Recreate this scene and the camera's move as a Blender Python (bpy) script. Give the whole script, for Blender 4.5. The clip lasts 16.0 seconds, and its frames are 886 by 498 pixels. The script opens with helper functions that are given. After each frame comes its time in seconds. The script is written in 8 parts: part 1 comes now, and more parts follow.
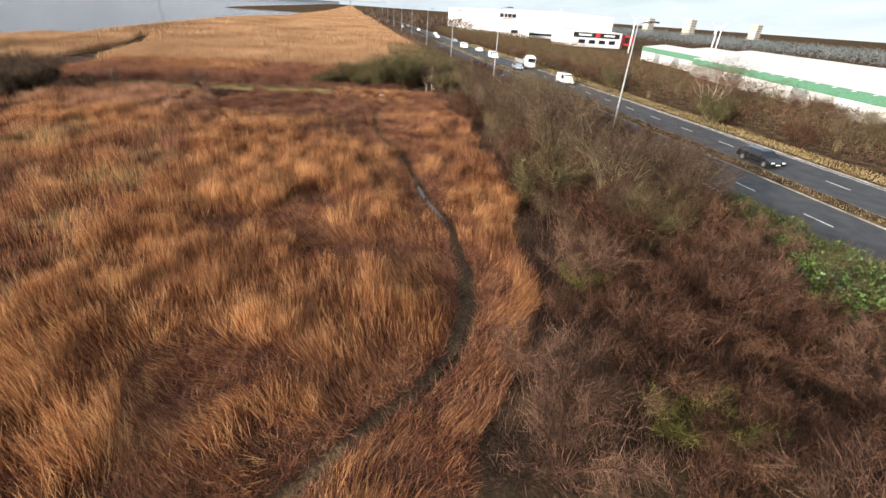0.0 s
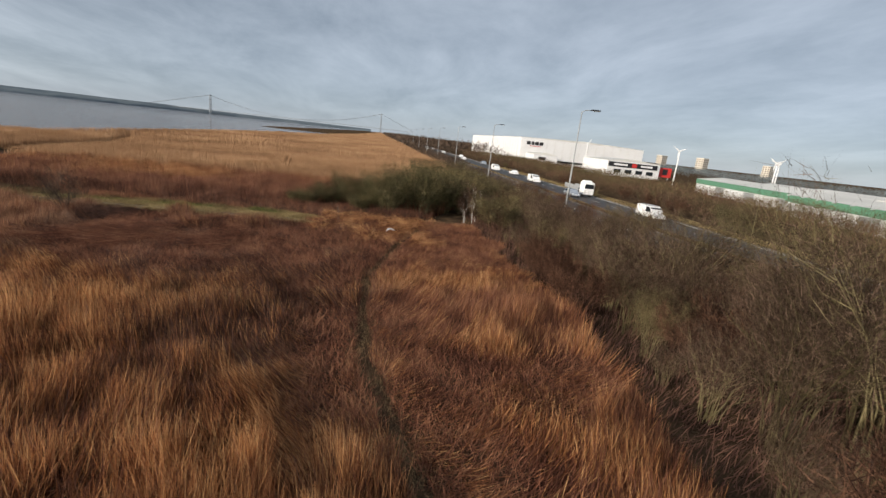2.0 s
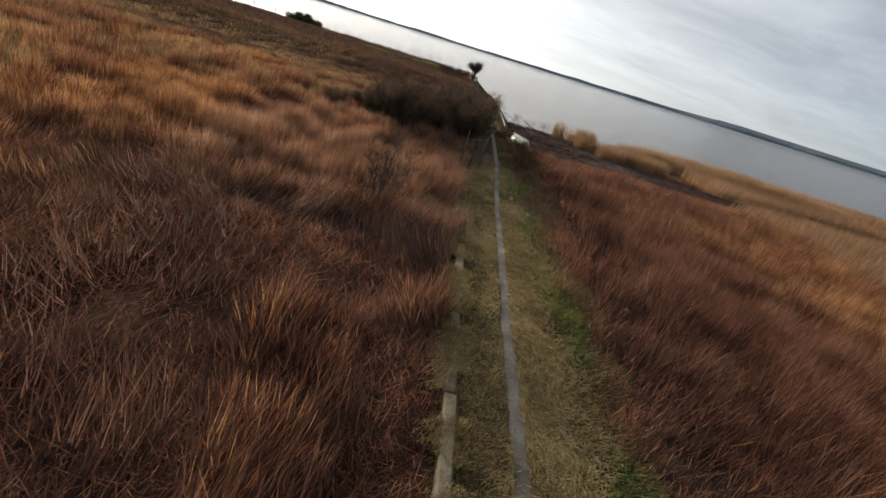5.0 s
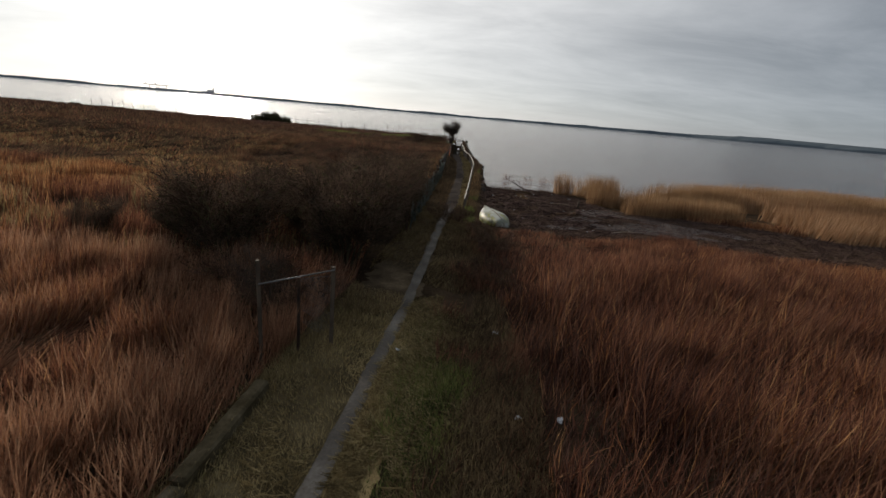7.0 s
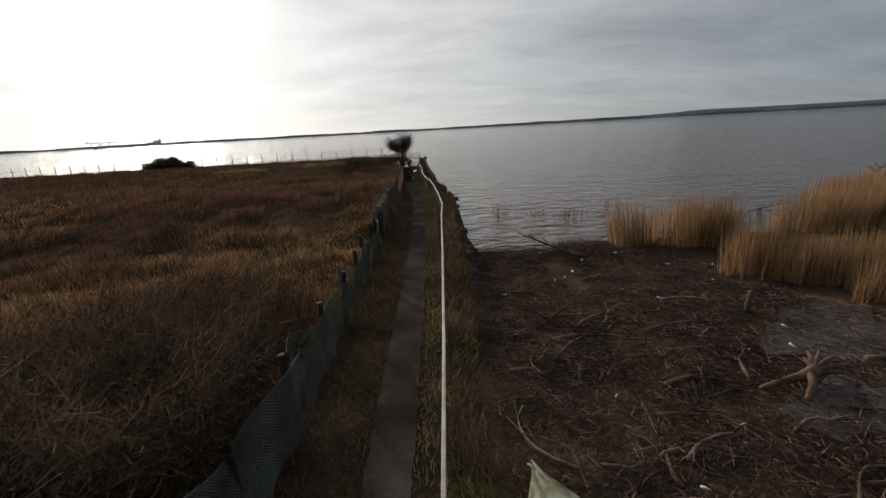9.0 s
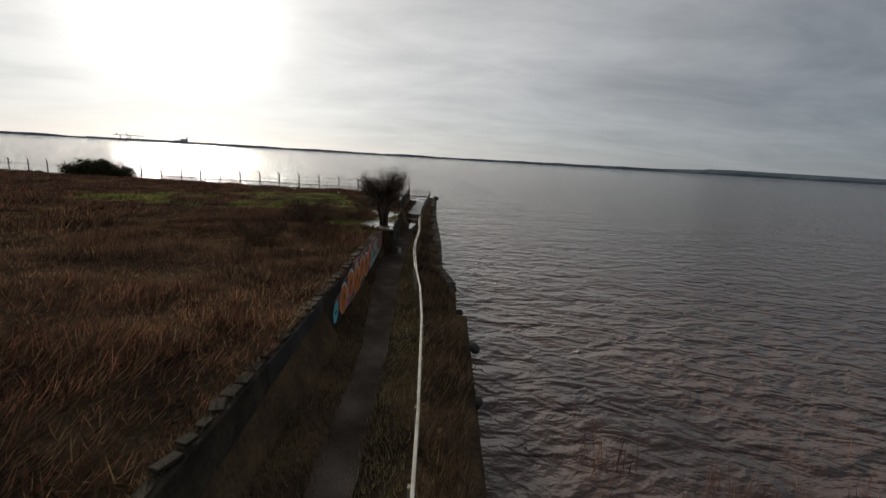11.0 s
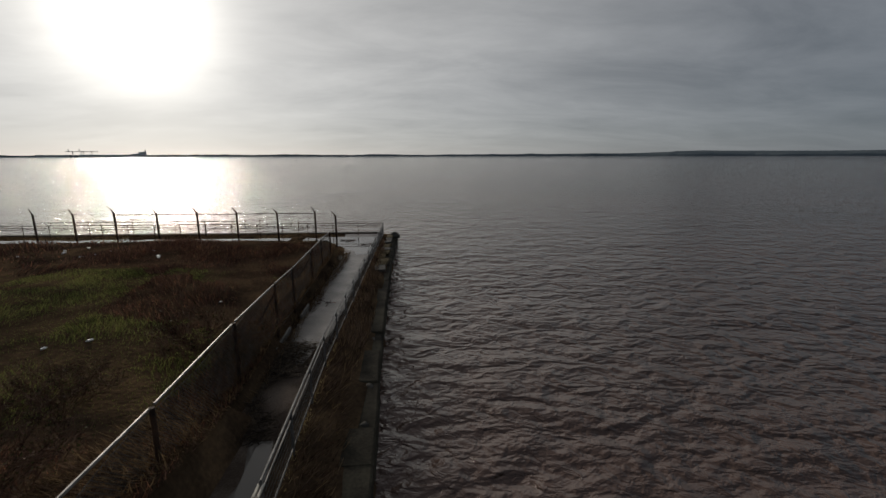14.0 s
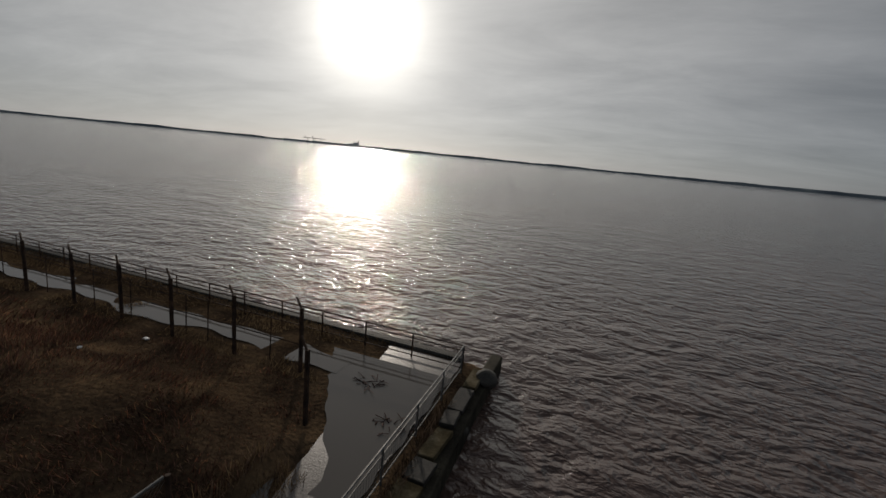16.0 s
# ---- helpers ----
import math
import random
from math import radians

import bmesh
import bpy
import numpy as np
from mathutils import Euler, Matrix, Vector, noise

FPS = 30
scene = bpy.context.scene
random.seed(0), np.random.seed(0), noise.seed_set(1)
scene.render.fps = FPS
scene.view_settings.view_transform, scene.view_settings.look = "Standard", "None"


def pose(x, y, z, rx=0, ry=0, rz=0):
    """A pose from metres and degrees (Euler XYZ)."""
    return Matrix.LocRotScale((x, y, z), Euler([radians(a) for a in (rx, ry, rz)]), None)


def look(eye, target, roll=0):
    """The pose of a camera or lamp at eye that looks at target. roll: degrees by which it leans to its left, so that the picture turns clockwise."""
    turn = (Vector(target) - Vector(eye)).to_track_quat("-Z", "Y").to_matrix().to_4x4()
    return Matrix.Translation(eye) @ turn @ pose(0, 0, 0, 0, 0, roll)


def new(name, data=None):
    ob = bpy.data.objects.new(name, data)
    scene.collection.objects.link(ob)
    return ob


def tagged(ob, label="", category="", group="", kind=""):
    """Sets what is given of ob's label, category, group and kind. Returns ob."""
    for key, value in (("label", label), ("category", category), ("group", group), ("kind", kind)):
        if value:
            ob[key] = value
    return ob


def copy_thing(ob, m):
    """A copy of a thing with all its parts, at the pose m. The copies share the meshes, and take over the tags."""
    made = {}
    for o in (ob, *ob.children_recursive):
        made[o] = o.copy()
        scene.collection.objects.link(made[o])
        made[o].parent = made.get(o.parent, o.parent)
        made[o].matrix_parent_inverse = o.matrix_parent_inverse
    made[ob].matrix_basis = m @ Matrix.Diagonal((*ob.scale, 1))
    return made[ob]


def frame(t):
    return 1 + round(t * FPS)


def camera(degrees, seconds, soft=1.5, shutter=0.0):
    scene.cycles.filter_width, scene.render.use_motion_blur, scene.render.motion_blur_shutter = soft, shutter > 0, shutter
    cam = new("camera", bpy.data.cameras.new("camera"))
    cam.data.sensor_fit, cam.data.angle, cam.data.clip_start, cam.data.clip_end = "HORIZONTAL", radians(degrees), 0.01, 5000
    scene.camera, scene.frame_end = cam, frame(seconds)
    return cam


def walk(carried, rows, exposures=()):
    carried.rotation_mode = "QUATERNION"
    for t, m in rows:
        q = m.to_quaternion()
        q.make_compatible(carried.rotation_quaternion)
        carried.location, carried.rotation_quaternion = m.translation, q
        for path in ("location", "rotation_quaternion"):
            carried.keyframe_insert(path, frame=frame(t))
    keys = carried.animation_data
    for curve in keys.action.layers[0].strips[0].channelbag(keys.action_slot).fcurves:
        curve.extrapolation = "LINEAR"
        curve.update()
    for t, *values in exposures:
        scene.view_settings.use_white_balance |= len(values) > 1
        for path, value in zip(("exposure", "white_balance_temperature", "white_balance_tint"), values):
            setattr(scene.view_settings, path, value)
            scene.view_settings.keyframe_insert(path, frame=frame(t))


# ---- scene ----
# ---------------------------------------------------------------- camera
cam = camera(90.4, 16.0, soft=1.5, shutter=0.04)
PATH = [
    (0.000, pose(-71.54, 7.58, 12.21, 61.52, -3.56, -100.75)),
    (0.500, pose(-63.71, 7.02, 10.35, 68.89, -7.93, -98.19)),
    (1.000, pose(-55.86, 6.16, 9.19, 75.55, -7.85, -98.02)),
    (1.500, pose(-47.90, 5.54, 8.70, 75.98, -7.14, -98.22)),
    (2.000, pose(-40.08, 4.72, 8.53, 75.93, -6.15, -98.12)),
    (2.500, pose(-32.95, 4.04, 8.58, 73.77, -4.53, -90.55)),
    (3.000, pose(-25.84, 3.38, 8.60, 71.66, -8.96, -65.23)),
    (3.500, pose(-18.96, 3.18, 8.42, 68.79, -11.14, -41.56)),
    (3.700, pose(-16.20, 3.50, 8.23, 67.70, -12.91, -34.53)),
    (4.225, pose(-9.66, 4.99, 7.94, 65.40, -15.14, -14.84)),
    (4.750, pose(-4.49, 7.40, 7.67, 64.49, -15.85, -1.56)),
    (5.275, pose(-0.73, 10.85, 7.40, 65.04, -15.02, 5.70)),
    (5.800, pose(1.62, 15.50, 7.11, 67.11, -12.58, 7.32)),
    (6.000, pose(2.26, 17.55, 7.00, 67.43, -10.69, 7.93)),
    (6.500, pose(3.34, 23.30, 6.54, 70.91, -8.26, 5.87)),
    (7.000, pose(3.87, 29.28, 6.35, 72.98, -4.81, 4.06)),
    (7.500, pose(3.97, 35.55, 6.30, 72.66, -3.62, 3.87)),
    (8.000, pose(3.94, 41.77, 6.19, 73.05, -1.11, 1.90)),
    (8.500, pose(3.84, 48.23, 6.05, 73.16, 1.67, -0.11)),
    (9.000, pose(3.82, 54.51, 5.67, 74.69, 3.07, -1.47)),
    (9.500, pose(4.18, 60.28, 5.31, 76.04, 4.61, -2.89)),
    (10.000, pose(4.37, 66.14, 5.51, 78.94, -0.56, -0.27)),
    (10.200, pose(4.38, 68.70, 5.73, 78.66, -0.83, -0.03)),
    (10.900, pose(4.48, 77.26, 6.24, 78.48, -3.30, 1.23)),
    (11.600, pose(4.48, 85.78, 6.73, 75.23, -2.16, 0.46)),
    (12.300, pose(4.49, 93.74, 6.86, 72.71, -0.89, -0.51)),
    (12.500, pose(4.52, 95.98, 6.86, 71.50, -0.83, -0.57)),
    (13.000, pose(4.55, 101.25, 6.72, 71.82, -0.72, -0.98)),
    (13.500, pose(4.66, 106.03, 6.69, 73.88, -0.43, -1.69)),
    (14.000, pose(4.77, 111.17, 6.65, 77.99, 0.11, -2.45)),
    (14.500, pose(4.86, 116.66, 6.67, 80.72, 0.56, -2.88)),
    (15.000, pose(4.98, 122.20, 7.02, 79.09, 0.71, -2.85)),
    (15.500, pose(5.16, 127.74, 7.44, 78.28, -1.07, 1.98)),
    (16.000, pose(5.28, 133.24, 7.99, 77.88, -5.53, 20.50)),
]
EXPOSURES = [(0.0, 1.6), (0.4, 1.2), (0.8, 0.85), (1.2, 0.75), (2.2, 0.78), (3.0, 0.8), (3.7, 0.92), (5.8, 0.38), (6.4, 0.2), (7.0, -0.06), (7.5, -0.12), (8.0, -0.05), (9.0, -0.2), (10.2, -0.38), (12.3, -0.4), (13.0, -0.5), (14.0, -0.82), (16.0, -1.02)]
walk(cam, PATH, EXPOSURES)

# ---------------------------------------------------------------- light
SUN_AZ, SUN_EL = 30.6, 14.0  # degrees to the left of +Y, and up
SUN_DIR = Vector((-math.sin(radians(SUN_AZ)) * math.cos(radians(SUN_EL)),
                  math.cos(radians(SUN_AZ)) * math.cos(radians(SUN_EL)), math.sin(radians(SUN_EL))))
sun = new("sun", bpy.data.lights.new("sun", "SUN"))
sun.data.energy, sun.data.angle, sun.data.color = 2.9, radians(2.5), (1.0, 0.89, 0.76)
sun.matrix_world = look(SUN_DIR * 300, (0, 0, 0))


def sky_world():
    """Thin broken cloud before a low sun: a Nishita sky under two layers of cloud, brightest round the sun."""
    w = bpy.data.worlds.new("sky")
    scene.world = w
    w.use_nodes = True
    nt = w.node_tree
    nt.nodes.clear()
    N, L = nt.nodes.new, nt.links.new

    def math_node(op, a, b=None, clamp=False):
        n = N("ShaderNodeMath")
        n.operation, n.use_clamp = op, clamp
        for i, v in enumerate((a, b)):
            if v is None:
                continue
            if isinstance(v, (int, float)):
                n.inputs[i].default_value = v
            else:
                L(v, n.inputs[i])
        return n.outputs[0]

    def mix(fac, a, b):
        n = N("ShaderNodeMix")
        n.data_type = "RGBA"
        for i, v in ((0, fac), (6, a), (7, b)):
            if isinstance(v, (tuple, int, float)):
                n.inputs[i].default_value = (*v, 1) if isinstance(v, tuple) else v
            else:
                L(v, n.inputs[i])
        return n.outputs[2]

    sky = N("ShaderNodeTexSky")
    sky.sky_type, sky.sun_disc = "NISHITA", False
    sky.sun_elevation, sky.sun_rotation = radians(SUN_EL), radians(-SUN_AZ)
    sky.air_density, sky.dust_density, sky.ozone_density = 0.8, 0.15, 1.2
    co = N("ShaderNodeTexCoord").outputs["Generated"]
    sep = N("ShaderNodeSeparateXYZ")
    L(co, sep.inputs[0])
    up = math_node("MAXIMUM", sep.outputs[2], 0.0)
    den = math_node("ADD", up, 0.16)
    flat = N("ShaderNodeCombineXYZ")
    L(math_node("DIVIDE", sep.outputs[0], den), flat.inputs[0])
    L(math_node("DIVIDE", sep.outputs[1], den), flat.inputs[1])
    mp = N("ShaderNodeMapping")
    mp.inputs["Rotation"].default_value[2] = radians(-18)
    mp.inputs["Scale"].default_value = (0.55, 0.95, 1)
    L(flat.outputs[0], mp.inputs[0])
    n1 = N("ShaderNodeTexNoise")
    n1.inputs["Scale"].default_value, n1.inputs["Detail"].default_value = 1.5, 12
    n1.inputs["Roughness"].default_value, n1.inputs["Distortion"].default_value = 0.62, 0.35
    L(mp.outputs[0], n1.inputs["Vector"])
    n2 = N("ShaderNodeTexNoise")
    n2.inputs["Scale"].default_value, n2.inputs["Detail"].default_value = 0.28, 3
    L(mp.outputs[0], n2.inputs["Vector"])
    cov = math_node("ADD", math_node("MULTIPLY", n1.outputs[0], 0.85), math_node("MULTIPLY", n2.outputs[0], 0.35))
    ramp = N("ShaderNodeMapRange")
    ramp.inputs[1].default_value, ramp.inputs[2].default_value = 0.45, 0.77
    L(cov, ramp.inputs[0])
    dot = N("ShaderNodeVectorMath")
    dot.operation = "DOT_PRODUCT"
    dot.inputs[1].default_value = SUN_DIR
    L(co, dot.inputs[0])
    d = math_node("MAXIMUM", dot.outputs["Value"], 0.0)
    wide = math_node("POWER", math_node("MULTIPLY_ADD", dot.outputs["Value"], 0.5), 4.6)
    mid = math_node("POWER", d, 9.0)
    tight = math_node("POWER", d, 62.0)
    core = math_node("ADD", math_node("POWER", d, 150.0), math_node("MULTIPLY", math_node("POWER", d, 900.0), 3.5))
    # dark undersides and bright gaps, warmer and brighter towards the sun
    dark = mix(wide, (0.118, 0.146, 0.184), (0.60, 0.59, 0.575))
    light = mix(wide, (0.232, 0.266, 0.314), (0.94, 0.92, 0.885))
    cloud = mix(ramp.outputs[0], dark, light)
    low = math_node("POWER", math_node("SUBTRACT", 1.0, up, True), 14.0)
    cloud = mix(math_node("MULTIPLY", low, 0.60), cloud, mix(wide, (0.140, 0.182, 0.238), (0.72, 0.71, 0.70)))
    glow = N("ShaderNodeCombineXYZ")
    for i, (m, t, c) in enumerate(((0.36, 0.16, 1.9), (0.35, 0.15, 1.8), (0.33, 0.135, 1.62))):
        s = math_node("ADD", math_node("MULTIPLY", mid, m), math_node("MULTIPLY", tight, t))
        L(math_node("ADD", s, math_node("MULTIPLY", core, c)), glow.inputs[i])
    bg_cloud, bg_glow, bg_sky = N("ShaderNodeBackground"), N("ShaderNodeBackground"), N("ShaderNodeBackground")
    L(cloud, bg_cloud.inputs[0])
    L(glow.outputs[0], bg_glow.inputs[0])
    veil = N("ShaderNodeHueSaturation")  # thin cloud greys the blue
    veil.inputs["Saturation"].default_value = 0.6
    L(sky.outputs[0], veil.inputs["Color"])
    L(veil.outputs[0], bg_sky.inputs[0])
    bg_cloud.inputs[1].default_value, bg_glow.inputs[1].default_value, bg_sky.inputs[1].default_value = 0.95, 1.0, 0.016
    a1, a2, out = N("ShaderNodeAddShader"), N("ShaderNodeAddShader"), N("ShaderNodeOutputWorld")
    L(bg_cloud.outputs[0], a1.inputs[0])
    L(bg_glow.outputs[0], a1.inputs[1])
    L(a1.outputs[0], a2.inputs[0])
    L(bg_sky.outputs[0], a2.inputs[1])
    L(a2.outputs[0], out.inputs[0])


sky_world()


# ---------------------------------------------------------------- materials
def material(name, colors, scale=4.0, detail=6.0, rough=0.85, metal=0.0, bump=0.3, bump_scale=None, spread=(0.3, 0.7),
             fine=None, rand=0.0, island=False, spec=0.3, stretch=None, bump_dist=0.02, translucent=0.0, obrand=False):
    """A weathered surface: colors mixed by a broad noise and a fine one, with relief; rand varies single pieces."""
    m = bpy.data.materials.new(name)
    m.use_nodes = True
    nt = m.node_tree
    N, L = nt.nodes.new, nt.links.new
    b = nt.nodes["Principled BSDF"]
    b.inputs["Roughness"].default_value, b.inputs["Metallic"].default_value = rough, metal
    b.inputs["Specular IOR Level"].default_value = spec
    co = N("ShaderNodeNewGeometry").outputs["Position"]
    if stretch:
        mp = N("ShaderNodeMapping")
        mp.inputs["Scale"].default_value = stretch
        L(co, mp.inputs[0])
        co = mp.outputs[0]
    n1 = N("ShaderNodeTexNoise")
    n1.inputs["Scale"].default_value, n1.inputs["Detail"].default_value = scale, detail
    L(co, n1.inputs["Vector"])
    n2 = N("ShaderNodeTexNoise")
    n2.inputs["Scale"].default_value, n2.inputs["Detail"].default_value = fine or scale * 9, 4
    L(co, n2.inputs["Vector"])
    add = N("ShaderNodeMath")
    add.operation = "MULTIPLY_ADD"
    add.inputs[1].default_value = 0.35
    L(n2.outputs[0], add.inputs[0])
    sub = N("ShaderNodeMath")
    sub.operation = "SUBTRACT"
    sub.inputs[1].default_value = 0.175
    L(n1.outputs[0], sub.inputs[0])
    L(sub.outputs[0], add.inputs[2])
    fac = add.outputs[0]
    if rand:
        if island:
            r = N("ShaderNodeNewGeometry").outputs["Random Per Island"]
        else:
            r = N("ShaderNodeObjectInfo").outputs["Random"]
        ma = N("ShaderNodeMath")
        ma.operation = "MULTIPLY_ADD"
        ma.inputs[1].default_value = rand
        L(r, ma.inputs[0])
        sb = N("ShaderNodeMath")
        sb.operation = "SUBTRACT"
        sb.inputs[1].default_value = rand / 2
        L(fac, sb.inputs[0])
        L(sb.outputs[0], ma.inputs[2])
        fac = ma.outputs[0]
    ramp = N("ShaderNodeValToRGB")
    el = ramp.color_ramp.elements
    while len(el) < len(colors):
        el.new(0.5)
    for i, c in enumerate(colors):
        el[i].position = spread[0] + (spread[1] - spread[0]) * i / max(1, len(colors) - 1)
        el[i].color = (*c, 1)
    L(fac, ramp.inputs[0])
    L(ramp.outputs[0], b.inputs["Base Color"])
    if bump:
        bn = N("ShaderNodeBump")
        bn.inputs["Strength"].default_value, bn.inputs["Distance"].default_value = bump, bump_dist
        n3 = N("ShaderNodeTexNoise")
        n3.inputs["Scale"].default_value, n3.inputs["Detail"].default_value = bump_scale or scale * 5, 5
        L(co, n3.inputs["Vector"])
        L(n3.outputs[0], bn.inputs["Height"])
        L(bn.outputs[0], b.inputs["Normal"])
    if translucent:
        tr = N("ShaderNodeBsdfTranslucent")
        L(ramp.outputs[0], tr.inputs[0])
        ms = N("ShaderNodeMixShader")
        ms.inputs[0].default_value = translucent
        L(b.outputs[0], ms.inputs[1])
        L(tr.outputs[0], ms.inputs[2])
        L(ms.outputs[0], nt.nodes["Material Output"].inputs[0])
    return m


def plain(name, c, rough=0.5, metal=0.0, spec=0.5):
    """A paint or plastic, a little uneven."""
    k = [tuple(min(1, v * f) for v in c) for f in (0.78, 1.0, 1.08)]
    return material(name, k, scale=2.5, rough=rough, metal=metal, bump=0.05, spec=spec)


def water_material(name, deep, rough, waves):
    m = bpy.data.materials.new(name)
    m.use_nodes = True
    nt = m.node_tree
    N, L = nt.nodes.new, nt.links.new
    b = nt.nodes["Principled BSDF"]
    b.inputs["Roughness"].default_value, b.inputs["IOR"].default_value = rough, 1.33
    co = N("ShaderNodeNewGeometry").outputs["Position"]
    n = N("ShaderNodeTexNoise")
    n.inputs["Scale"].default_value, n.inputs["Detail"].default_value = 0.03, 5
    L(co, n.inputs["Vector"])
    r = N("ShaderNodeValToRGB")
    r.color_ramp.elements[0].position, r.color_ramp.elements[1].position = 0.35, 0.7
    r.color_ramp.elements[0].color = (*deep, 1)
    r.color_ramp.elements[1].color = (deep[0] * 1.35, deep[1] * 1.3, deep[2] * 1.25, 1)
    L(n.outputs[0], r.inputs[0])
    L(r.outputs[0], b.inputs["Base Color"])
    prev = None
    for sx, sy, dist, detail, stren in waves:
        mp = N("ShaderNodeMapping")
        mp.inputs["Rotation"].default_value[2] = radians(20 + 9 * sx)
        mp.inputs["Scale"].default_value = (sx, sy, 1)
        L(co, mp.inputs[0])
        t = N("ShaderNodeTexNoise")
        t.inputs["Scale"].default_value, t.inputs["Detail"].default_value, t.inputs["Distortion"].default_value = 1.0, detail, 0.6
        L(mp.outputs[0], t.inputs["Vector"])
        bn = N("ShaderNodeBump")
        bn.inputs["Strength"].default_value, bn.inputs["Distance"].default_value = stren, dist
        L(t.outputs[0], bn.inputs["Height"])
        if prev:
            L(prev, bn.inputs["Normal"])
        prev = bn.outputs[0]
    if prev:
        L(prev, b.inputs["Normal"])
    return m


M_EARTH = material("earth_and_litter", [(0.030, 0.021, 0.015), (0.075, 0.050, 0.031), (0.14, 0.092, 0.052)], scale=0.5, fine=9, bump=0.8, bump_scale=6, bump_dist=0.15, spec=0.0, rough=1.0)
M_REED = material("dry_reed", [(0.075, 0.027, 0.014), (0.255, 0.101, 0.043), (0.48, 0.222, 0.090), (0.70, 0.405, 0.185)], scale=0.42, fine=2.2, rand=0.55, island=True, bump=0, rough=0.7, spec=0.2, translucent=0.42, spread=(0.24, 0.76))
M_REED_FAR = material("far_reed", [(0.21, 0.116, 0.062), (0.38, 0.222, 0.118), (0.55, 0.35, 0.20)], scale=0.05, fine=0.8, rand=0.4, island=True, bump=0, rough=0.8, spec=0.1, translucent=0.2, spread=(0.25, 0.78))
M_REED_PALE = material("pale_shore_reed", [(0.20, 0.112, 0.056), (0.37, 0.225, 0.118), (0.56, 0.375, 0.205)], scale=0.3, fine=2.0, rand=0.4, island=True, bump=0, rough=0.75, spec=0.15, translucent=0.4, spread=(0.25, 0.78))
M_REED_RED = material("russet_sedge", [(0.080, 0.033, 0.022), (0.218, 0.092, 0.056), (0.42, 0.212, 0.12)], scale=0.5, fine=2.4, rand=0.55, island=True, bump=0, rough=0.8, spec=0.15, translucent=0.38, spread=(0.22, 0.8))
M_SEDGE_DARK = material("dark_beaten_sedge", [(0.045, 0.024, 0.019), (0.115, 0.058, 0.043), (0.235, 0.132, 0.092)], scale=0.5, fine=2.4, rand=0.6, island=True, bump=0, rough=0.8, spec=0.15, translucent=0.3, spread=(0.2, 0.82))
M_REED_PINK = material("faded_pink_reed", [(0.20, 0.096, 0.055), (0.40, 0.212, 0.124), (0.60, 0.375, 0.235)], scale=0.5, fine=2.4, rand=0.5, island=True, bump=0, rough=0.8, spec=0.1, translucent=0.42, spread=(0.22, 0.8))
M_GRASS = material("winter_grass", [(0.13, 0.093, 0.042), (0.32, 0.238, 0.110), (0.52, 0.41, 0.21)], scale=0.35, fine=3, rand=0.5, island=True, bump=0, rough=0.8, spec=0.15, translucent=0.4, spread=(0.22, 0.8))
M_TURF_DULL = material("dull_worn_turf", [(0.054, 0.039, 0.025), (0.112, 0.081, 0.050), (0.20, 0.15, 0.094)], scale=0.9, fine=16, rough=1.0, bump=0.9, bump_scale=22, bump_dist=0.05, spec=0.0)
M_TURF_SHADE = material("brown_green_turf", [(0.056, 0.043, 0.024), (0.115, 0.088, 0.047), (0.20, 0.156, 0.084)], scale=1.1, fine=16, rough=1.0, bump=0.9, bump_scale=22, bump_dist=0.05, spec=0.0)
M_CONC_BLACK = material("near_black_concrete", [(0.018, 0.016, 0.012), (0.042, 0.036, 0.026), (0.085, 0.074, 0.052)], scale=0.9, fine=12, rough=0.9, bump=0.6, bump_scale=14, spec=0.1)
M_FIELD = material("dull_brown_grass", [(0.062, 0.041, 0.025), (0.17, 0.113, 0.064), (0.33, 0.23, 0.122)], scale=0.35, fine=3, rand=0.6, island=True, bump=0, rough=0.9, spec=0.03, translucent=0.28, spread=(0.22, 0.8))
M_GREEN = material("green_grass", [(0.060, 0.074, 0.020), (0.155, 0.175, 0.046), (0.29, 0.29, 0.09)], scale=0.5, fine=3, rand=0.5, island=True, bump=0, rough=0.75, spec=0.2, translucent=0.35)
M_BARK = material("grey_olive_bark", [(0.036, 0.029, 0.016), (0.090, 0.074, 0.040), (0.21, 0.178, 0.094)], scale=1.2, fine=20, bump=0.4, rand=0.3)
M_TWIG = material("twigs", [(0.024, 0.016, 0.011), (0.060, 0.040, 0.028), (0.125, 0.086, 0.060)], scale=0.6, fine=4, rand=0.5, island=True, bump=0, rough=0.85, spec=0.15)
M_TWIG_RED = material("red_brown_twigs", [(0.040, 0.020, 0.013), (0.098, 0.052, 0.034), (0.17, 0.098, 0.062)], scale=0.6, fine=4, rand=0.5, island=True, bump=0, rough=0.85, spec=0.15)
M_TWIG_OLIVE = material("olive_twigs", [(0.028, 0.022, 0.011), (0.070, 0.056, 0.026), (0.155, 0.125, 0.058)], scale=0.6, fine=4, rand=0.5, island=True, bump=0, rough=0.85, spec=0.15)
M_TWIG_DARK = material("dark_twigs", [(0.034, 0.025, 0.019), (0.075, 0.056, 0.041), (0.14, 0.107, 0.076)], scale=0.6, fine=4, rand=0.5, island=True, bump=0, rough=0.85, spec=0.15)
M_TWIG_BROWN = material("brown_hawthorn_twigs", [(0.037, 0.024, 0.017), (0.092, 0.061, 0.043), (0.185, 0.127, 0.09)], scale=0.6, fine=4, rand=0.5, island=True, bump=0, rough=0.95, spec=0.03, translucent=0.28)
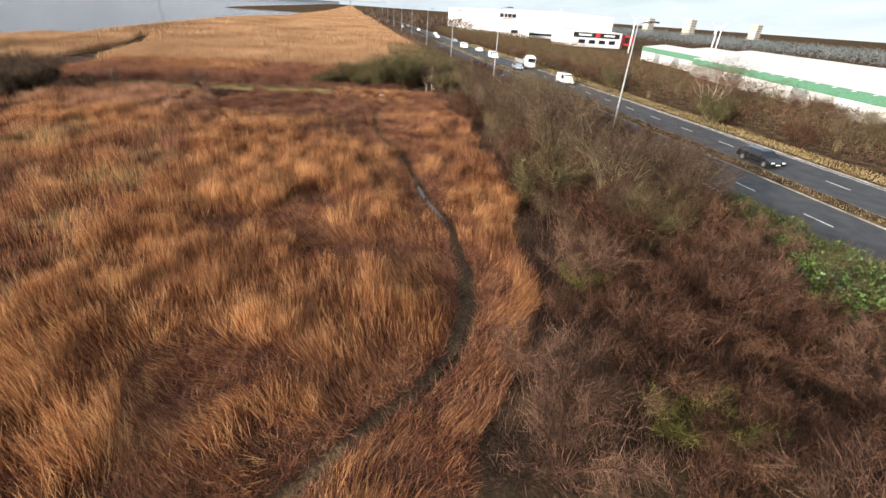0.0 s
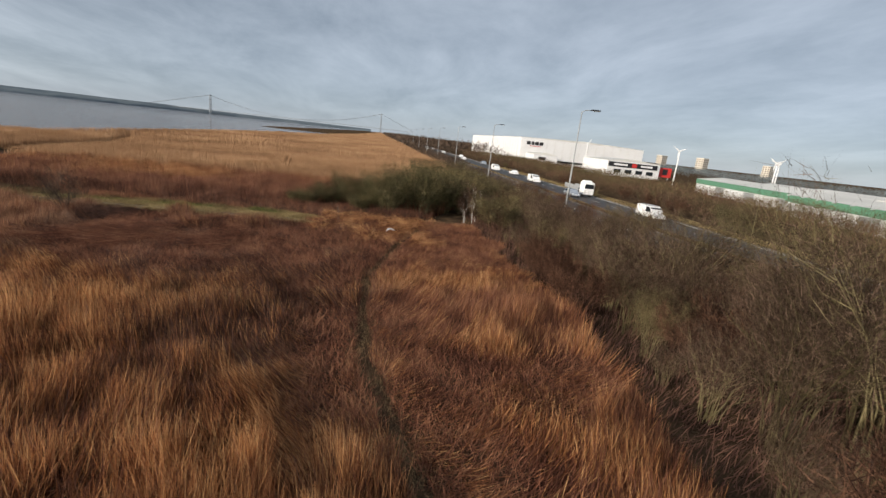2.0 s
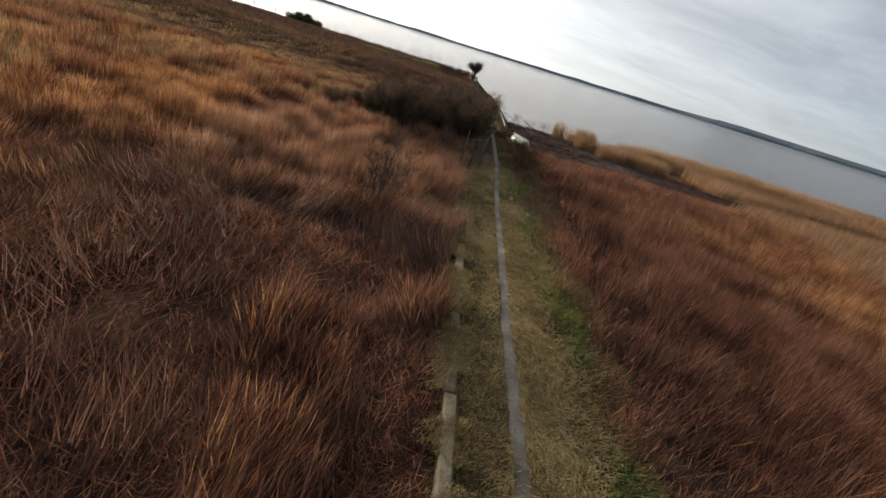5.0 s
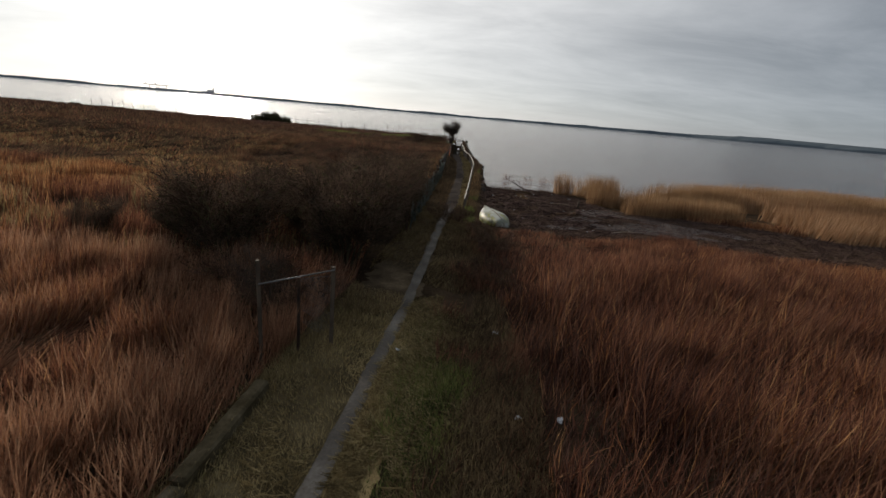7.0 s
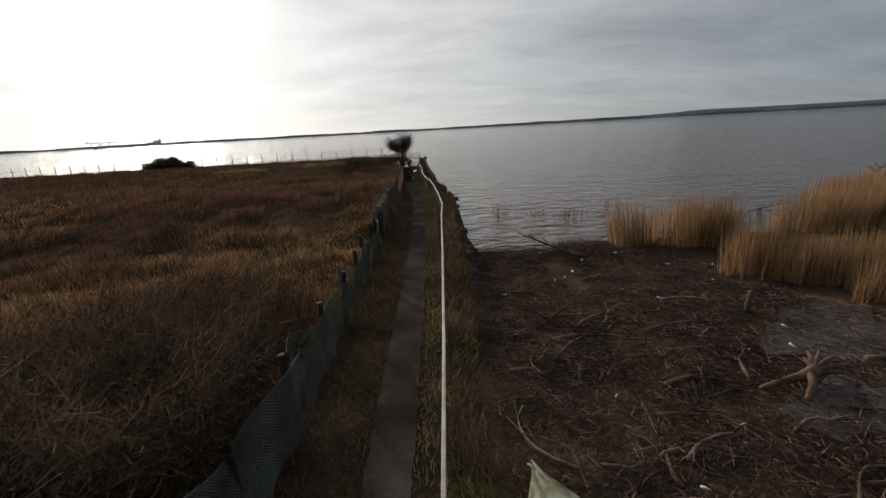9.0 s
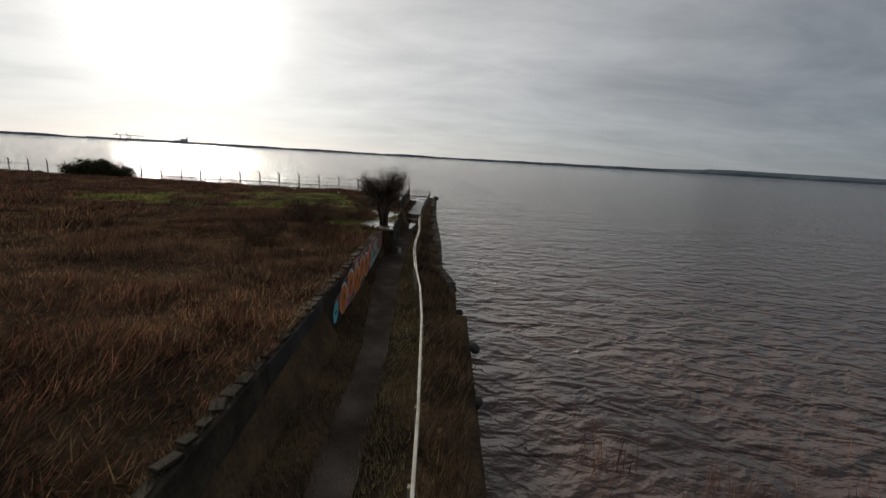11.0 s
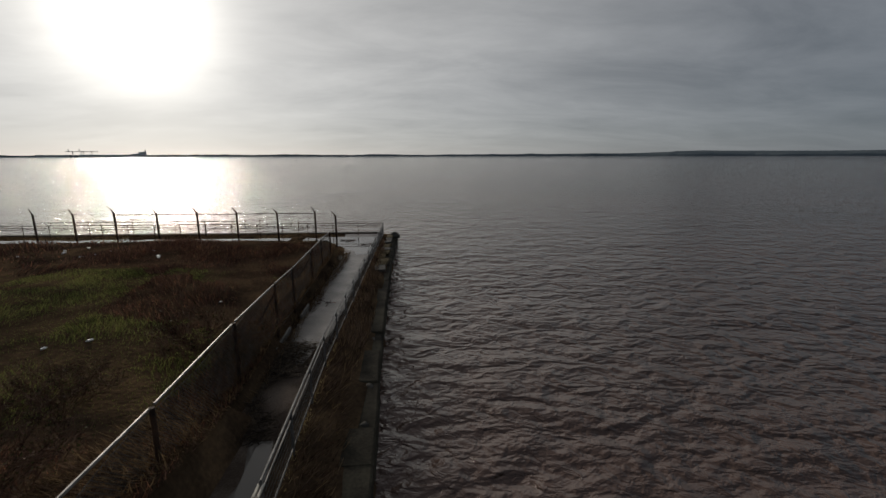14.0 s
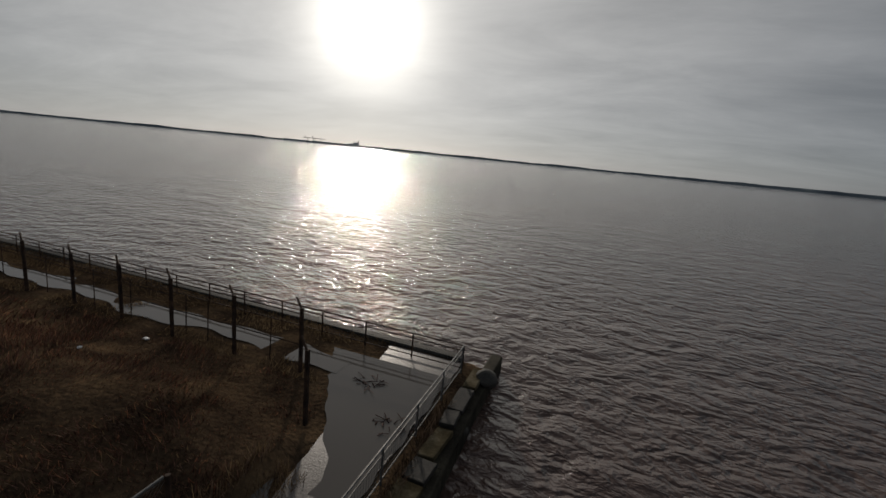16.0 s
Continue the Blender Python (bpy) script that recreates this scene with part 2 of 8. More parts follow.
M_WILLOW = material("tan_willow_twigs", [(0.028, 0.017, 0.011), (0.070, 0.045, 0.031), (0.155, 0.105, 0.074)], scale=0.6, fine=4, rand=0.6, island=True, bump=0, rough=0.9, spec=0.05, translucent=0.1)
M_THORN = material("dark_red_thorn_twigs", [(0.020, 0.010, 0.007), (0.058, 0.029, 0.019), (0.128, 0.068, 0.042)], scale=0.6, fine=4, rand=0.6, island=True, bump=0, rough=0.9, spec=0.04)
M_SALLOW = material("yellow_green_twigs", [(0.060, 0.056, 0.016), (0.125, 0.115, 0.034), (0.22, 0.20, 0.07)], scale=0.6, fine=4, rand=0.5, island=True, bump=0, rough=0.9, spec=0.05, translucent=0.15)
M_STEM = material("pale_olive_stems", [(0.048, 0.038, 0.018), (0.110, 0.090, 0.044), (0.22, 0.185, 0.098)], scale=1.6, fine=9, rand=0.4, bump=0, rough=0.8, spec=0.1)
# woodland greyed towards blue: distance haze painted into the twig colour
M_FARWOOD_HAZE = material("hazy_distant_woodland", [(0.070, 0.082, 0.086), (0.108, 0.124, 0.130), (0.155, 0.172, 0.176)], scale=0.02, fine=0.3, rand=0.3, island=True, bump=0, rough=1.0, spec=0.0)
M_LEAF = material("ivy_leaf", [(0.018, 0.035, 0.010), (0.045, 0.085, 0.018), (0.10, 0.17, 0.035)], scale=0.8, fine=5, rand=0.6, island=True, bump=0, rough=0.45, spec=0.4, translucent=0.15)
M_LEAF_OLIVE = material("olive_leaf", [(0.024, 0.026, 0.010), (0.050, 0.050, 0.018), (0.088, 0.082, 0.032)], scale=0.8, fine=5, rand=0.6, island=True, bump=0, rough=0.75, spec=0.08, translucent=0.15)
M_LEAF_DULL = material("dull_leaf", [(0.022, 0.023, 0.012), (0.052, 0.053, 0.024), (0.10, 0.098, 0.042)], scale=0.8, fine=5, rand=0.6, island=True, bump=0, rough=0.85, spec=0.05, translucent=0.2)
M_BIRCH = material("white_birch_bark", [(0.25, 0.22, 0.19), (0.62, 0.60, 0.56), (0.72, 0.70, 0.66)], scale=3, fine=14, bump=0.2)
M_ASPHALT = material("asphalt", [(0.034, 0.034, 0.036), (0.055, 0.055, 0.057), (0.075, 0.074, 0.074)], scale=0.7, fine=60, rough=0.72, bump=0.25, bump_scale=90, bump_dist=0.006)
M_PATH = material("worn_path_tarmac", [(0.040, 0.029, 0.022), (0.080, 0.060, 0.047), (0.150, 0.118, 0.096)], scale=0.55, fine=22, rough=1.0, spec=0.04, bump=0.35, bump_scale=30, bump_dist=0.015)
M_PATH_WET = material("wet_muddy_tarmac", [(0.050, 0.040, 0.034), (0.125, 0.105, 0.092), (0.24, 0.212, 0.19)], scale=0.7, fine=18, rough=0.40, spec=0.5, bump=0.4, bump_scale=14, bump_dist=0.02)
M_MUD = material("trodden_mud", [(0.060, 0.049, 0.038), (0.128, 0.108, 0.086), (0.23, 0.20, 0.165)], scale=0.8, fine=14, rough=0.75, bump=0.5, bump_scale=12, bump_dist=0.03)
M_BEACH = material("wet_foreshore_mud", [(0.030, 0.021, 0.017), (0.068, 0.048, 0.039), (0.14, 0.108, 0.090)], scale=0.45, fine=7, rough=0.5, bump=0.8, bump_scale=5, bump_dist=0.08)
M_SILT = material("pale_silt", [(0.048, 0.036, 0.030), (0.100, 0.078, 0.066), (0.175, 0.142, 0.122)], scale=0.8, fine=9, rough=0.6, bump=0.4)
M_CONC = material("weathered_concrete", [(0.085, 0.078, 0.068), (0.19, 0.175, 0.155), (0.31, 0.295, 0.27)], scale=0.8, fine=14, rough=0.85, bump=0.4, bump_scale=18)
M_SLAB = material("wet_cracked_slab", [(0.13, 0.12, 0.098), (0.34, 0.325, 0.29), (0.56, 0.54, 0.50)], scale=0.9, fine=14, rough=0.16, bump=0.06, bump_scale=10, rand=0.3, spec=0.8)
M_MOSSY = material("mossy_concrete", [(0.062, 0.048, 0.026), (0.120, 0.096, 0.058), (0.22, 0.185, 0.125)], scale=1.6, fine=12, rough=1.0, spec=0.03, bump=0.6, bump_scale=14, rand=0.3)
M_CONC_DARK = material("dark_stained_concrete", [(0.018, 0.017, 0.014), (0.042, 0.037, 0.031), (0.085, 0.076, 0.062)], scale=0.7, fine=12, rough=0.75, bump=0.5, bump_scale=14)
M_PINK = material("red_primer_wall", [(0.16, 0.075, 0.06), (0.33, 0.155, 0.125), (0.42, 0.24, 0.20)], scale=1.1, fine=9, rough=0.85, bump=0.3)
M_SPRAY_ORANGE = material("orange_spray", [(0.52, 0.11, 0.02), (0.75, 0.20, 0.03), (0.85, 0.34, 0.06)], scale=1.5, rough=0.6, bump=0.1)
M_SPRAY_NAVY = plain("navy_spray", (0.02, 0.03, 0.07), 0.6)
M_SPRAY_CREAM = material("cream_spray", [(0.42, 0.44, 0.36), (0.62, 0.64, 0.53)], scale=2, rough=0.6, bump=0.1)
M_SPRAY_CYAN = material("cyan_spray", [(0.10, 0.45, 0.50), (0.25, 0.65, 0.70)], scale=2, rough=0.6, bump=0.1)
M_SPRAY_BLACK = plain("black_spray", (0.015, 0.015, 0.018), 0.6)
M_SPRAY_WHITE = plain("white_spray", (0.75, 0.74, 0.72), 0.6)
M_GALV = material("dull_galvanised_tube", [(0.09, 0.088, 0.083), (0.17, 0.165, 0.155), (0.26, 0.25, 0.24)], scale=3, fine=40, rough=0.5, metal=0.5, bump=0.1)
M_CREAM_RAIL = material("cream_painted_rail", [(0.36, 0.32, 0.25), (0.60, 0.55, 0.45), (0.70, 0.66, 0.56)], scale=1.5, fine=18, rough=0.6, bump=0.15)
M_RUST = material("rusted_steel", [(0.022, 0.015, 0.012), (0.055, 0.034, 0.024), (0.11, 0.062, 0.038)], scale=3, fine=30, rough=0.8, metal=0.3, bump=0.3)
M_NET = material("green_netting", [(0.060, 0.074, 0.062), (0.115, 0.135, 0.112), (0.20, 0.225, 0.19)], scale=1.0, fine=12, rough=0.8, bump=0)
M_WIRE = material("chain_link_wire", [(0.10, 0.10, 0.095), (0.20, 0.20, 0.19)], scale=2, rough=0.5, metal=0.6, bump=0)
M_DRIFT = material("bleached_driftwood", [(0.10, 0.078, 0.058), (0.24, 0.19, 0.14), (0.40, 0.33, 0.25)], scale=1.5, fine=22, rand=0.5, rough=0.9, spec=0.1, bump=0.5, bump_scale=30, stretch=(1, 1, 1))
M_TURF = material("yellowed_turf", [(0.125, 0.084, 0.036), (0.25, 0.175, 0.078), (0.40, 0.29, 0.135)], scale=0.9, fine=16, rough=0.95, bump=0.9, bump_scale=22, bump_dist=0.05, spec=0.1)
M_DRIFT_DARK = material("wet_driftwood", [(0.034, 0.020, 0.018), (0.092, 0.055, 0.047), (0.24, 0.160, 0.130)], scale=1.2, fine=16, rand=0.7, island=True, rough=0.9, spec=0.05, bump=0)
M_DRIFT_RED = material("split_reddish_driftwood", [(0.070, 0.036, 0.020), (0.165, 0.092, 0.050), (0.27, 0.175, 0.105)], scale=1.5, fine=22, rough=0.85, bump=0.5, bump_scale=30)
M_WHITE = plain("white_cladding", (0.68, 0.68, 0.68), 0.5)
M_WHITE_ROOF = material("pale_sheet_roof", [(0.50, 0.49, 0.46), (0.66, 0.65, 0.61)], scale=0.08, fine=1.5, rough=0.6, bump=0)
M_GREEN_CLAD = plain("green_cladding", (0.10, 0.24, 0.15), 0.5)
M_GLASS = plain("dark_glazing", (0.018, 0.022, 0.027), 0.08)
M_BLACK = plain("black_panel", (0.015, 0.015, 0.017), 0.4)
M_RED = plain("red_panel", (0.50, 0.035, 0.03), 0.45)
M_PAINT = material("road_paint", [(0.42, 0.42, 0.40), (0.66, 0.66, 0.63)], scale=2, fine=25, rough=0.7, bump=0.1)
M_TYRE = plain("tyre_rubber", (0.02, 0.02, 0.02), 0.85)
M_RIM = plain("alloy_rim", (0.45, 0.45, 0.46), 0.35, 0.8)
M_LAMP = plain("lamp_glass", (0.75, 0.75, 0.72), 0.15)
M_STEEL = plain("grey_lamp_steel", (0.30, 0.31, 0.31), 0.6, 0.2)
M_BOAT = material("algae_stained_gelcoat", [(0.12, 0.12, 0.05), (0.24, 0.245, 0.15), (0.35, 0.365, 0.30), (0.45, 0.465, 0.43)], scale=1.3, fine=7, rough=0.45, bump=0.15, spread=(0.32, 0.62))
M_BOAT_GREEN = material("green_yellow_boat_stain", [(0.05, 0.09, 0.05), (0.30, 0.30, 0.05), (0.40, 0.40, 0.24)], scale=1.6, fine=9, rough=0.5, bump=0.1)
M_PLASTIC = plain("white_plastic", (0.72, 0.73, 0.73), 0.4)
M_TIMBER = material("weathered_boards", [(0.14, 0.115, 0.085), (0.27, 0.23, 0.175), (0.36, 0.32, 0.26)], scale=1.5, fine=25, rand=0.5, rough=0.85, bump=0.4)
# blue-grey because the haze over the estuary is mixed into the base colour
M_FARSHORE_HAZE = material("hazy_far_woods_and_fields", [(0.095, 0.118, 0.138), (0.13, 0.155, 0.172), (0.17, 0.195, 0.205)], scale=0.004, fine=0.05, rough=1.0, bump=0, spec=0.0)
# pale bluish grey imitates haze in front of the backlit dock
M_DOCK_HAZE = plain("hazy_dock_cladding", (0.50, 0.53, 0.58), 0.8)
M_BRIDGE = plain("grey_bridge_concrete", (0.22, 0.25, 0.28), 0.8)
M_CREAM = plain("cream_render", (0.55, 0.50, 0.42), 0.8)
M_WATER = water_material("brown_estuary_water", (0.094, 0.061, 0.050), 0.05, [(0.09, 0.20, 1.0, 2, 0.5), (0.66, 0.95, 0.58, 2, 1.0), (1.9, 2.5, 0.20, 3, 1.0), (4.6, 6.0, 0.05, 2, 1.0)])
M_PUDDLE = water_material("standing_water", (0.105, 0.093, 0.082), 0.04, [(6, 6, 0.004, 2, 0.2)])
M_FOAM = material("foam", [(0.30, 0.26, 0.22), (0.62, 0.58, 0.53)], scale=3, rough=0.9, bump=0.3)


# ---------------------------------------------------------------- mesh helpers
class Shape:
    """Collects vertices and faces for one mesh."""

    def __init__(self):
        self.v, self.f = [], []

    def box(self, c, s, rz=0.0, rx=0.0, ry=0.0, taper=1.0):
        m = Euler((rx, ry, rz)).to_matrix()
        k = len(self.v)
        for z in (-0.5, 0.5):
            t = taper if z > 0 else 1.0
            for x, y in ((-0.5, -0.5), (0.5, -0.5), (0.5, 0.5), (-0.5, 0.5)):
                self.v.append(tuple(Vector(c) + m @ Vector((x * s[0] * t, y * s[1] * t, z * s[2]))))
        self.f += [tuple(k + i for i in q) for q in ((3, 2, 1, 0), (4, 5, 6, 7), (0, 1, 5, 4), (1, 2, 6, 5), (2, 3, 7, 6), (3, 0, 4, 7))]
        return self

    def tube(self, pts, radii, sides=6, cap=True):
        pts = [Vector(p) for p in pts]
        if isinstance(radii, (int, float)):
            radii = [radii] * len(pts)
        k = len(self.v)
        for i, p in enumerate(pts):
            d = (pts[min(i + 1, len(pts) - 1)] - pts[max(i - 1, 0)]).normalized()
            u = d.cross(Vector((0, 0, 1)) if abs(d.z) < 0.9 else Vector((1, 0, 0))).normalized()
            w = d.cross(u)
            for j in range(sides):
                a = 2 * math.pi * j / sides
                self.v.append(tuple(p + (u * math.cos(a) + w * math.sin(a)) * radii[i]))
        for i in range(len(pts) - 1):
            for j in range(sides):
                a, b = k + i * sides + j, k + i * sides + (j + 1) % sides
                self.f.append((a, b, b + sides, a + sides))
        if cap:
            self.f.append(tuple(k + j for j in reversed(range(sides))))
            self.f.append(tuple(k + (len(pts) - 1) * sides + j for j in range(sides)))
        return self

    def poly(self, pts):
        k = len(self.v)
        self.v += [tuple(p) for p in pts]
        self.f.append(tuple(range(k, k + len(pts))))
        return self

    def prism(self, outline, z0, z1):
        """An outline of (x, y) raised from z0 to z1."""
        n, k = len(outline), len(self.v)
        self.v += [(x, y, z0) for x, y in outline] + [(x, y, z1) for x, y in outline]
        self.f.append(tuple(k + i for i in reversed(range(n))))
        self.f.append(tuple(k + n + i for i in range(n)))
        for i in range(n):
            j = (i + 1) % n
            self.f.append((k + i, k + j, k + n + j, k + n + i))
        return self

    def mesh(self, name, bevel=0.0, smooth=False):
        me = bpy.data.meshes.new(name)
        me.from_pydata(self.v, [], self.f)
        if bevel:
            bm = bmesh.new()
            bm.from_mesh(me)
            bmesh.ops.bevel(bm, geom=bm.edges[:], offset=bevel, segments=1, affect="EDGES")
            bm.to_mesh(me)
            bm.free()
        if smooth:
            for p in me.polygons:
                p.use_smooth = True
        me.update()
        return me


def obj(name, me, mat, parent=None, label=""):
    ob = new(name, me)
    if mat and not me.materials:
        me.materials.append(mat)
    if parent:
        ob.parent = parent
    if label:
        ob["label"] = label
    return ob


def part(name, shape, mat, parent=None, label="", bevel=0.0, smooth=False):
    return obj(name, shape.mesh(name, bevel, smooth), mat, parent, label)


def empty(name, x=0.0, y=0.0, z=0.0, rz=0.0):
    ob = new(name)
    ob.matrix_world = pose(x, y, z, 0, 0, rz)
    return ob


def tri_mesh(name, V, T):
    """A mesh of triangles from arrays."""
    me = bpy.data.meshes.new(name)
    me.vertices.add(len(V))
    me.vertices.foreach_set("co", np.ascontiguousarray(V, dtype=np.float32).ravel())
    me.loops.add(T.size)
    me.loops.foreach_set("vertex_index", np.ascontiguousarray(T, dtype=np.int32).ravel())
    me.polygons.add(len(T))
    me.polygons.foreach_set("loop_start", np.arange(0, T.size, 3, dtype=np.int32))
    me.update(calc_edges=True)
    return me


RNG = np.random.default_rng(7)


def smooth_noise(x, y, scale, seed):
    """Cheap value noise on arrays, 0 to 1."""
    r = np.random.default_rng(seed)
    g = r.random((64, 64))
    u, v = x / scale + 1000.5, y / scale + 1000.5
    i, j = np.floor(u).astype(int), np.floor(v).astype(int)
    a, b = u - i, v - j
    a, b = a * a * (3 - 2 * a), b * b * (3 - 2 * b)
    p = lambda s, t: g[(i + s) % 64, (j + t) % 64]
    return (p(0, 0) * (1 - a) + p(1, 0) * a) * (1 - b) + (p(0, 1) * (1 - a) + p(1, 1) * a) * b


# ---------------------------------------------------------------- plan
WATER_Z = -0.9
PATH_Y = [8, 21, 24, 33, 43, 55, 60, 78, 92, 103, 110, 117, 126, 136, 149]
PATH_X = [0.9, 1.18, 1.3, 1.6, 2.15, 2.45, 2.75, 2.85, 2.3, 1.35, 1.15, 0.9, 0.6, 0.45, 0.3]
RAIL_Y = [58.8, 63.7, 71, 78.7, 82.3, 87, 92.7, 96, 99.3, 103, 106, 109, 111, 114.2, 118, 124.4, 136, 148.2]
RAIL_X = [3.69, 3.83, 3.98, 4.1, 4.25, 4.07, 3.76, 3.46, 3.02, 2.62, 2.45, 2.41, 2.35, 2.05, 1.85, 1.52, 1.38, 1.26]
QUAY_Y = [56, 66, 79, 88, 94, 101, 104.5, 113, 121, 126.5, 137, 146.5, 149]
QUAY_X = [4.9, 5.2, 5.6, 5.72, 5.8, 5.0, 4.25, 3.9, 3.45, 3.08, 2.62, 2.3, 2.3]
WALL_Y = [8, 38, 53, 62, 78, 90, 106, 116, 126, 138, 143, 149]
WALL_X = [-0.75, -0.35, 0.75, 0.85, 0.85, 0.65, 0.30, 0.75, -0.45, -0.85, -1.5, -3.5]
SHORE_X = [2.3, 5.0, 10, 14, 22, 37, 52, 95, 130, 264, 340, 700, 1800, 3800, 5000]
SHORE_Y = [77, 77.3, 77.5, 79, 84, 88, 95, 90, 79, 74, 54, 38, 15, 5, 0]
SCRUB_X = [-132.5, -68.7, -59.9, -55.5, -51.1, -43.4, -25.8, 6.1, 12.7, 32.5]
SCRUB_Y = [6.1, 5.5, 2.6, -1.0, -2.2, -4.0, -5.8, -5.8, -7.1, -13.7]
TRAIL_X = [-70.9, -63.2, -61.7, -60.0, -58.4, -55.5, -52.0, -46.5, -41.7, -37.9, -31.3, -24.8, -20.0, -14.7, -10.3, -6.4, -1.7, 2.4]
TRAIL_Y = [19.3, 9.4, 7.6, 5.4, 3.9, 2.6, 1.9, 1.7, 2.6, 2.7, 3.1, 4.6, 4.95, 4.7, 3.7, 2.6, 0.9, -0.4]
DITCH_X = [-120, -60, -22, -11.6, -3, 4.5]
DITCH_Y = [60, 55, 52, 50.4, 47, 44]
ROAD_NEAR, ROAD_FAR = -22.75, -41.23


ROADSIDE = Matrix.Translation((-0.54, -18.13, 0)) @ Matrix.Scale(1.1, 4)  # the road's own grid in the place


def roadside(x, y):
    return 1.1 * x - 0.54, 1.1 * y - 18.13


def road_grid(x, y):
    return (x + 0.54) / 1.1, (y + 18.13) / 1.1


def settle(ob):
    """Stand a thing that was laid out on the road's grid in its place."""
    ob.matrix_world = ROADSIDE @ ob.matrix_world
    return ob


def path_x(y):
    return np.interp(y, PATH_Y, PATH_X)


def ease(a, b, v):
    t = np.clip((v - a) / (b - a), 0, 1)
    return t * t * (3 - 2 * t)


def ground_height(x, y):
    x, y = np.asarray(x, float), np.asarray(y, float)
    z = 0.16 * (smooth_noise(x, y, 7, 1) - 0.5) + 0.10 * (smooth_noise(x, y, 2.2, 2) - 0.5)
    wall = np.interp(y, WALL_Y, WALL_X)
    rail, quay = np.interp(y, RAIL_Y, RAIL_X), np.interp(y, QUAY_Y, QUAY_X)
    # the made-up ground behind the concrete wall, and the level round the slabs
    up = ease(74, 88, y) * (1 - ease(116, 124, y)) * (x < wall - 0.1)
    z = z + up * 1.58
    mound = ease(118, 124, y) * (1 - ease(140, 143.6, y)) * (x < wall - 0.1)
    z = z + mound * (0.55 + 0.55 * ease(0.5, 6, wall - x))
    # level strip of the track and the quay path
    strip = (x > wall + 0.02) & (x < np.where(y > 58, rail, 3.6)) & (y > 6) & (y < 149.5)
    z = np.where(strip, z * 0.25, z)
    # bank beside the rail
    t = np.clip((x - rail) / np.maximum(quay - rail, 0.3), 0, 1)
    bank = (x >= rail) & (y > 58) & (y < 149.5)
    z = np.where(bank & (x <= quay), z * 0.5 - 0.30 * t * t, z)
    # foreshore below the bank
    fore = ease(53, 61, y + 0.12 * np.maximum(x - 8, 0)) * (x > quay) * (x < 60)
    shore = np.interp(x, SHORE_X, SHORE_Y)
    z = np.where((fore > 0) & (y < shore), z * (1 - 0.5 * fore) - fore * (0.32 + 0.45 * ease(64, 77, y)), z)
    # below the water
    sea = (y >= shore) & (x > quay)
    z = np.where(sea, -0.95 - 0.12 * np.minimum(y - shore, 20), z)
    south = (y > 149.3)
    z = np.where(south, -3.0, z)
    z = np.where((x > quay + 0.25) & (y > 78), np.minimum(z, -2.0), z)
    trail = np.interp(x, TRAIL_X, TRAIL_Y)
    z = np.where((np.abs(y - trail) < 0.5) & (x < -33) & (x > -71), z - 0.12, z)
    ditch = np.interp(x, DITCH_X, DITCH_Y)
    z = np.where((x < 4.5) & (x > -115), z - 0.55 * np.exp(-((y - ditch) / 1.0) ** 2), z)
    road = (y < ROAD_NEAR + 2.7) & (y > ROAD_FAR - 2.5)
    z = np.where(road, 0.0, z)
    return np.where((np.abs(x) > 500) | (y < -300), 0.0, z) * np.where((y > 149) | (np.abs(x) < 900), 1, 1)


def near_axis(lo, hi, step, far):
    a = np.arange(lo, hi + step / 2, step)
    grow = [step]
    while sum(grow) < far:
        grow.append(grow[-1] * 1.35)
    g = np.cumsum(grow)
    return np.concatenate([lo - g[::-1], a, hi + g])


def build_ground():
    X, Y = near_axis(-76, 32, 0.5, 4900), near_axis(-44, 151, 0.5, 4800)
    gx, gy = np.meshgrid(X, Y, indexing="ij")
    gz = ground_height(gx, gy)
    gz = np.where((gy > 151) & (gz > -2), -3, gz)
    V = np.stack([gx, gy, gz], -1).reshape(-1, 3)
    n, m = len(X), len(Y)
    i, j = np.meshgrid(np.arange(n - 1), np.arange(m - 1), indexing="ij")
    a = (i * m + j).ravel()
    T = np.concatenate([np.stack([a, a + m, a + m + 1], 1), np.stack([a, a + m + 1, a + 1], 1)])
    me = tri_mesh("ground", V, T)
    for p in me.polygons:
        p.use_smooth = True
    tagged(obj("ground", me, M_EARTH), "brown earth under dead reed litter and rough grass", "ground", kind="structure")


build_ground()

sea = Shape().poly([(-4900, -900, WATER_Z), (4990, -900, WATER_Z), (4990, 4900, WATER_Z), (-4900, 4900, WATER_Z)])
tagged(part("water", sea, M_WATER), "choppy brown grey estuary water", "water", kind="structure")


def strip_mesh(ys, centre, half_l, half_r, z, dz=0.0, wob=0.0, seed=3):
    """A ribbon that follows y, with ragged edges."""
    s = Shape()
    fray = lambda y, q: wob * (1.1 * noise.noise((y * 0.55, q, seed)) + 0.8 * noise.noise((y * 1.9, q, seed + 5)) + 0.5 * noise.noise((y * 5.0, q, seed + 9)))
    rows = []
    for y in np.arange(ys[0], ys[-1], 0.14):
        c = float(centre(y))
        rows.append(((c - half_l(y) + fray(y, 0.0), y, z), (c + half_r(y) + fray(y, 7.0), y, z)))
    for (a, b), (c, d) in zip(rows, rows[1:]):
        s.poly([a, b, d, c])
    return s


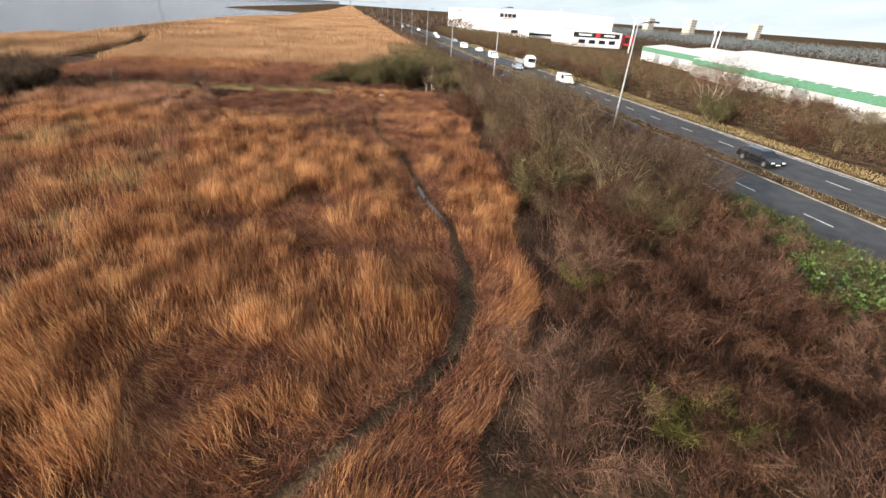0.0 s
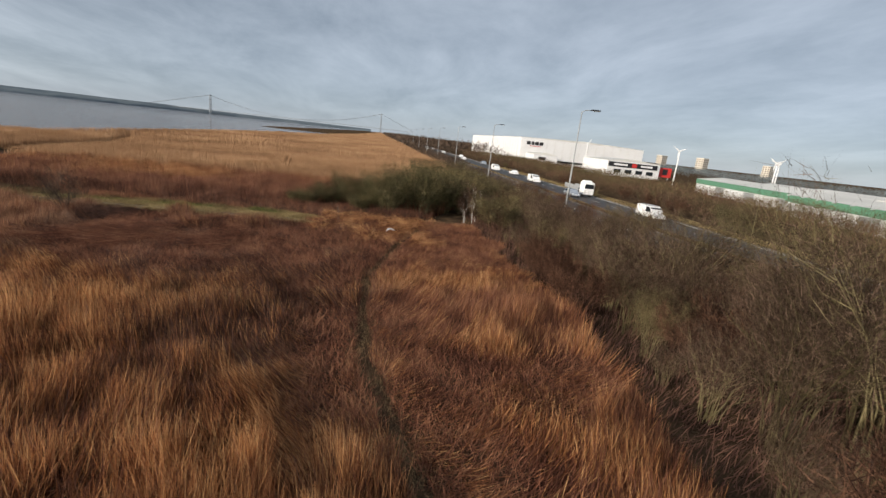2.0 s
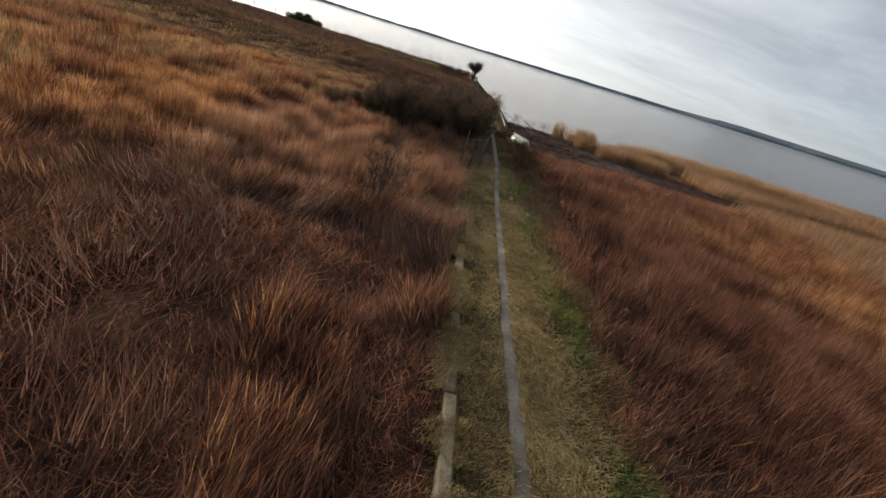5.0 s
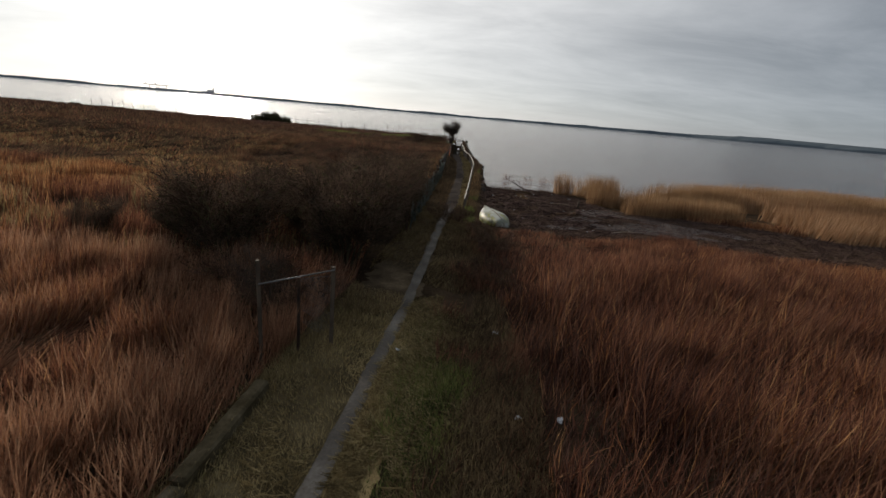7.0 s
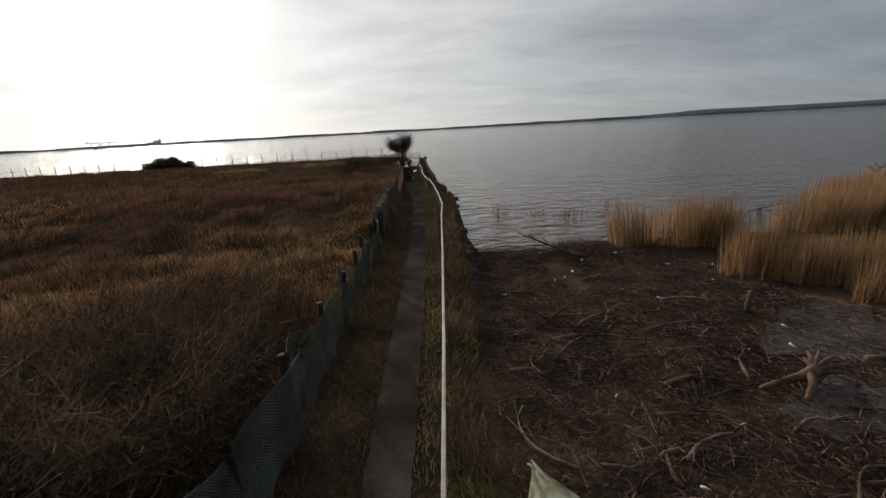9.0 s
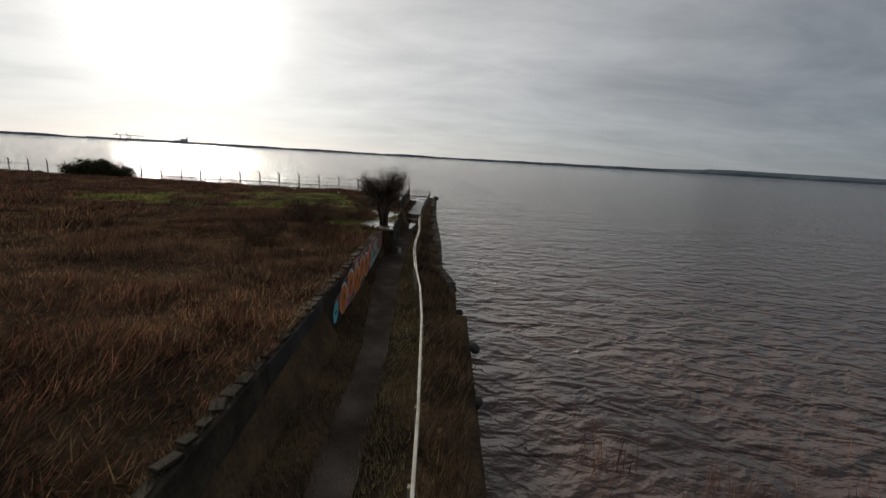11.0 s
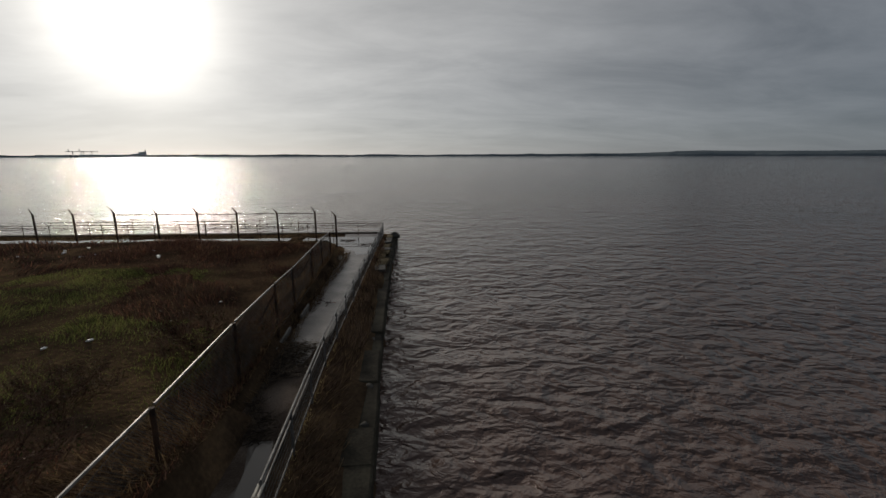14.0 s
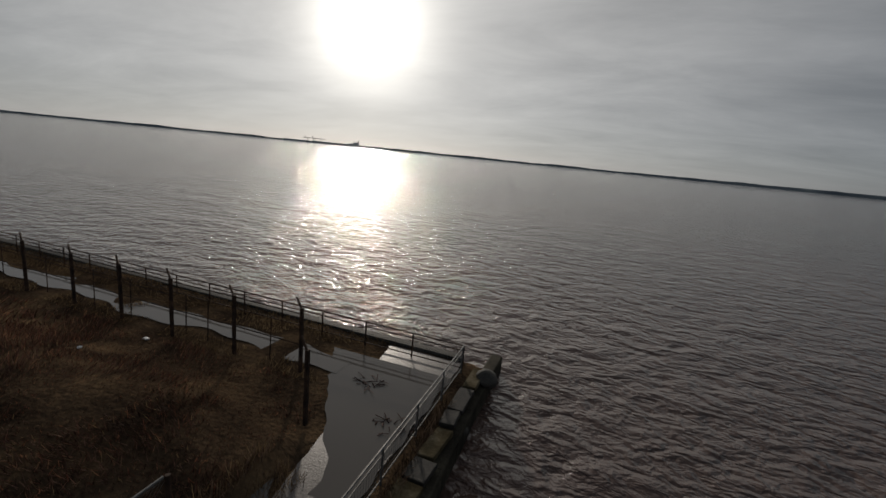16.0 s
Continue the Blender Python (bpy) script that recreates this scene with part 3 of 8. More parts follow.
# trodden line along the track, then the tarred quay path
SLAB_Y, SLAB_L, SLAB_R = [106.3, 106.7, 107.4, 108.1, 109.0, 110.1, 111.2, 112.2, 113.4, 115.6], [0.1, -0.6, -1.15, -1.7, -1.3, -0.9, -1.1, -0.95, -1.4, -2.0], [0.98, 0.92, 0.81, 0.70, 0.66, 0.61, 0.54, 0.47, 0.43, 0.38]
ys = np.arange(9.5, 43, 0.6)
turf = strip_mesh(ys, path_x, lambda y: 0.10, lambda y: float(np.interp(y, [9, 16, 27, 36, 44], [1.0, 1.35, 1.3, 1.2, 0.7])), 0.044, wob=0.35, seed=9)
tagged(part("track_turf", turf, M_TURF), "flat yellowed winter turf of the track", "grass", kind="structure")
turf = strip_mesh(ys, path_x, lambda y: float(path_x(y) - np.interp(y, WALL_Y, WALL_X)) - 0.1, lambda y: 0.05, 0.040, wob=0.15, seed=14)
tagged(part("track_turf", turf, M_TURF_SHADE), "brown green turf between kerb and path", "grass", kind="structure")
turf = strip_mesh(np.arange(42.2, 57, 0.6), lambda y: 0.0, lambda y: -float(np.interp(y, WALL_Y, WALL_X)) - 0.1, lambda y: 2.3, 0.038, wob=0.5, seed=12)
tagged(part("track_turf", turf, M_TURF_DULL), "dull trodden turf beside the thicket", "grass", kind="structure")
ys = np.arange(11, 60.2, 0.5)
mud_path = strip_mesh(ys, path_x, lambda y: float(np.interp(y, [20, 48, 55, 60], [0.17, 0.19, 0.26, 0.05])), lambda y: float(np.interp(y, [20, 48, 55, 60], [0.17, 0.19, 0.24, 0.05])), 0.064, wob=0.045)
tagged(part("footpath", mud_path, M_MUD), "trodden pale mud footpath along the grassy track", "path", kind="structure")
ys = np.arange(52.5, 127.5, 0.45)
quay_path = strip_mesh(ys, path_x, lambda y: np.interp(y, [52.5, 56, 62, 92, 100, 120, 140, 149], [0.05, 0.34, 0.44, 0.44, 0.75, 0.95, 1.0, 2.4]),
                       lambda y: np.interp(y, [52.5, 56, 62, 92, 100, 120, 140, 149], [0.05, 0.34, 0.44, 0.44, 0.55, 0.6, 0.65, 0.8]), 0.058, wob=0.045, seed=5)
tagged(part("quay_path", quay_path, M_PATH), "worn grey tarmac path on the quay", "path", kind="structure")
wet_path = strip_mesh(np.arange(124.5, 149, 0.45), path_x, lambda y: np.interp(y, [124.5, 127, 140, 149], [0.1, 0.9, 1.0, 2.4]), lambda y: np.interp(y, [124.5, 127, 140, 149], [0.1, 0.62, 0.65, 0.8]), 0.063, wob=0.06, seed=6)
tagged(part("quay_path", wet_path, M_PATH_WET), "wet muddy tarmac path at the quay end", "path", kind="structure")
s = Shape()
xs = np.arange(-71, -36, 0.8)
for a, b in zip(xs, xs[1:]):
    ya, yb = np.interp(a, TRAIL_X, TRAIL_Y), np.interp(b, TRAIL_X, TRAIL_Y)
    s.poly([(a, ya - 0.16, -0.06), (b, yb - 0.16, -0.06), (b, yb + 0.16, -0.06), (a, ya + 0.16, -0.06)])
tagged(part("reed_trail", s, M_EARTH), "dark wet trail through the reeds", "path", kind="structure")


def blob(cx, cy, rx, ry, z, seed, rot=0.0, n=26, rough=0.35):
    """An uneven flat patch."""
    r = random.Random(seed)
    k = [r.uniform(1 - rough, 1 + rough) for _ in range(n)]
    k = [(k[i - 1] + k[i] * 2 + k[(i + 1) % n]) / 4 for i in range(n)]
    out = []
    for i in range(n):
        a = 2 * math.pi * i / n
        x, y = math.cos(a) * rx * k[i], math.sin(a) * ry * k[i]
        out.append((cx + x * math.cos(rot) - y * math.sin(rot), cy + x * math.sin(rot) + y * math.cos(rot), z))
    return Shape().poly(out)


def puddle(cx, cy, rx, ry, z, seed, rot=0.0, rough=0.35, label="shallow puddle reflecting the sky"):
    return tagged(part("puddle", blob(cx, cy, rx, ry, z, seed, rot, 30, rough), M_PUDDLE), label, "puddle", "puddles")


# ---------------------------------------------------------------- the road
def build_road():
    for name, y0, y1 in (("road_1", -30.67, ROAD_NEAR), ("road_2", ROAD_FAR, -32.87)):
        s = Shape()
        s.poly([(-400, y0, 0.06), (900, y0, 0.06), (900, y1, 0.06), (-400, y1, 0.06)])
        tagged(part(name, s, M_ASPHALT), "dark asphalt carriageway of a dual road", "road", kind="structure")
    s = Shape().box((250, -31.77, 0.09), (1300, 2.2, 0.18))
    tagged(part("central_reservation", s, M_EARTH, bevel=0.03), "brown grass strip between the carriageways", "verge", kind="structure")
    for k, (y, w) in enumerate(((ROAD_NEAR + 0.1, 0.22), (-30.67, 0.15), (-32.87, 0.15), (ROAD_FAR - 0.1, 0.22))):
        s = Shape().box((250, y, 0.08), (1300, w, 0.2))
        tagged(part("kerb", s, M_CONC, bevel=0.02), "pale concrete road kerb", "kerb", kind="structure")
    dash = Shape().box((0, 0, 0), (2.4, 0.15, 0.008)).mesh("lane_mark")
    dash.materials.append(M_PAINT)
    for lane, group in ((-26.7, "lane marks"), (-37.05, "lane marks")):
        road = bpy.data.objects["road_1" if lane > -31 else "road_2"]
        for i in range(26):
            o = new("lane_mark", dash)
            o.parent, o.location = road, (-68.7 + i * 7.15, lane, 0.066)
    s = Shape().box((250, ROAD_FAR + 0.45, 0.066), (1300, 0.12, 0.008)).box((250, ROAD_NEAR - 0.4, 0.066), (1300, 0.12, 0.008))
    part("edge_line", s, M_PAINT, bpy.data.objects["road_2"])


build_road()


# ---------------------------------------------------------------- reeds and grass
def blade_mesh(name, x, y, z, h, w, lean, jitter, bent=False, rng=RNG):
    """One narrow triangle, or a bent blade of three, for every point."""
    n = len(x)
    a = rng.random(n) * 2 * math.pi
    hx, hy = np.cos(a) * w / 2, np.sin(a) * w / 2
    lx = (lean[0] + jitter * rng.normal(size=n)) * h
    ly = (lean[1] + jitter * rng.normal(size=n)) * h
    far = np.sqrt(lx ** 2 + ly ** 2 + h ** 2) / h
    lx, ly, hz = lx / far, ly / far, h / far
    i = np.arange(n)
    if not bent:
        V = np.stack([np.stack([x - hx, y - hy, z], 1), np.stack([x + hx, y + hy, z], 1), np.stack([x + lx, y + ly, z + hz], 1)], 1)
        T = np.stack([3 * i, 3 * i + 1, 3 * i + 2], 1)
        return tri_mesh(name, V.reshape(-1, 3), T)
    mx, my, mz = x + lx * 0.38, y + ly * 0.38, z + hz * 0.60
    V = np.stack([np.stack([x - hx, y - hy, z], 1), np.stack([x + hx, y + hy, z], 1), np.stack([mx - hx * 0.8, my - hy * 0.8, mz], 1),
                  np.stack([mx + hx * 0.8, my + hy * 0.8, mz], 1), np.stack([x + lx, y + ly, z + hz], 1)], 1)
    T = np.concatenate([np.stack([5 * i, 5 * i + 1, 5 * i + 3], 1), np.stack([5 * i, 5 * i + 3, 5 * i + 2], 1), np.stack([5 * i + 2, 5 * i + 3, 5 * i + 4], 1)])
    return tri_mesh(name, V.reshape(-1, 3), T)


def twig_mesh(name, P, D, ln, w, rng):
    """Thin triangles from points P along D."""
    n = len(P)
    D = D / np.linalg.norm(D, axis=1)[:, None]
    s = np.cross(D, rng.normal(size=(n, 3)))
    s = s / (np.linalg.norm(s, axis=1)[:, None] + 1e-9) * w[:, None] / 2
    V = np.stack([P - s, P + s, P + D * ln[:, None]], 1).reshape(-1, 3)
    return tri_mesh(name, V, np.arange(3 * n).reshape(-1, 3))


def on_land(x, y):
    """Where anything grows: not on paths, road, mud, wall or water."""
    wall = np.interp(y, WALL_Y, WALL_X)
    rail, quay = np.interp(y, RAIL_Y, RAIL_X), np.interp(y, QUAY_Y, QUAY_X)
    shore = np.interp(x, SHORE_X, SHORE_Y)
    ok = (y < np.where(x > quay, shore, 146))
    ok &= ~((y < ROAD_NEAR + 0.8) & (y > ROAD_FAR - 1.2))
    trail = np.interp(x, TRAIL_X, TRAIL_Y)
    ok &= ~((np.abs(y - trail) < np.where(x < -36.8, np.where(x < -51, 0.42, 0.32), np.where(x < -31.3, 0.13, -1.0))) & (x < 1.0) & (x > -71))
    ok &= ~((np.abs(y - np.interp(x, DITCH_X, DITCH_Y)) < 0.9) & (x < 4) & (x > -115))
    ok &= ~((x > np.interp(y, SLAB_Y, SLAB_L)) & (x < 1.3) & (y > 105.8) & (y < 115.7))
    return ok


def in_track(x, y):
    wall = np.interp(y, WALL_Y, WALL_X)
    return (x > wall - 0.3) & (x < np.interp(y, [9, 14, 22, 28, 39, 45, 58], [2.6, 4.2, 4.7, 5.5, 6.1, 5.2, 3.9])) & (y > 10 + 0.8 * np.sin(x * 2.1)) & (y < 150)


def on_beach(x, y):
    quay = np.interp(y, QUAY_Y, QUAY_X)
    edge = np.interp(x, [4, 5.5, 8, 11, 14, 17, 20, 26, 32, 60, 95], [57.5, 57, 55.5, 54.8, 56, 58, 55.5, 54.5, 54, 58, 66])
    top = np.interp(x, [4, 12, 13.5, 15.5, 16.2, 17.5, 20, 26, 32, 60, 95], [80, 80, 76, 72.5, 67.5, 66, 66, 65, 62, 62, 69])
    return (x > quay - 0.2) & (y > edge) & (y < top)


def scatter(x0, x1, y0, y1, density, keep, rng=RNG):
    n = int((x1 - x0) * (y1 - y0) * density)
    x, y = rng.uniform(x0, x1, n), rng.uniform(y0, y1, n)
    k = keep(x, y) & on_land(x, y)
    return x[k], y[k]


def lean_field(x, y, amount, seed=20):
    a = (smooth_noise(x, y, 9, seed) - 0.5) * 5.5 + (smooth_noise(x, y, 3.0, seed + 1) - 0.5) * 2.4 + 0.5
    m = amount * (0.25 + 1.5 * smooth_noise(x, y, 4.2, seed + 2) ** 2)
    return np.cos(a) * m, np.sin(a) * m


def above_scrub(x, y):
    return y > np.interp(x, SCRUB_X, SCRUB_Y) + 2.2 * (smooth_noise(x, y, 2.8, 26) - 0.45)


def stuff(name, me, mat, label, category="reeds"):
    return tagged(obj(name, me, mat), label, category, kind="stuff")


def tufted(x, y, scale, seed):
    """Tussocks: 1 on a tuft, 0 between."""
    return ease(0.30, 0.72, 0.65 * smooth_noise(x, y, scale, seed) + 0.35 * smooth_noise(x, y, scale * 0.45, seed + 1))


def wind(x, y, amount, seed):
    """Blades lean one way with the wind, more in some clumps."""
    a = 0.35 + 1.5 * (smooth_noise(x, y, 13, seed) - 0.5) + 1.6 * (smooth_noise(x, y, 2.0, seed + 1) - 0.5)
    m = amount * (0.3 + 1.4 * smooth_noise(x, y, 3.0, seed + 2))
    return np.cos(a) * m, np.sin(a) * m


def build_reeds():
    # the near field on both sides of the trail; u, v run on the road's grid
    keep = lambda x, y: above_scrub(x, y) & ~in_track(x, y) & ((x < 1.5) | (y < 10)) & ~((x > -37.9) & (x < 2.4) & (np.abs(y - np.interp(x, TRAIL_X, TRAIL_Y)) < 0.10 + 0.32 * smooth_noise(x, y, 1.1, 27)))
    for x0, x1, y0, y1, density, wide in ((-80, 3.6, -9, 21.5, 330, 0.032), (-24, 0.5, 21.5, 45, 300, 0.030)):
        x, y = scatter(x0, x1, y0, y1, density, keep)
        u, v = road_grid(x, y)
        tuft = tufted(x, y, 1.25, 35)
        thin = RNG.random(len(x)) < (0.50 + 0.50 * tuft) * (1 - 0.6 * ease(0.60, 0.72, smooth_noise(x, y, 2.3, 34)))
        x, y, u, v, tuft = x[thin], y[thin], u[thin], v[thin], tuft[thin]
        trail = np.abs(y - np.interp(x, TRAIL_X, TRAIL_Y))
        near_trail = ease(1.6, 0.5, trail) * (x < -37)
        flat = np.clip(1.15 - trail / np.interp(u, [-60, -30, -10, 0], [3.2, 4.4, 7.0, 7.5]), 0, 1) * ease(0.30, 0.55, smooth_noise(x, y, 3.4, 31))
        flat = np.maximum(flat, ease(0.70, 0.84, smooth_noise(x, y, 4.0, 33)))
        # beaten down west of the track
        flat = np.maximum(flat, ease(-24, -9, x) * ease(29, 22, y) * ease(0.20, 0.45, smooth_noise(x, y, 2.8, 28) + 0.25 * ease(-5, -9, x)))
        h = (1 - 0.3 * near_trail) * (0.62 + 0.66 * tuft + 0.24 * smooth_noise(x, y, 6, 32) + 0.2 * RNG.normal(size=len(x))) * (1 - 0.42 * flat)
        h = np.clip(h, 0.27, 2.2)
        lx, ly = wind(x, y, 0.22, 20)
        side = np.where(y > np.interp(x, TRAIL_X, TRAIL_Y), 0.5, -0.5) * math.pi
        swirl = side + 4.2 * (smooth_noise(x, y, 3.2, 38) - 0.5)
        lx, ly = lx + flat * 1.7 * np.cos(swirl), ly + flat * 1.7 * np.sin(swirl)
        beat = np.exp(-((x + 20.5) / 5.5) ** 2 - ((y - 11) / 4.5) ** 2)
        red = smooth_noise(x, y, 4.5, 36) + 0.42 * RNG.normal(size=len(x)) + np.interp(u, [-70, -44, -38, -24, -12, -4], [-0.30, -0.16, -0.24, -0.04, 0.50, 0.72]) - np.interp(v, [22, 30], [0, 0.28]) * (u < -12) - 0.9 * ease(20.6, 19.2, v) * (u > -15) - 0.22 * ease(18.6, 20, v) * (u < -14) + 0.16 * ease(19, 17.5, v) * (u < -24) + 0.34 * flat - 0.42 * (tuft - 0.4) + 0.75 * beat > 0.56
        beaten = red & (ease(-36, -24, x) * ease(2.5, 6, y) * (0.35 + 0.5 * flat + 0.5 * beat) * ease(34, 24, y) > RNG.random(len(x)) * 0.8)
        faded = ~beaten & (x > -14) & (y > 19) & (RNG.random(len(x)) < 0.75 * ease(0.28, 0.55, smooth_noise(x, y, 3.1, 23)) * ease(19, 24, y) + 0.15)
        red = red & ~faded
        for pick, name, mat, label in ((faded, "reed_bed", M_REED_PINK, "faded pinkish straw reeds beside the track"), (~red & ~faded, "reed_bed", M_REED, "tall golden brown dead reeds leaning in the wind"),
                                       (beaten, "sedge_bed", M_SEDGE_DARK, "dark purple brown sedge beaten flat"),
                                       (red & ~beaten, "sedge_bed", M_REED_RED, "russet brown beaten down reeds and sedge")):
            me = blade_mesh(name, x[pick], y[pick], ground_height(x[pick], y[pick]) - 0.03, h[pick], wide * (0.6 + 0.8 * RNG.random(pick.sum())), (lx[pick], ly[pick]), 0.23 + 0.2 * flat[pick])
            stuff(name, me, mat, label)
    # a low tangle between the stems
    x, y = scatter(-80, 3.6, -9, 24, 165, keep)
    low = 0.33 + 0.38 * RNG.random(len(x))
    stuff("sedge_tangle", blade_mesh("sedge_tangle", x, y, ground_height(x, y) + 0.02, low, 0.032, wind(x, y, 0.3, 29), 0.95), M_REED_RED, "low tangle of broken russet sedge")
    # long stems lying in sheaves west of the track
    x, y = scatter(-12.5, -2.6, 13.5, 27, 46, lambda x, y: smooth_noise(x, y, 1.9, 24) > 0.50)
    a = 2.6 + 2.2 * (smooth_noise(x, y, 4.5, 25) - 0.5) + 0.22 * RNG.normal(size=len(x))
    D = np.stack([np.cos(a), np.sin(a), 0.10 + 0.16 * RNG.normal(size=len(x))], 1)
    P = np.stack([x, y, ground_height(x, y) + 0.30 + 0.45 * RNG.random(len(x))], 1)
    stuff("lodged_reeds", twig_mesh("lodged_reeds", P, D, 1.0 + 1.0 * RNG.random(len(x)), 0.014 + 0.014 * RNG.random(len(x)), RNG), M_REED_RED, "long pale reed stems laid flat in sheaves")
    # golden straw lodged round the head of the track
    x, y = scatter(-7, 3.6, -0.5, 9.5, 55, lambda x, y: smooth_noise(x, y, 1.5, 21) + 0.15 * ease(-5, 1, x) + 0.15 * RNG.normal(size=len(x)) > 0.58)
    a = 0.4 + 4.6 * (smooth_noise(x, y, 2.2, 22) - 0.5) + 0.45 * RNG.normal(size=len(x))
    D = np.stack([np.cos(a), np.sin(a), 0.16 + 0.2 * RNG.normal(size=len(x))], 1)
    P = np.stack([x, y, ground_height(x, y) + 0.20 + 0.4 * RNG.random(len(x))], 1)
    stuff("lodged_reeds", twig_mesh("lodged_reeds", P, D, 0.7 + 0.8 * RNG.random(len(x)), 0.014 + 0.016 * RNG.random(len(x)), RNG), M_REED, "golden straw lodged flat round the head of the track")
    # short trodden grass on the trail
    x, y = scatter(-38, 2.4, -2, 7, 260, lambda x, y: np.abs(y - np.interp(x, TRAIL_X, TRAIL_Y)) < 0.75)
    stuff("trail_grass", blade_mesh("trail_grass", x, y, ground_height(x, y), 0.12 + 0.22 * RNG.random(len(x)), 0.026, wind(x, y, 0.5, 30), 0.9), M_FIELD, "trodden dull straw along the trail", "grass")
    # behind it, as far as the rough field
    keep = lambda x, y: ~in_track(x, y) & (x < -0.5) & ((x < -24) | (y > 45))
    x, y = scatter(-125, -0.5, 21.5, 64, 60, keep)
    tuft = tufted(x, y, 2.0, 39)
    h = (0.65 + 1.0 * tuft) * np.interp(y, [30, 52, 64], [1, 0.85, 0.5])
    red = smooth_noise(x, y, 7, 43) + 0.3 * RNG.normal(size=len(x)) + np.interp(x, [-40, -12], [0, 0.3]) > 0.55
    straw = ease(0.42, 0.70, smooth_noise(x, y, 2.6, 44)) * 0.42 > RNG.random(len(x))
    red = red & ~straw
    for pick, name, mat, label in ((straw, "grass_tussocks", M_GRASS, "straw coloured tussocks behind the ditch"), (~red & ~straw, "reed_bed", M_REED, "golden brown dead reeds behind the ditch"), (red, "sedge_bed", M_REED_RED, "russet sedge behind the ditch")):
        stuff(name, blade_mesh(name, x[pick], y[pick], ground_height(x[pick], y[pick]) - 0.03, h[pick], 0.045, [q[pick] for q in wind(x, y, 0.18, 40)], 0.2), mat, label)
    # the bed east of the track
    keep = lambda x, y: ~in_track(x, y) & ~on_beach(x, y) & (y > np.interp(x, [3, 6, 12, 22, 40], [4, -1, -4, -9, -12.5])) & ~((x < 5.6) & (y > 52.5)) & ~((x < 7.5) & (y > 55.5))
    x, y = scatter(2.4, 30, -10, 66, 230, keep)
    tuft = tufted(x, y, 1.3, 45)
    thin = RNG.random(len(x)) < 0.4 + 0.6 * tuft
    x, y, tuft = x[thin], y[thin], tuft[thin]
    h = (1.1 + 0.45 * tuft + 0.2 * RNG.normal(size=len(x))) * np.interp(x - np.interp(y, [10, 20, 30, 39, 45, 58], [4.0, 5.2, 5.6, 6.2, 5.2, 5.5]), [-0.5, 2.2], [0.35, 1])
    h = h * np.where((x < 9) & (y < 20), 0.65, 1) * np.where((x < 7) & (y > 41), 0.7, 1) * np.where(y > 50, np.interp(x, [6, 14, 20], [0.42, 0.6, 0.8]), 1) * np.interp(y, [45, 54], [1, 0.5])
    lx, ly = wind(x, y, 0.09, 50)
    red = 0.4 * ease(48, 52, y) * (x < 14) + smooth_noise(x, y, 8, 47) + 0.35 * RNG.normal(size=len(x)) + np.interp(x, [4, 12, 22], [0.9, 0.6, 0.1]) > 0.5
    dark = red & (RNG.random(len(x)) < np.interp(x, [4, 7, 11], [0.75, 0.5, 0.15]))
    for pick, name, mat, label in ((~red, "reed_bed", M_REED, "tall dead reeds beside the track"), (dark, "sedge_bed", M_SEDGE_DARK, "dark low sedge beside the track"), (red & ~dark, "sedge_bed", M_REED_RED, "russet dead reeds beside the track")):
        me = blade_mesh(name, x[pick], y[pick], ground_height(x[pick], y[pick]) - 0.03, np.clip(h[pick], 0.2, 2.2), 0.033 * (0.6 + 0.8 * RNG.random(pick.sum())), (lx[pick] + 0.02, ly[pick]), 0.32)
        stuff(name, me, mat, label)
    # the wide bed towards the bridge
    creek = lambda x, y: (np.abs(y - np.interp(x, [14, 22, 35, 50, 70, 100], [70, 71, 74, 77, 76, 72])) < 1.3 + 1.2 * (smooth_noise(x, y, 12, 52) - 0.3)) & (x > 18)
    keep = lambda x, y: ~on_beach(x, y) & ~creek(x, y) & ~((x > 9) & (x < 31) & (y > 64)) & (y > np.interp(x, [8, 15, 43, 130], [10, 9, -15, -16]))
    x, y = scatter(8, 85, -17, 96, 30, keep)
    x, y = x[(x > 28) | (y > 60)], y[(x > 28) | (y > 60)]
    h = 1.5 + 0.5 * smooth_noise(x, y, 9, 53)
    stuff("reed_bed", blade_mesh("reed_bed", x, y, np.maximum(ground_height(x, y), WATER_Z) - 0.03, h, 0.07, lean_field(x, y, 0.25, 55), 0.1), M_REED_FAR, "wide bed of standing golden reeds")
    x, y = scatter(85, 360, -19, 92, 5, lambda x, y: ~creek(x, y))
    stuff("reed_bed", blade_mesh("reed_bed", x, y, ground_height(x, y) - 0.03, 1.7 + 0.4 * RNG.random(len(x)), 0.30, lean_field(x, y, 0.2, 56), 0.1), M_REED_FAR, "far golden reeds along the shore")
    x, y = scatter(360, 1100, -18, 56, 0.9, lambda x, y: y > -16)
    stuff("reed_bed", blade_mesh("reed_bed", x, y, 0 * x, 1.8 + 0.4 * RNG.random(len(x)), 0.9, lean_field(x, y, 0.2, 57), 0.1), M_REED_FAR, "distant reed bed")
    x, y = scatter(1100, 3700, -48, 36, 0.02, lambda x, y: y > -43)
    stuff("reed_bed", blade_mesh("reed_bed", x, y, 0 * x, 3.0 + 0.8 * RNG.random(len(x)), 7.0, lean_field(x, y, 0.2, 58), 0.1), M_REED_FAR, "distant reed bed by the bridge")
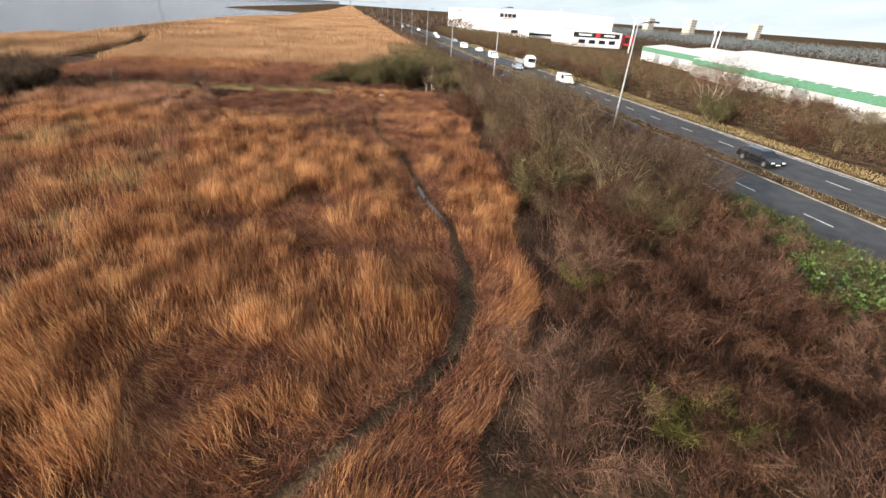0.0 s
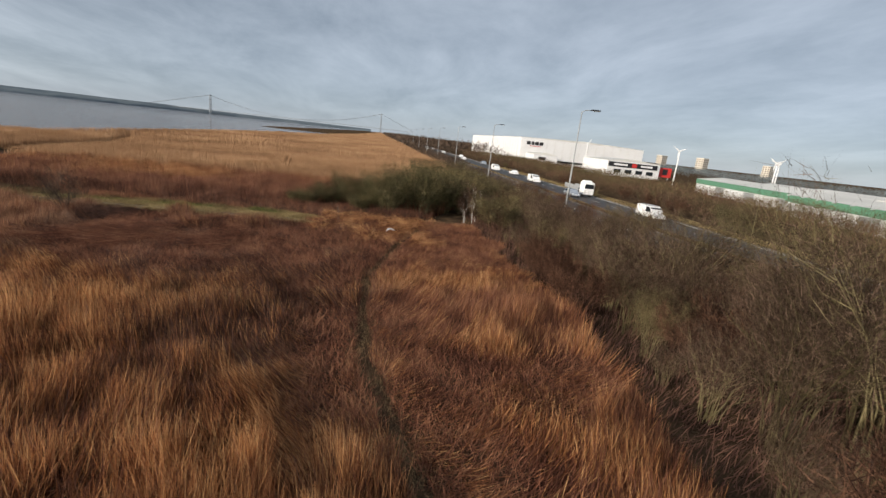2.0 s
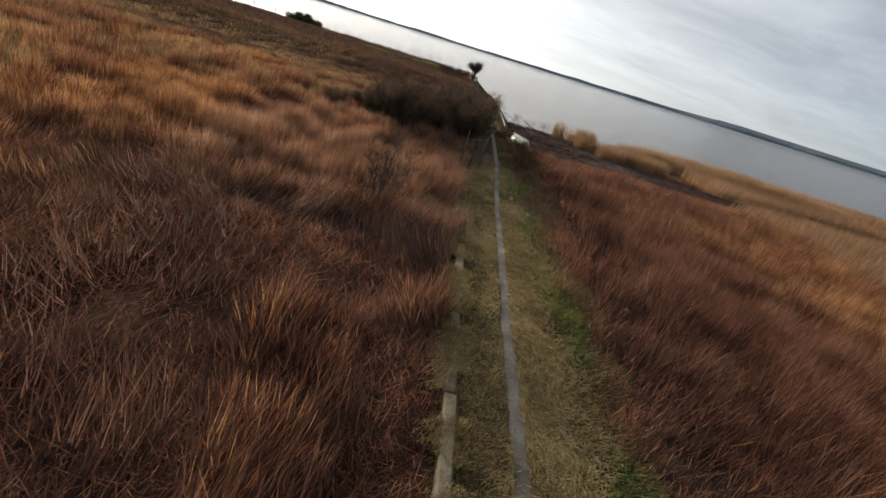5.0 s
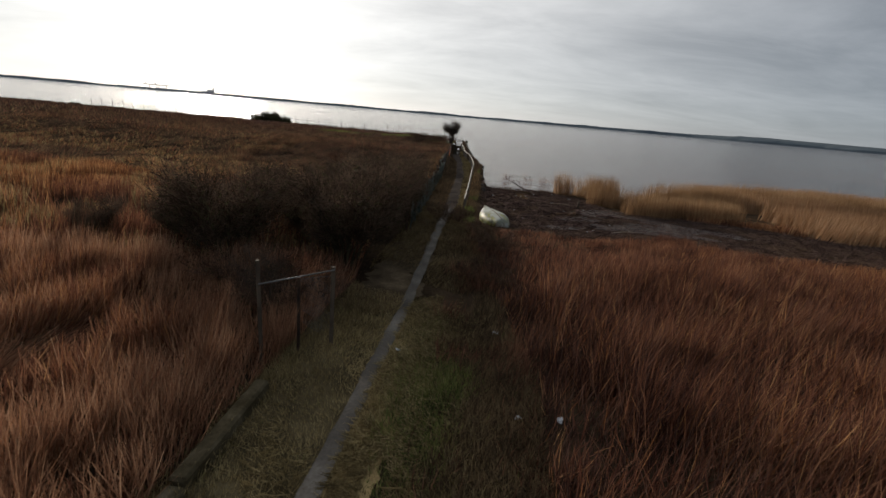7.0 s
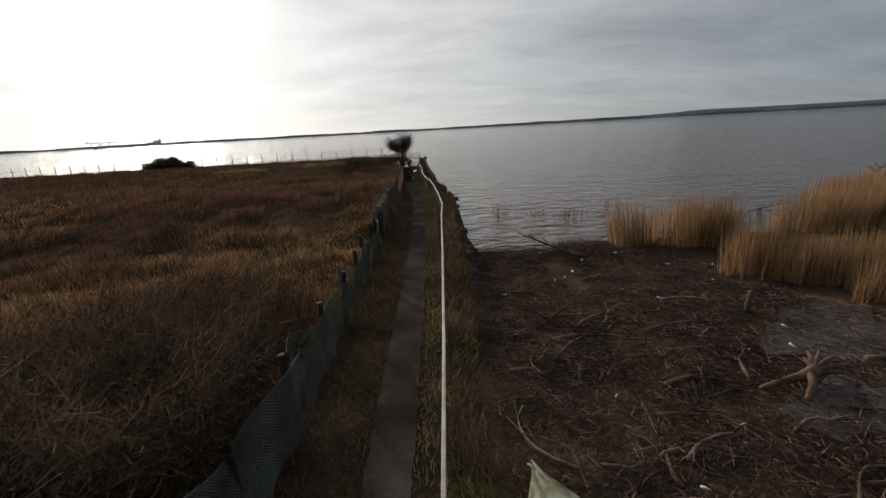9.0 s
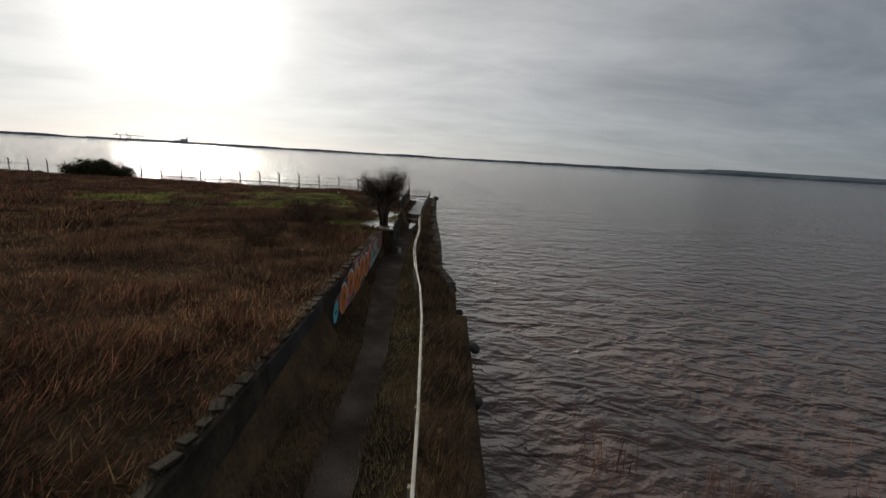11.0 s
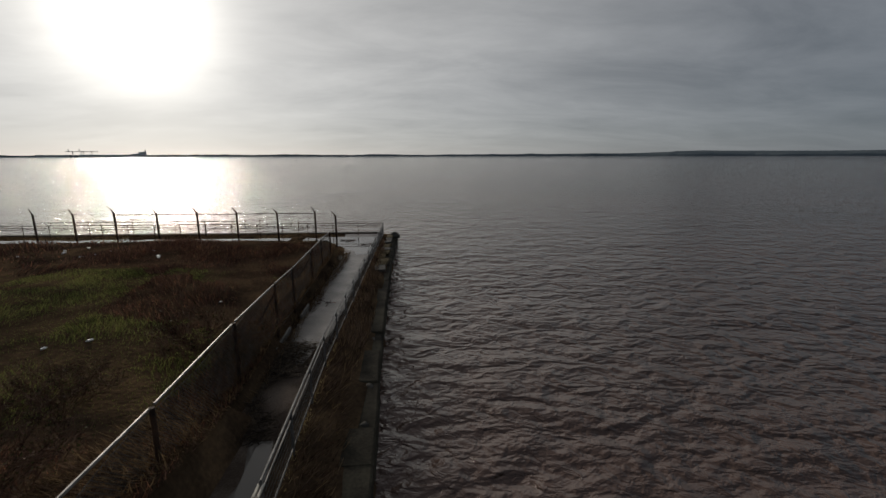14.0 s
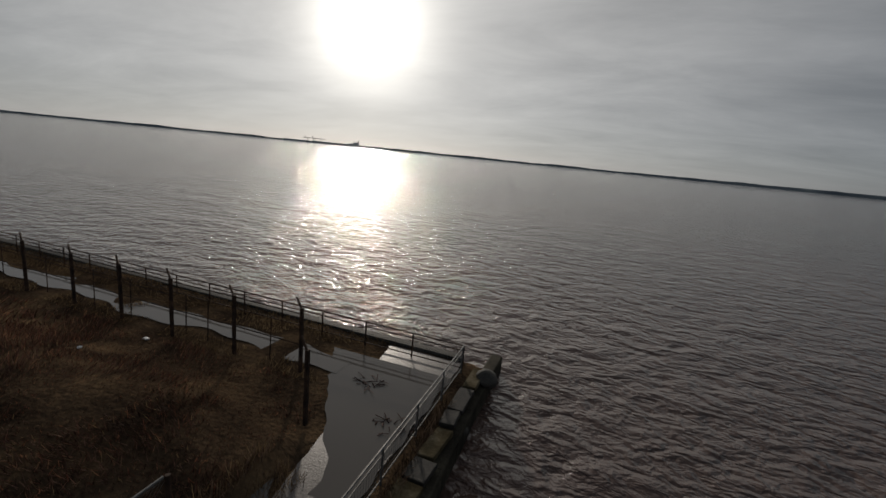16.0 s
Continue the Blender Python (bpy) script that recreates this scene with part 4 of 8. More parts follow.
    # clumps that stand in the shallow water
    for cx, cy, rx, ry in ((14.05, 76.9, 1.15, 0.85), (18.1, 77.6, 2.1, 1.1), (17.6, 75.9, 1.9, 0.9), (29, 78.6, 5.2, 2.2), (18.6, 69.9, 2.6, 1.2), (16.4, 71.0, 1.3, 0.7), (24.5, 68.6, 3.6, 1.6), (20.4, 67.0, 3.7, 1.4), (45, 84, 12, 4)):
        n = int(rx * ry * math.pi * 130) if cx < 30 else int(rx * ry * math.pi * 45)
        r, a = np.sqrt(RNG.random(n)), RNG.random(n) * 2 * math.pi
        wob = 1 + 0.22 * np.sin(3 * a + cx) + 0.12 * np.sin(7 * a)
        x, y = cx + r * rx * np.cos(a) * wob, cy + r * ry * np.sin(a) * wob
        lx, ly = lean_field(x, y, 0.12, 60)
        h = (1.75 if 66 < cy < 71 else 2.4 if cx < 15 else 2.3) + 0.30 * RNG.normal(size=n) - 0.5 * r ** 6
        me = blade_mesh("reed_clump", x, y, np.maximum(ground_height(x, y), WATER_Z - 0.05) - 0.02, h, 0.034, (lx, ly), 0.10)
        stuff("reed_clump", me, M_REED_PALE, "dense upright clump of pale reeds at the water's edge")

    # thin stubble further out in the water
    for cx, cy, rx, ry, n in ((8.9, 88.4, 0.8, 0.8, 34), (11.2, 87.0, 0.9, 0.7, 34), (13.4, 86.4, 0.9, 0.7, 46), (17.4, 88.8, 1.6, 0.8, 40)):
        x, y = cx + RNG.normal(size=n) * rx * 0.6, cy + RNG.normal(size=n) * ry * 0.6
        stuff("reed_stubble", blade_mesh("reed_stubble", x, y, 0 * x + WATER_Z - 0.1, 0.5 + 0.7 * RNG.random(n), 0.03, (0 * x, 0 * x), 0.16), M_REED_RED, "thin broken reed stubble standing in the water")


def build_grass():
    track = lambda x, y: in_track(x, y) & (np.abs(x - path_x(y)) > np.where(y > 53, np.interp(y, [53, 60, 92, 100, 149], [0.2, 0.32, 0.34, 0.5, 0.6]) + 0.20 * (smooth_noise(x, y, 0.9, 59) - 0.3), 0.15 + 0.14 * RNG.random(len(x))))
    x, y = scatter(-1.2, 6.4, 9, 60, 560, track)
    edge = 0.9 * (smooth_noise(x, y, 1.9, 62) - 0.5)
    green = (y < 43) & (y > 12) & (ease(1.9, 3.0, x + edge) * ease(4.6, 3.5, x + edge) * (0.25 + 0.95 * smooth_noise(x, y, 1.5, 61)) + 0.20 * RNG.normal(size=len(x)) > np.interp(y, [12, 22, 30], [0.95, 0.72, 0.5]))
    h = 0.13 + 0.18 * smooth_noise(x, y, 1.1, 63) + 0.14 * ease(1.4, 3.0, np.abs(x - path_x(y)))
    for pick, mat, label in ((~green & (x < 3.9 + edge + 0.6 * RNG.normal(size=len(x))) & ((y < 43 + RNG.normal(size=len(x)) * 1.2) | (RNG.random(len(x)) < 0.4)), M_GRASS, "short yellowed winter grass on the track"), (~green & ((y > 42) & (RNG.random(len(x)) < 0.6) | (x + edge > 3.5)), M_FIELD, "dull brown grass beside the track"), (green, M_GREEN, "short green grass along the track edge")):
        stuff("track_grass", blade_mesh("track_grass", x[pick], y[pick], ground_height(x[pick], y[pick]), h[pick], 0.028, lean_field(x[pick], y[pick], 1.0, 64), 0.8), mat, label, "grass")
    # matted straw lying on the turf and over its edges
    n = 46000
    y = RNG.uniform(9.5, 45, n)
    x = path_x(y) + np.where(RNG.random(n) < 0.72, 0.95 + 0.55 * RNG.normal(size=n), -0.75 + 0.45 * RNG.normal(size=n))
    k = (np.abs(x - path_x(y)) > 0.17) & (x > np.interp(y, WALL_Y, WALL_X) + 0.2) & (smooth_noise(x, y, 0.8, 41) > np.where(x > path_x(y), 0.22, 0.5))
    x, y = x[k], y[k]
    a = 1.2 + 2.6 * smooth_noise(x, y, 0.9, 42) + 0.7 * RNG.normal(size=len(x))
    D = np.stack([np.cos(a), np.sin(a), 0.05 + 0.22 * RNG.random(len(x))], 1)
    stuff("turf_straw", twig_mesh("turf_straw", np.stack([x, y, ground_height(x, y) + 0.05 + 0.03 * RNG.random(len(x))], 1), D, 0.10 + 0.22 * RNG.random(len(x)), 0.018 + 0.02 * RNG.random(len(x)), RNG), M_GRASS, "matted yellow straw lying on the track", "grass")
    # russet sedge straying over the turf's edges
    x, y = scatter(3.0, 6.6, 9, 58, 260, in_track)
    k = smooth_noise(x, y, 1.4, 48) * 0.9 + 0.16 * RNG.normal(size=len(x)) > np.interp(x, [3.0, 4.2, 5.6], [1.0, 0.66, 0.25])
    x, y = x[k], y[k]
    stuff("sedge_bed", blade_mesh("sedge_bed", x, y, ground_height(x, y) - 0.02, 0.22 + 0.5 * smooth_noise(x, y, 1.4, 48) + 0.12 * RNG.random(len(x)), 0.028, wind(x, y, 0.4, 49), 0.5), M_REED_RED, "low russet sedge straying onto the track")
    x, y = scatter(-1.5, 4.5, 60, 126, 260, track)
    k = (x < np.interp(y, RAIL_Y, RAIL_X) + 0.1) & (RNG.random(len(x)) < 0.75) & ~((y > 113) & (np.abs(x - path_x(y)) < 0.9))
    x, y = x[k], y[k]
    pale = x > path_x(y)
    for pick, mat, label in ((pale, M_GRASS, "yellowed grass verge beside the rail"), (~pale, M_FIELD, "brown dead grass verge beside the wall")):
        stuff("verge_grass", blade_mesh("verge_grass", x[pick], y[pick], ground_height(x[pick], y[pick]), 0.08 + 0.2 * RNG.random(pick.sum()), 0.02, lean_field(x[pick], y[pick], 0.5, 65), 0.45), mat, label, "grass")
    # dark growth on the bank below the slabs and the fence
    x, y = scatter(-2.2, 1.2, 111, 141, 300, lambda x, y: (x < path_x(y) - 0.5 - 0.3 * smooth_noise(x, y, 1.0, 97)) & (x > np.interp(y, SLAB_Y, SLAB_R) - np.where(y < 115.6, 0.0, 2.0)))
    dark = RNG.random(len(x)) < 0.4
    for pick, mat, label in ((dark, M_TWIG_BROWN, "dark dead stalks below the fence"), (~dark, M_FIELD, "brown grass below the fence")):
        stuff("bank_grass", blade_mesh("bank_grass", x[pick], y[pick], ground_height(x[pick], y[pick]) - 0.02, 0.18 + 0.35 * RNG.random(pick.sum()), 0.024, lean_field(x[pick], y[pick], 0.8, 98), 0.5), mat, label, "grass")
    # the bank between rail and quay edge
    bank = lambda x, y: (x > np.interp(y, RAIL_Y, RAIL_X) + 0.1) & (x < np.interp(y, QUAY_Y, QUAY_X) - np.interp(y, [100, 104, 122, 130], [0.25, 0.55, 0.55, 0.25]) - 0.5 * smooth_noise(x, y, 2, 66)) & (y < 147)
    x, y = scatter(1.2, 6.2, 56, 147, 260, bank)
    k = RNG.random(len(x)) < 0.35 + 0.65 * smooth_noise(x, y, 1.2, 67)
    x, y = x[k], y[k]
    green = smooth_noise(x, y, 1.6, 68) > 0.70
    green = green & (y < 92)
    # from y 80 on, darker blades carry the bank's shade in their colour
    dead = ~green & (RNG.random(len(x)) < ease(80, 96, y) * 0.85)
    for pick, mat, label in ((~green & ~dead, M_FIELD, "tussocky brown grass on the quay bank"), (dead, M_TWIG_BROWN, "stalks on the quay bank, darkened to stand in for shade"), (green, M_GREEN, "mossy green tussocks on the quay bank")):
        stuff("bank_grass", blade_mesh("bank_grass", x[pick], y[pick], ground_height(x[pick], y[pick]), 0.2 + 0.32 * RNG.random(pick.sum()), 0.025, lean_field(x[pick], y[pick], 0.7, 69), 0.4), mat, label, "grass")
    # rough field west of the quay
    field = lambda x, y: (x < np.interp(y, WALL_Y, WALL_X) - 0.15) & (y < 144.6)
    for x0, x1, y0, y1, dens, w, hh in ((-14, 1, 93, 145, 190, 0.026, 0.42), (-22, 1, 60, 93, 130, 0.030, 0.6), (-60, -14, 93, 145, 34, 0.06, 0.5), (-60, -22, 62, 93, 34, 0.06, 0.5), (-150, -60, 40, 146, 6, 0.16, 0.6)):
        x, y = scatter(x0, x1, y0, y1, dens, field)
        tone = smooth_noise(x, y, 9, 71) + 0.25 * (smooth_noise(x, y, 2.5, 72) - 0.5)
        lawn = (smooth_noise(x, y, 7, 73) + 0.4 * (smooth_noise(x, y, 1.5, 70) - 0.5) > 0.40 - 0.6 * np.exp(-(((x + 9) / 5) ** 2 + ((y - 124.3) / 2.2) ** 2)) - 0.4 * np.exp(-(((x + 3.6) / 1.8) ** 2 + ((y - 121.5) / 2.5) ** 2))) & (y > 112) & (y < 133) & (x < -1.5) & (x > -26)
        h = hh * (0.3 + 1.0 * tufted(x, y, 1.8, 74)) * np.where(lawn, 0.75, 1) * np.where(y > 116, 0.62, 1)
        u = RNG.random(len(x))
        gold = np.interp(y, [60, 72, 84, 98], [0.72, 0.55, 0.18, 0.0]) * ease(0.34, 0.60, tone)
        stalk = RNG.random(len(x)) < np.interp(y, [60, 92, 104, 112], [0.12, 0.20, 0.25, 0.45])
        dim = RNG.random(len(x)) < np.interp(y, [74, 86, 100, 118], [0.1, 0.45, 0.35, 0.85])
        kinds = ((u < gold * 0.70) & ~lawn, M_GRASS, "straw coloured tussocks in the rough field"), ((u >= gold * 0.70) & (u < gold) & ~lawn, M_REED, "golden tussocks in the rough field"), ((u >= gold) & (u < gold + np.where(y > 93, 0.13, 0.30)) & ~lawn, M_REED_RED, "rough russet brown vegetation"), ((u >= gold + np.where(y > 93, 0.13, 0.30)) & ~lawn & ~stalk & ~dim, M_FIELD, "rough brown winter grass field"), ((u >= gold + np.where(y > 93, 0.13, 0.30)) & ~lawn & ~stalk & dim, M_SEDGE_DARK, "dark purple brown dead growth in the rough field"), ((u >= gold + np.where(y > 93, 0.13, 0.30)) & ~lawn & stalk, M_TWIG_RED, "dark brown dead stalks in the rough field"), (lawn, M_GREEN, "patch of short green turf")
        for pick, mat, label in kinds:
            if pick.sum() > 50:
                stuff("field_grass", blade_mesh("field_grass", x[pick], y[pick], ground_height(x[pick], y[pick]) - 0.02, h[pick], w, lean_field(x[pick], y[pick], 0.9, 75), 0.5), mat, label, "grass")
    # moss round the slabs
    n = 13000
    y = RNG.uniform(104.5, 117, n)
    x = np.interp(y, SLAB_Y, SLAB_L) - RNG.gamma(1.6, 0.7, n)
    k = smooth_noise(x, y, 1.2, 79) > 0.36
    x, y = x[k], y[k]
    stuff("moss", blade_mesh("moss", x, y, ground_height(x, y), 0.10 + 0.16 * RNG.random(len(x)), 0.03, lean_field(x, y, 0.8, 80), 0.6), M_GREEN, "bright moss and short grass round the slabs", "moss")
    # undergrowth below the scrub, and road verges
    under = lambda x, y: ~above_scrub(x, y) & (y > ROAD_NEAR + 0.9)
    x, y = scatter(-99, 66, -23, 6, 38, under)
    # dark sedge colour here also paints in the shade between the bushes
    stuff("undergrowth", blade_mesh("undergrowth", x, y, ground_height(x, y), 0.25 + 0.6 * RNG.random(len(x)), 0.04, lean_field(x, y, 0.8, 76), 0.4), M_SEDGE_DARK, "tangled brown undergrowth below the scrub", "undergrowth")
    x, y = scatter(-88, 132, -46, -41, 36, lambda x, y: y < ROAD_FAR - 0.3)
    stuff("verge_grass", blade_mesh("verge_grass", x, y, 0 * x, 0.15 + 0.25 * RNG.random(len(x)), 0.06, lean_field(x, y, 0.5, 77), 0.4), M_GRASS, "pale grass verge beside the road", "grass")
    # tufts on the reservation stand on the raised strip
    n = 9000
    x, y = RNG.uniform(-88, 132, n), RNG.uniform(-32.75, -30.8, n)
    stuff("verge_grass", blade_mesh("verge_grass", x, y, 0 * x + 0.17, 0.08 + 0.16 * RNG.random(n), 0.05, lean_field(x, y, 0.5, 78), 0.4), M_GRASS, "thin dry grass on the central reservation", "grass")


build_reeds()
build_grass()


# ---------------------------------------------------------------- shrubs and trees
def leaf_mesh(name, P, size, rng):
    n = len(P)
    a, b = rng.normal(size=(n, 3)), rng.normal(size=(n, 3))
    a = a / np.linalg.norm(a, axis=1)[:, None] * size[:, None]
    b = np.cross(a, b)
    b = b / (np.linalg.norm(b, axis=1)[:, None] + 1e-9) * size[:, None] * 0.55
    V = np.stack([P - a, P + b, P + a, P - b], 1).reshape(-1, 3)
    i = 4 * np.arange(n)
    return tri_mesh(name, V, np.concatenate([np.stack([i, i + 1, i + 2], 1), np.stack([i, i + 2, i + 3], 1)]))


def shrub(name, seed, h, stems, spread, twigs, twig_len, stem_r, mats, label, category, upright=0.6, base=0.25, droop=0.0, leaves=0, leaf_mat=None, twig_w=0.016, fork=4, low=0.25):
    """Stems that fork into branches, and a crown of single twigs (and leaves) along them."""
    rng = np.random.default_rng(seed)
    wood, nodes, dirs = Shape(), [], []
    for k in range(stems):
        a = 2 * math.pi * (k + rng.random()) / stems
        out = Vector((math.cos(a), math.sin(a), 0))
        p = out * base * rng.random()
        hh = h * rng.uniform(0.62, 0.95)
        reach = spread * rng.uniform(0.35, 1.0)
        pts, rad = [], []
        for i in range(6):
            t = i / 5
            q = p + out * reach * (t ** (1.0 + upright)) + Vector((0, 0, hh * (t - droop * t * t)))
            q += Vector(rng.normal(size=3)) * 0.05 * h * t * 0.5
            pts.append(q)
            rad.append(stem_r * (1 - 0.85 * t) * rng.uniform(0.85, 1.1))
        wood.tube(pts, rad, 5)
        for _ in range(fork):
            t = rng.uniform(low, 0.95)
            i = min(4, int(t * 5))
            b = pts[i].lerp(pts[i + 1], t * 5 - i)
            ang = a + rng.normal() * 1.3
            d = Vector((math.cos(ang), math.sin(ang), rng.uniform(0.2, 1.4))).normalized()
            ln = h * rng.uniform(0.15, 0.35)
            q1 = b + d * ln * 0.5 + Vector(rng.normal(size=3)) * 0.04 * h
            q2 = b + d * ln + Vector((0, 0, ln * 0.25))
            wood.tube([b, q1, q2], [stem_r * 0.42, stem_r * 0.28, stem_r * 0.1], 3, False)
            for u in (0.35, 0.6, 0.85, 1.0):
                nodes.append(tuple(b.lerp(q2, u)))
                dirs.append(tuple(d))
        for i in (2, 3, 4, 5) if low < 0.4 else (3, 4, 5):
            nodes.append(tuple(pts[i]))
            dirs.append(tuple((out * 0.5 + Vector((0, 0, 1))).normalized()))
    nodes, dirs = np.array(nodes), np.array(dirs)
    pick = rng.integers(0, len(nodes), twigs)
    P = nodes[pick] + rng.normal(size=(twigs, 3)) * 0.05 * h
    P[:, 2] = np.maximum(P[:, 2], 0.05 * h)
    D = dirs[pick] + rng.normal(size=(twigs, 3)) * 0.65 + np.array([0, 0, 0.25 - droop])
    ob = empty(name)
    part("trunk", wood, mats[0], ob)
    obj("crown", twig_mesh("crown", P, D, twig_len * rng.uniform(0.4, 1.3, twigs), twig_w * rng.uniform(0.6, 1.3, twigs), rng), mats[1], ob)
    if leaves:
        pick = rng.integers(0, len(nodes), leaves)
        P = nodes[pick] + rng.normal(size=(leaves, 3)) * 0.10 * h
        P[:, 2] = np.maximum(P[:, 2], 0.04 * h)
        obj("foliage", leaf_mesh("foliage", P, 0.036 * rng.uniform(0.6, 1.5, leaves), rng), leaf_mat, ob)
    return tagged(ob, label, category)


def plant(ob, x, y, scale=1.0, turn=0.0, z=None, first=False):
    zz = float(ground_height(x, y)) if z is None else z
    m = pose(x, y, zz - 0.04, 0, 0, turn) @ Matrix.Scale(scale, 4)
    if first:
        ob.matrix_world = m
        return ob
    c = copy_thing(ob, m)
    c.scale = (scale, scale, scale)
    return c


def build_scrub():
    r = random.Random(11)
    tall = [shrub("willow_shrub", 100 + k, 5.2, 20, 1.7, 6500, 0.55, 0.026, (M_STEM, M_WILLOW if k != 1 else M_TWIG_OLIVE), "tall bare tan willow shrub with pale stems" if k != 1 else "tall bare olive stemmed willow shrub", "shrub", 0.9, 0.7, twig_w=0.011, fork=5, low=0.42) for k in range(3)]
    low = [shrub("thorn_bush", 120 + k, 2.6, 12, 1.7, 3200, 0.6, 0.026, (M_THORN, (M_THORN, M_TWIG_RED, M_TWIG_OLIVE, M_THORN)[k]), ("low bare red brown thorn bush", "low bare red brown thorn bush", "low bare olive green bush", "low bare brown bush")[k], "bush", 0.1, 0.5, 0.15) for k in range(4)]
    for s in tall + low:
        tagged(s, group="roadside scrub")
    used = set()

    def put(src, x, y, sc):
        plant(src, *roadside(x, y), 1.1 * sc, r.uniform(0, 360), first=src not in used)
        used.add(src)

    spots = []
    for _ in range(4000):
        x, y = r.uniform(-78, 26), r.uniform(-3.0, 19)
        edge = road_grid(0, np.interp(roadside(x, 0)[0], SCRUB_X, SCRUB_Y))[1]
        if y > edge - 0.9 or (x < -37 and x > -60 and y < 0.9):
            continue
        gap = 1.75
        if any((x - a) ** 2 + (y - b) ** 2 < gap ** 2 for a, b in spots):
            continue
        spots.append((x, y))
        if len(spots) >= 280:
            break
    spots = [(x, y) for x, y in spots if not (-58 < x < -48.5 and y < 4.6)]  # the ivy stands here
    for x, y in spots:
        if x > -46 and y < 13.5 and not (x > 3 and y > 7):
            k = r.random()
            sc = r.uniform(1.0, 1.42) * float(np.interp(y, [-3, 1, 4, 9, 13], [0.30, 0.55, 0.94, 1.0, 0.6])) * float(np.interp(x, [-46, -42, -34, -12, 0, 26], [0.6, 0.88, 1.0, 0.92, 0.5, 0.4]))
            sc *= r.choice([0.7, 0.85, 1.0, 1.1]) * float(np.interp(road_grid(0, np.interp(roadside(x, 0)[0], SCRUB_X, SCRUB_Y))[1] - y, [0.9, 4.0], [0.42, 1.0]))
            if r.random() < 0.25:
                put(low[0 if k < 0.4 else 3 if k < 0.7 else 2], x, y, r.uniform(0.9, 1.5))
                continue
            put(tall[0 if k < 0.45 else 2 if k < 0.86 else 1], x, y, sc)
        else:
            k = r.random()
            put(low[0 if k < 0.42 else 1 if k < 0.56 else 2 if k < 0.64 else 3], x, y, r.uniform(0.6, 1.15))
    # across the road
    for i in range(150):
        x, y = r.uniform(-75, 190), -r.uniform(24.5, 48)
        src = r.choice(tall + low[:1])
        put(src, x, y, r.uniform(0.7, 1.15) * (0.62 if x > 40 else 0.8) * (0.8 if src in tall else 1.6))
    return tall, low


tall_shrubs, low_shrubs = build_scrub()


def leafy_bush(name, seed, rx, ry, h, leaves, leaf, mats, label, lumps=9, twigs=900):
    """Lumpy leafy bush: short stems, leaves in overlapping clumps, a few bare shoots."""
    rng = np.random.default_rng(seed)
    ob = empty(name)
    wood = Shape()
    C, R = [], []
    for k in range(lumps):
        a, q = rng.random() * 2 * math.pi, math.sqrt(rng.random()) * 0.75
        c = np.array([math.cos(a) * rx * q, math.sin(a) * ry * q, h * rng.uniform(0.35, 0.72)])
        C.append(c)
        R.append(rng.uniform(0.28, 0.5) * min(rx, ry, h))
        wood.tube([(c[0] * 0.3, c[1] * 0.3, 0), (c[0] * 0.7, c[1] * 0.7, c[2] * 0.6), tuple(c)], [0.06, 0.045, 0.02], 5)
    C, R = np.array(C), np.array(R)
    pick = rng.integers(0, lumps, leaves)
    d = rng.normal(size=(leaves, 3))
    d /= np.linalg.norm(d, axis=1)[:, None]
    P = C[pick] + d * (R[pick] * rng.uniform(0.55, 1.15, leaves))[:, None]
    P[:, 2] = np.abs(P[:, 2])
    part("trunk", wood, M_BARK, ob)
    obj("crown", leaf_mesh("crown", P, leaf * rng.uniform(0.6, 1.4, leaves), rng), mats[0], ob)
    pick = rng.integers(0, lumps, twigs)
    d = rng.normal(size=(twigs, 3))
    d[:, 2] = np.abs(d[:, 2]) + 0.3
    d /= np.linalg.norm(d, axis=1)[:, None]
    P = C[pick] + d * (R[pick] * 0.6)[:, None]
    obj("bare_twig", twig_mesh("bare_twig", P, d, rng.uniform(0.4, 1.0, twigs), 0.018 * np.ones(twigs), rng), mats[1], ob)
    return tagged(ob, label, "bush")


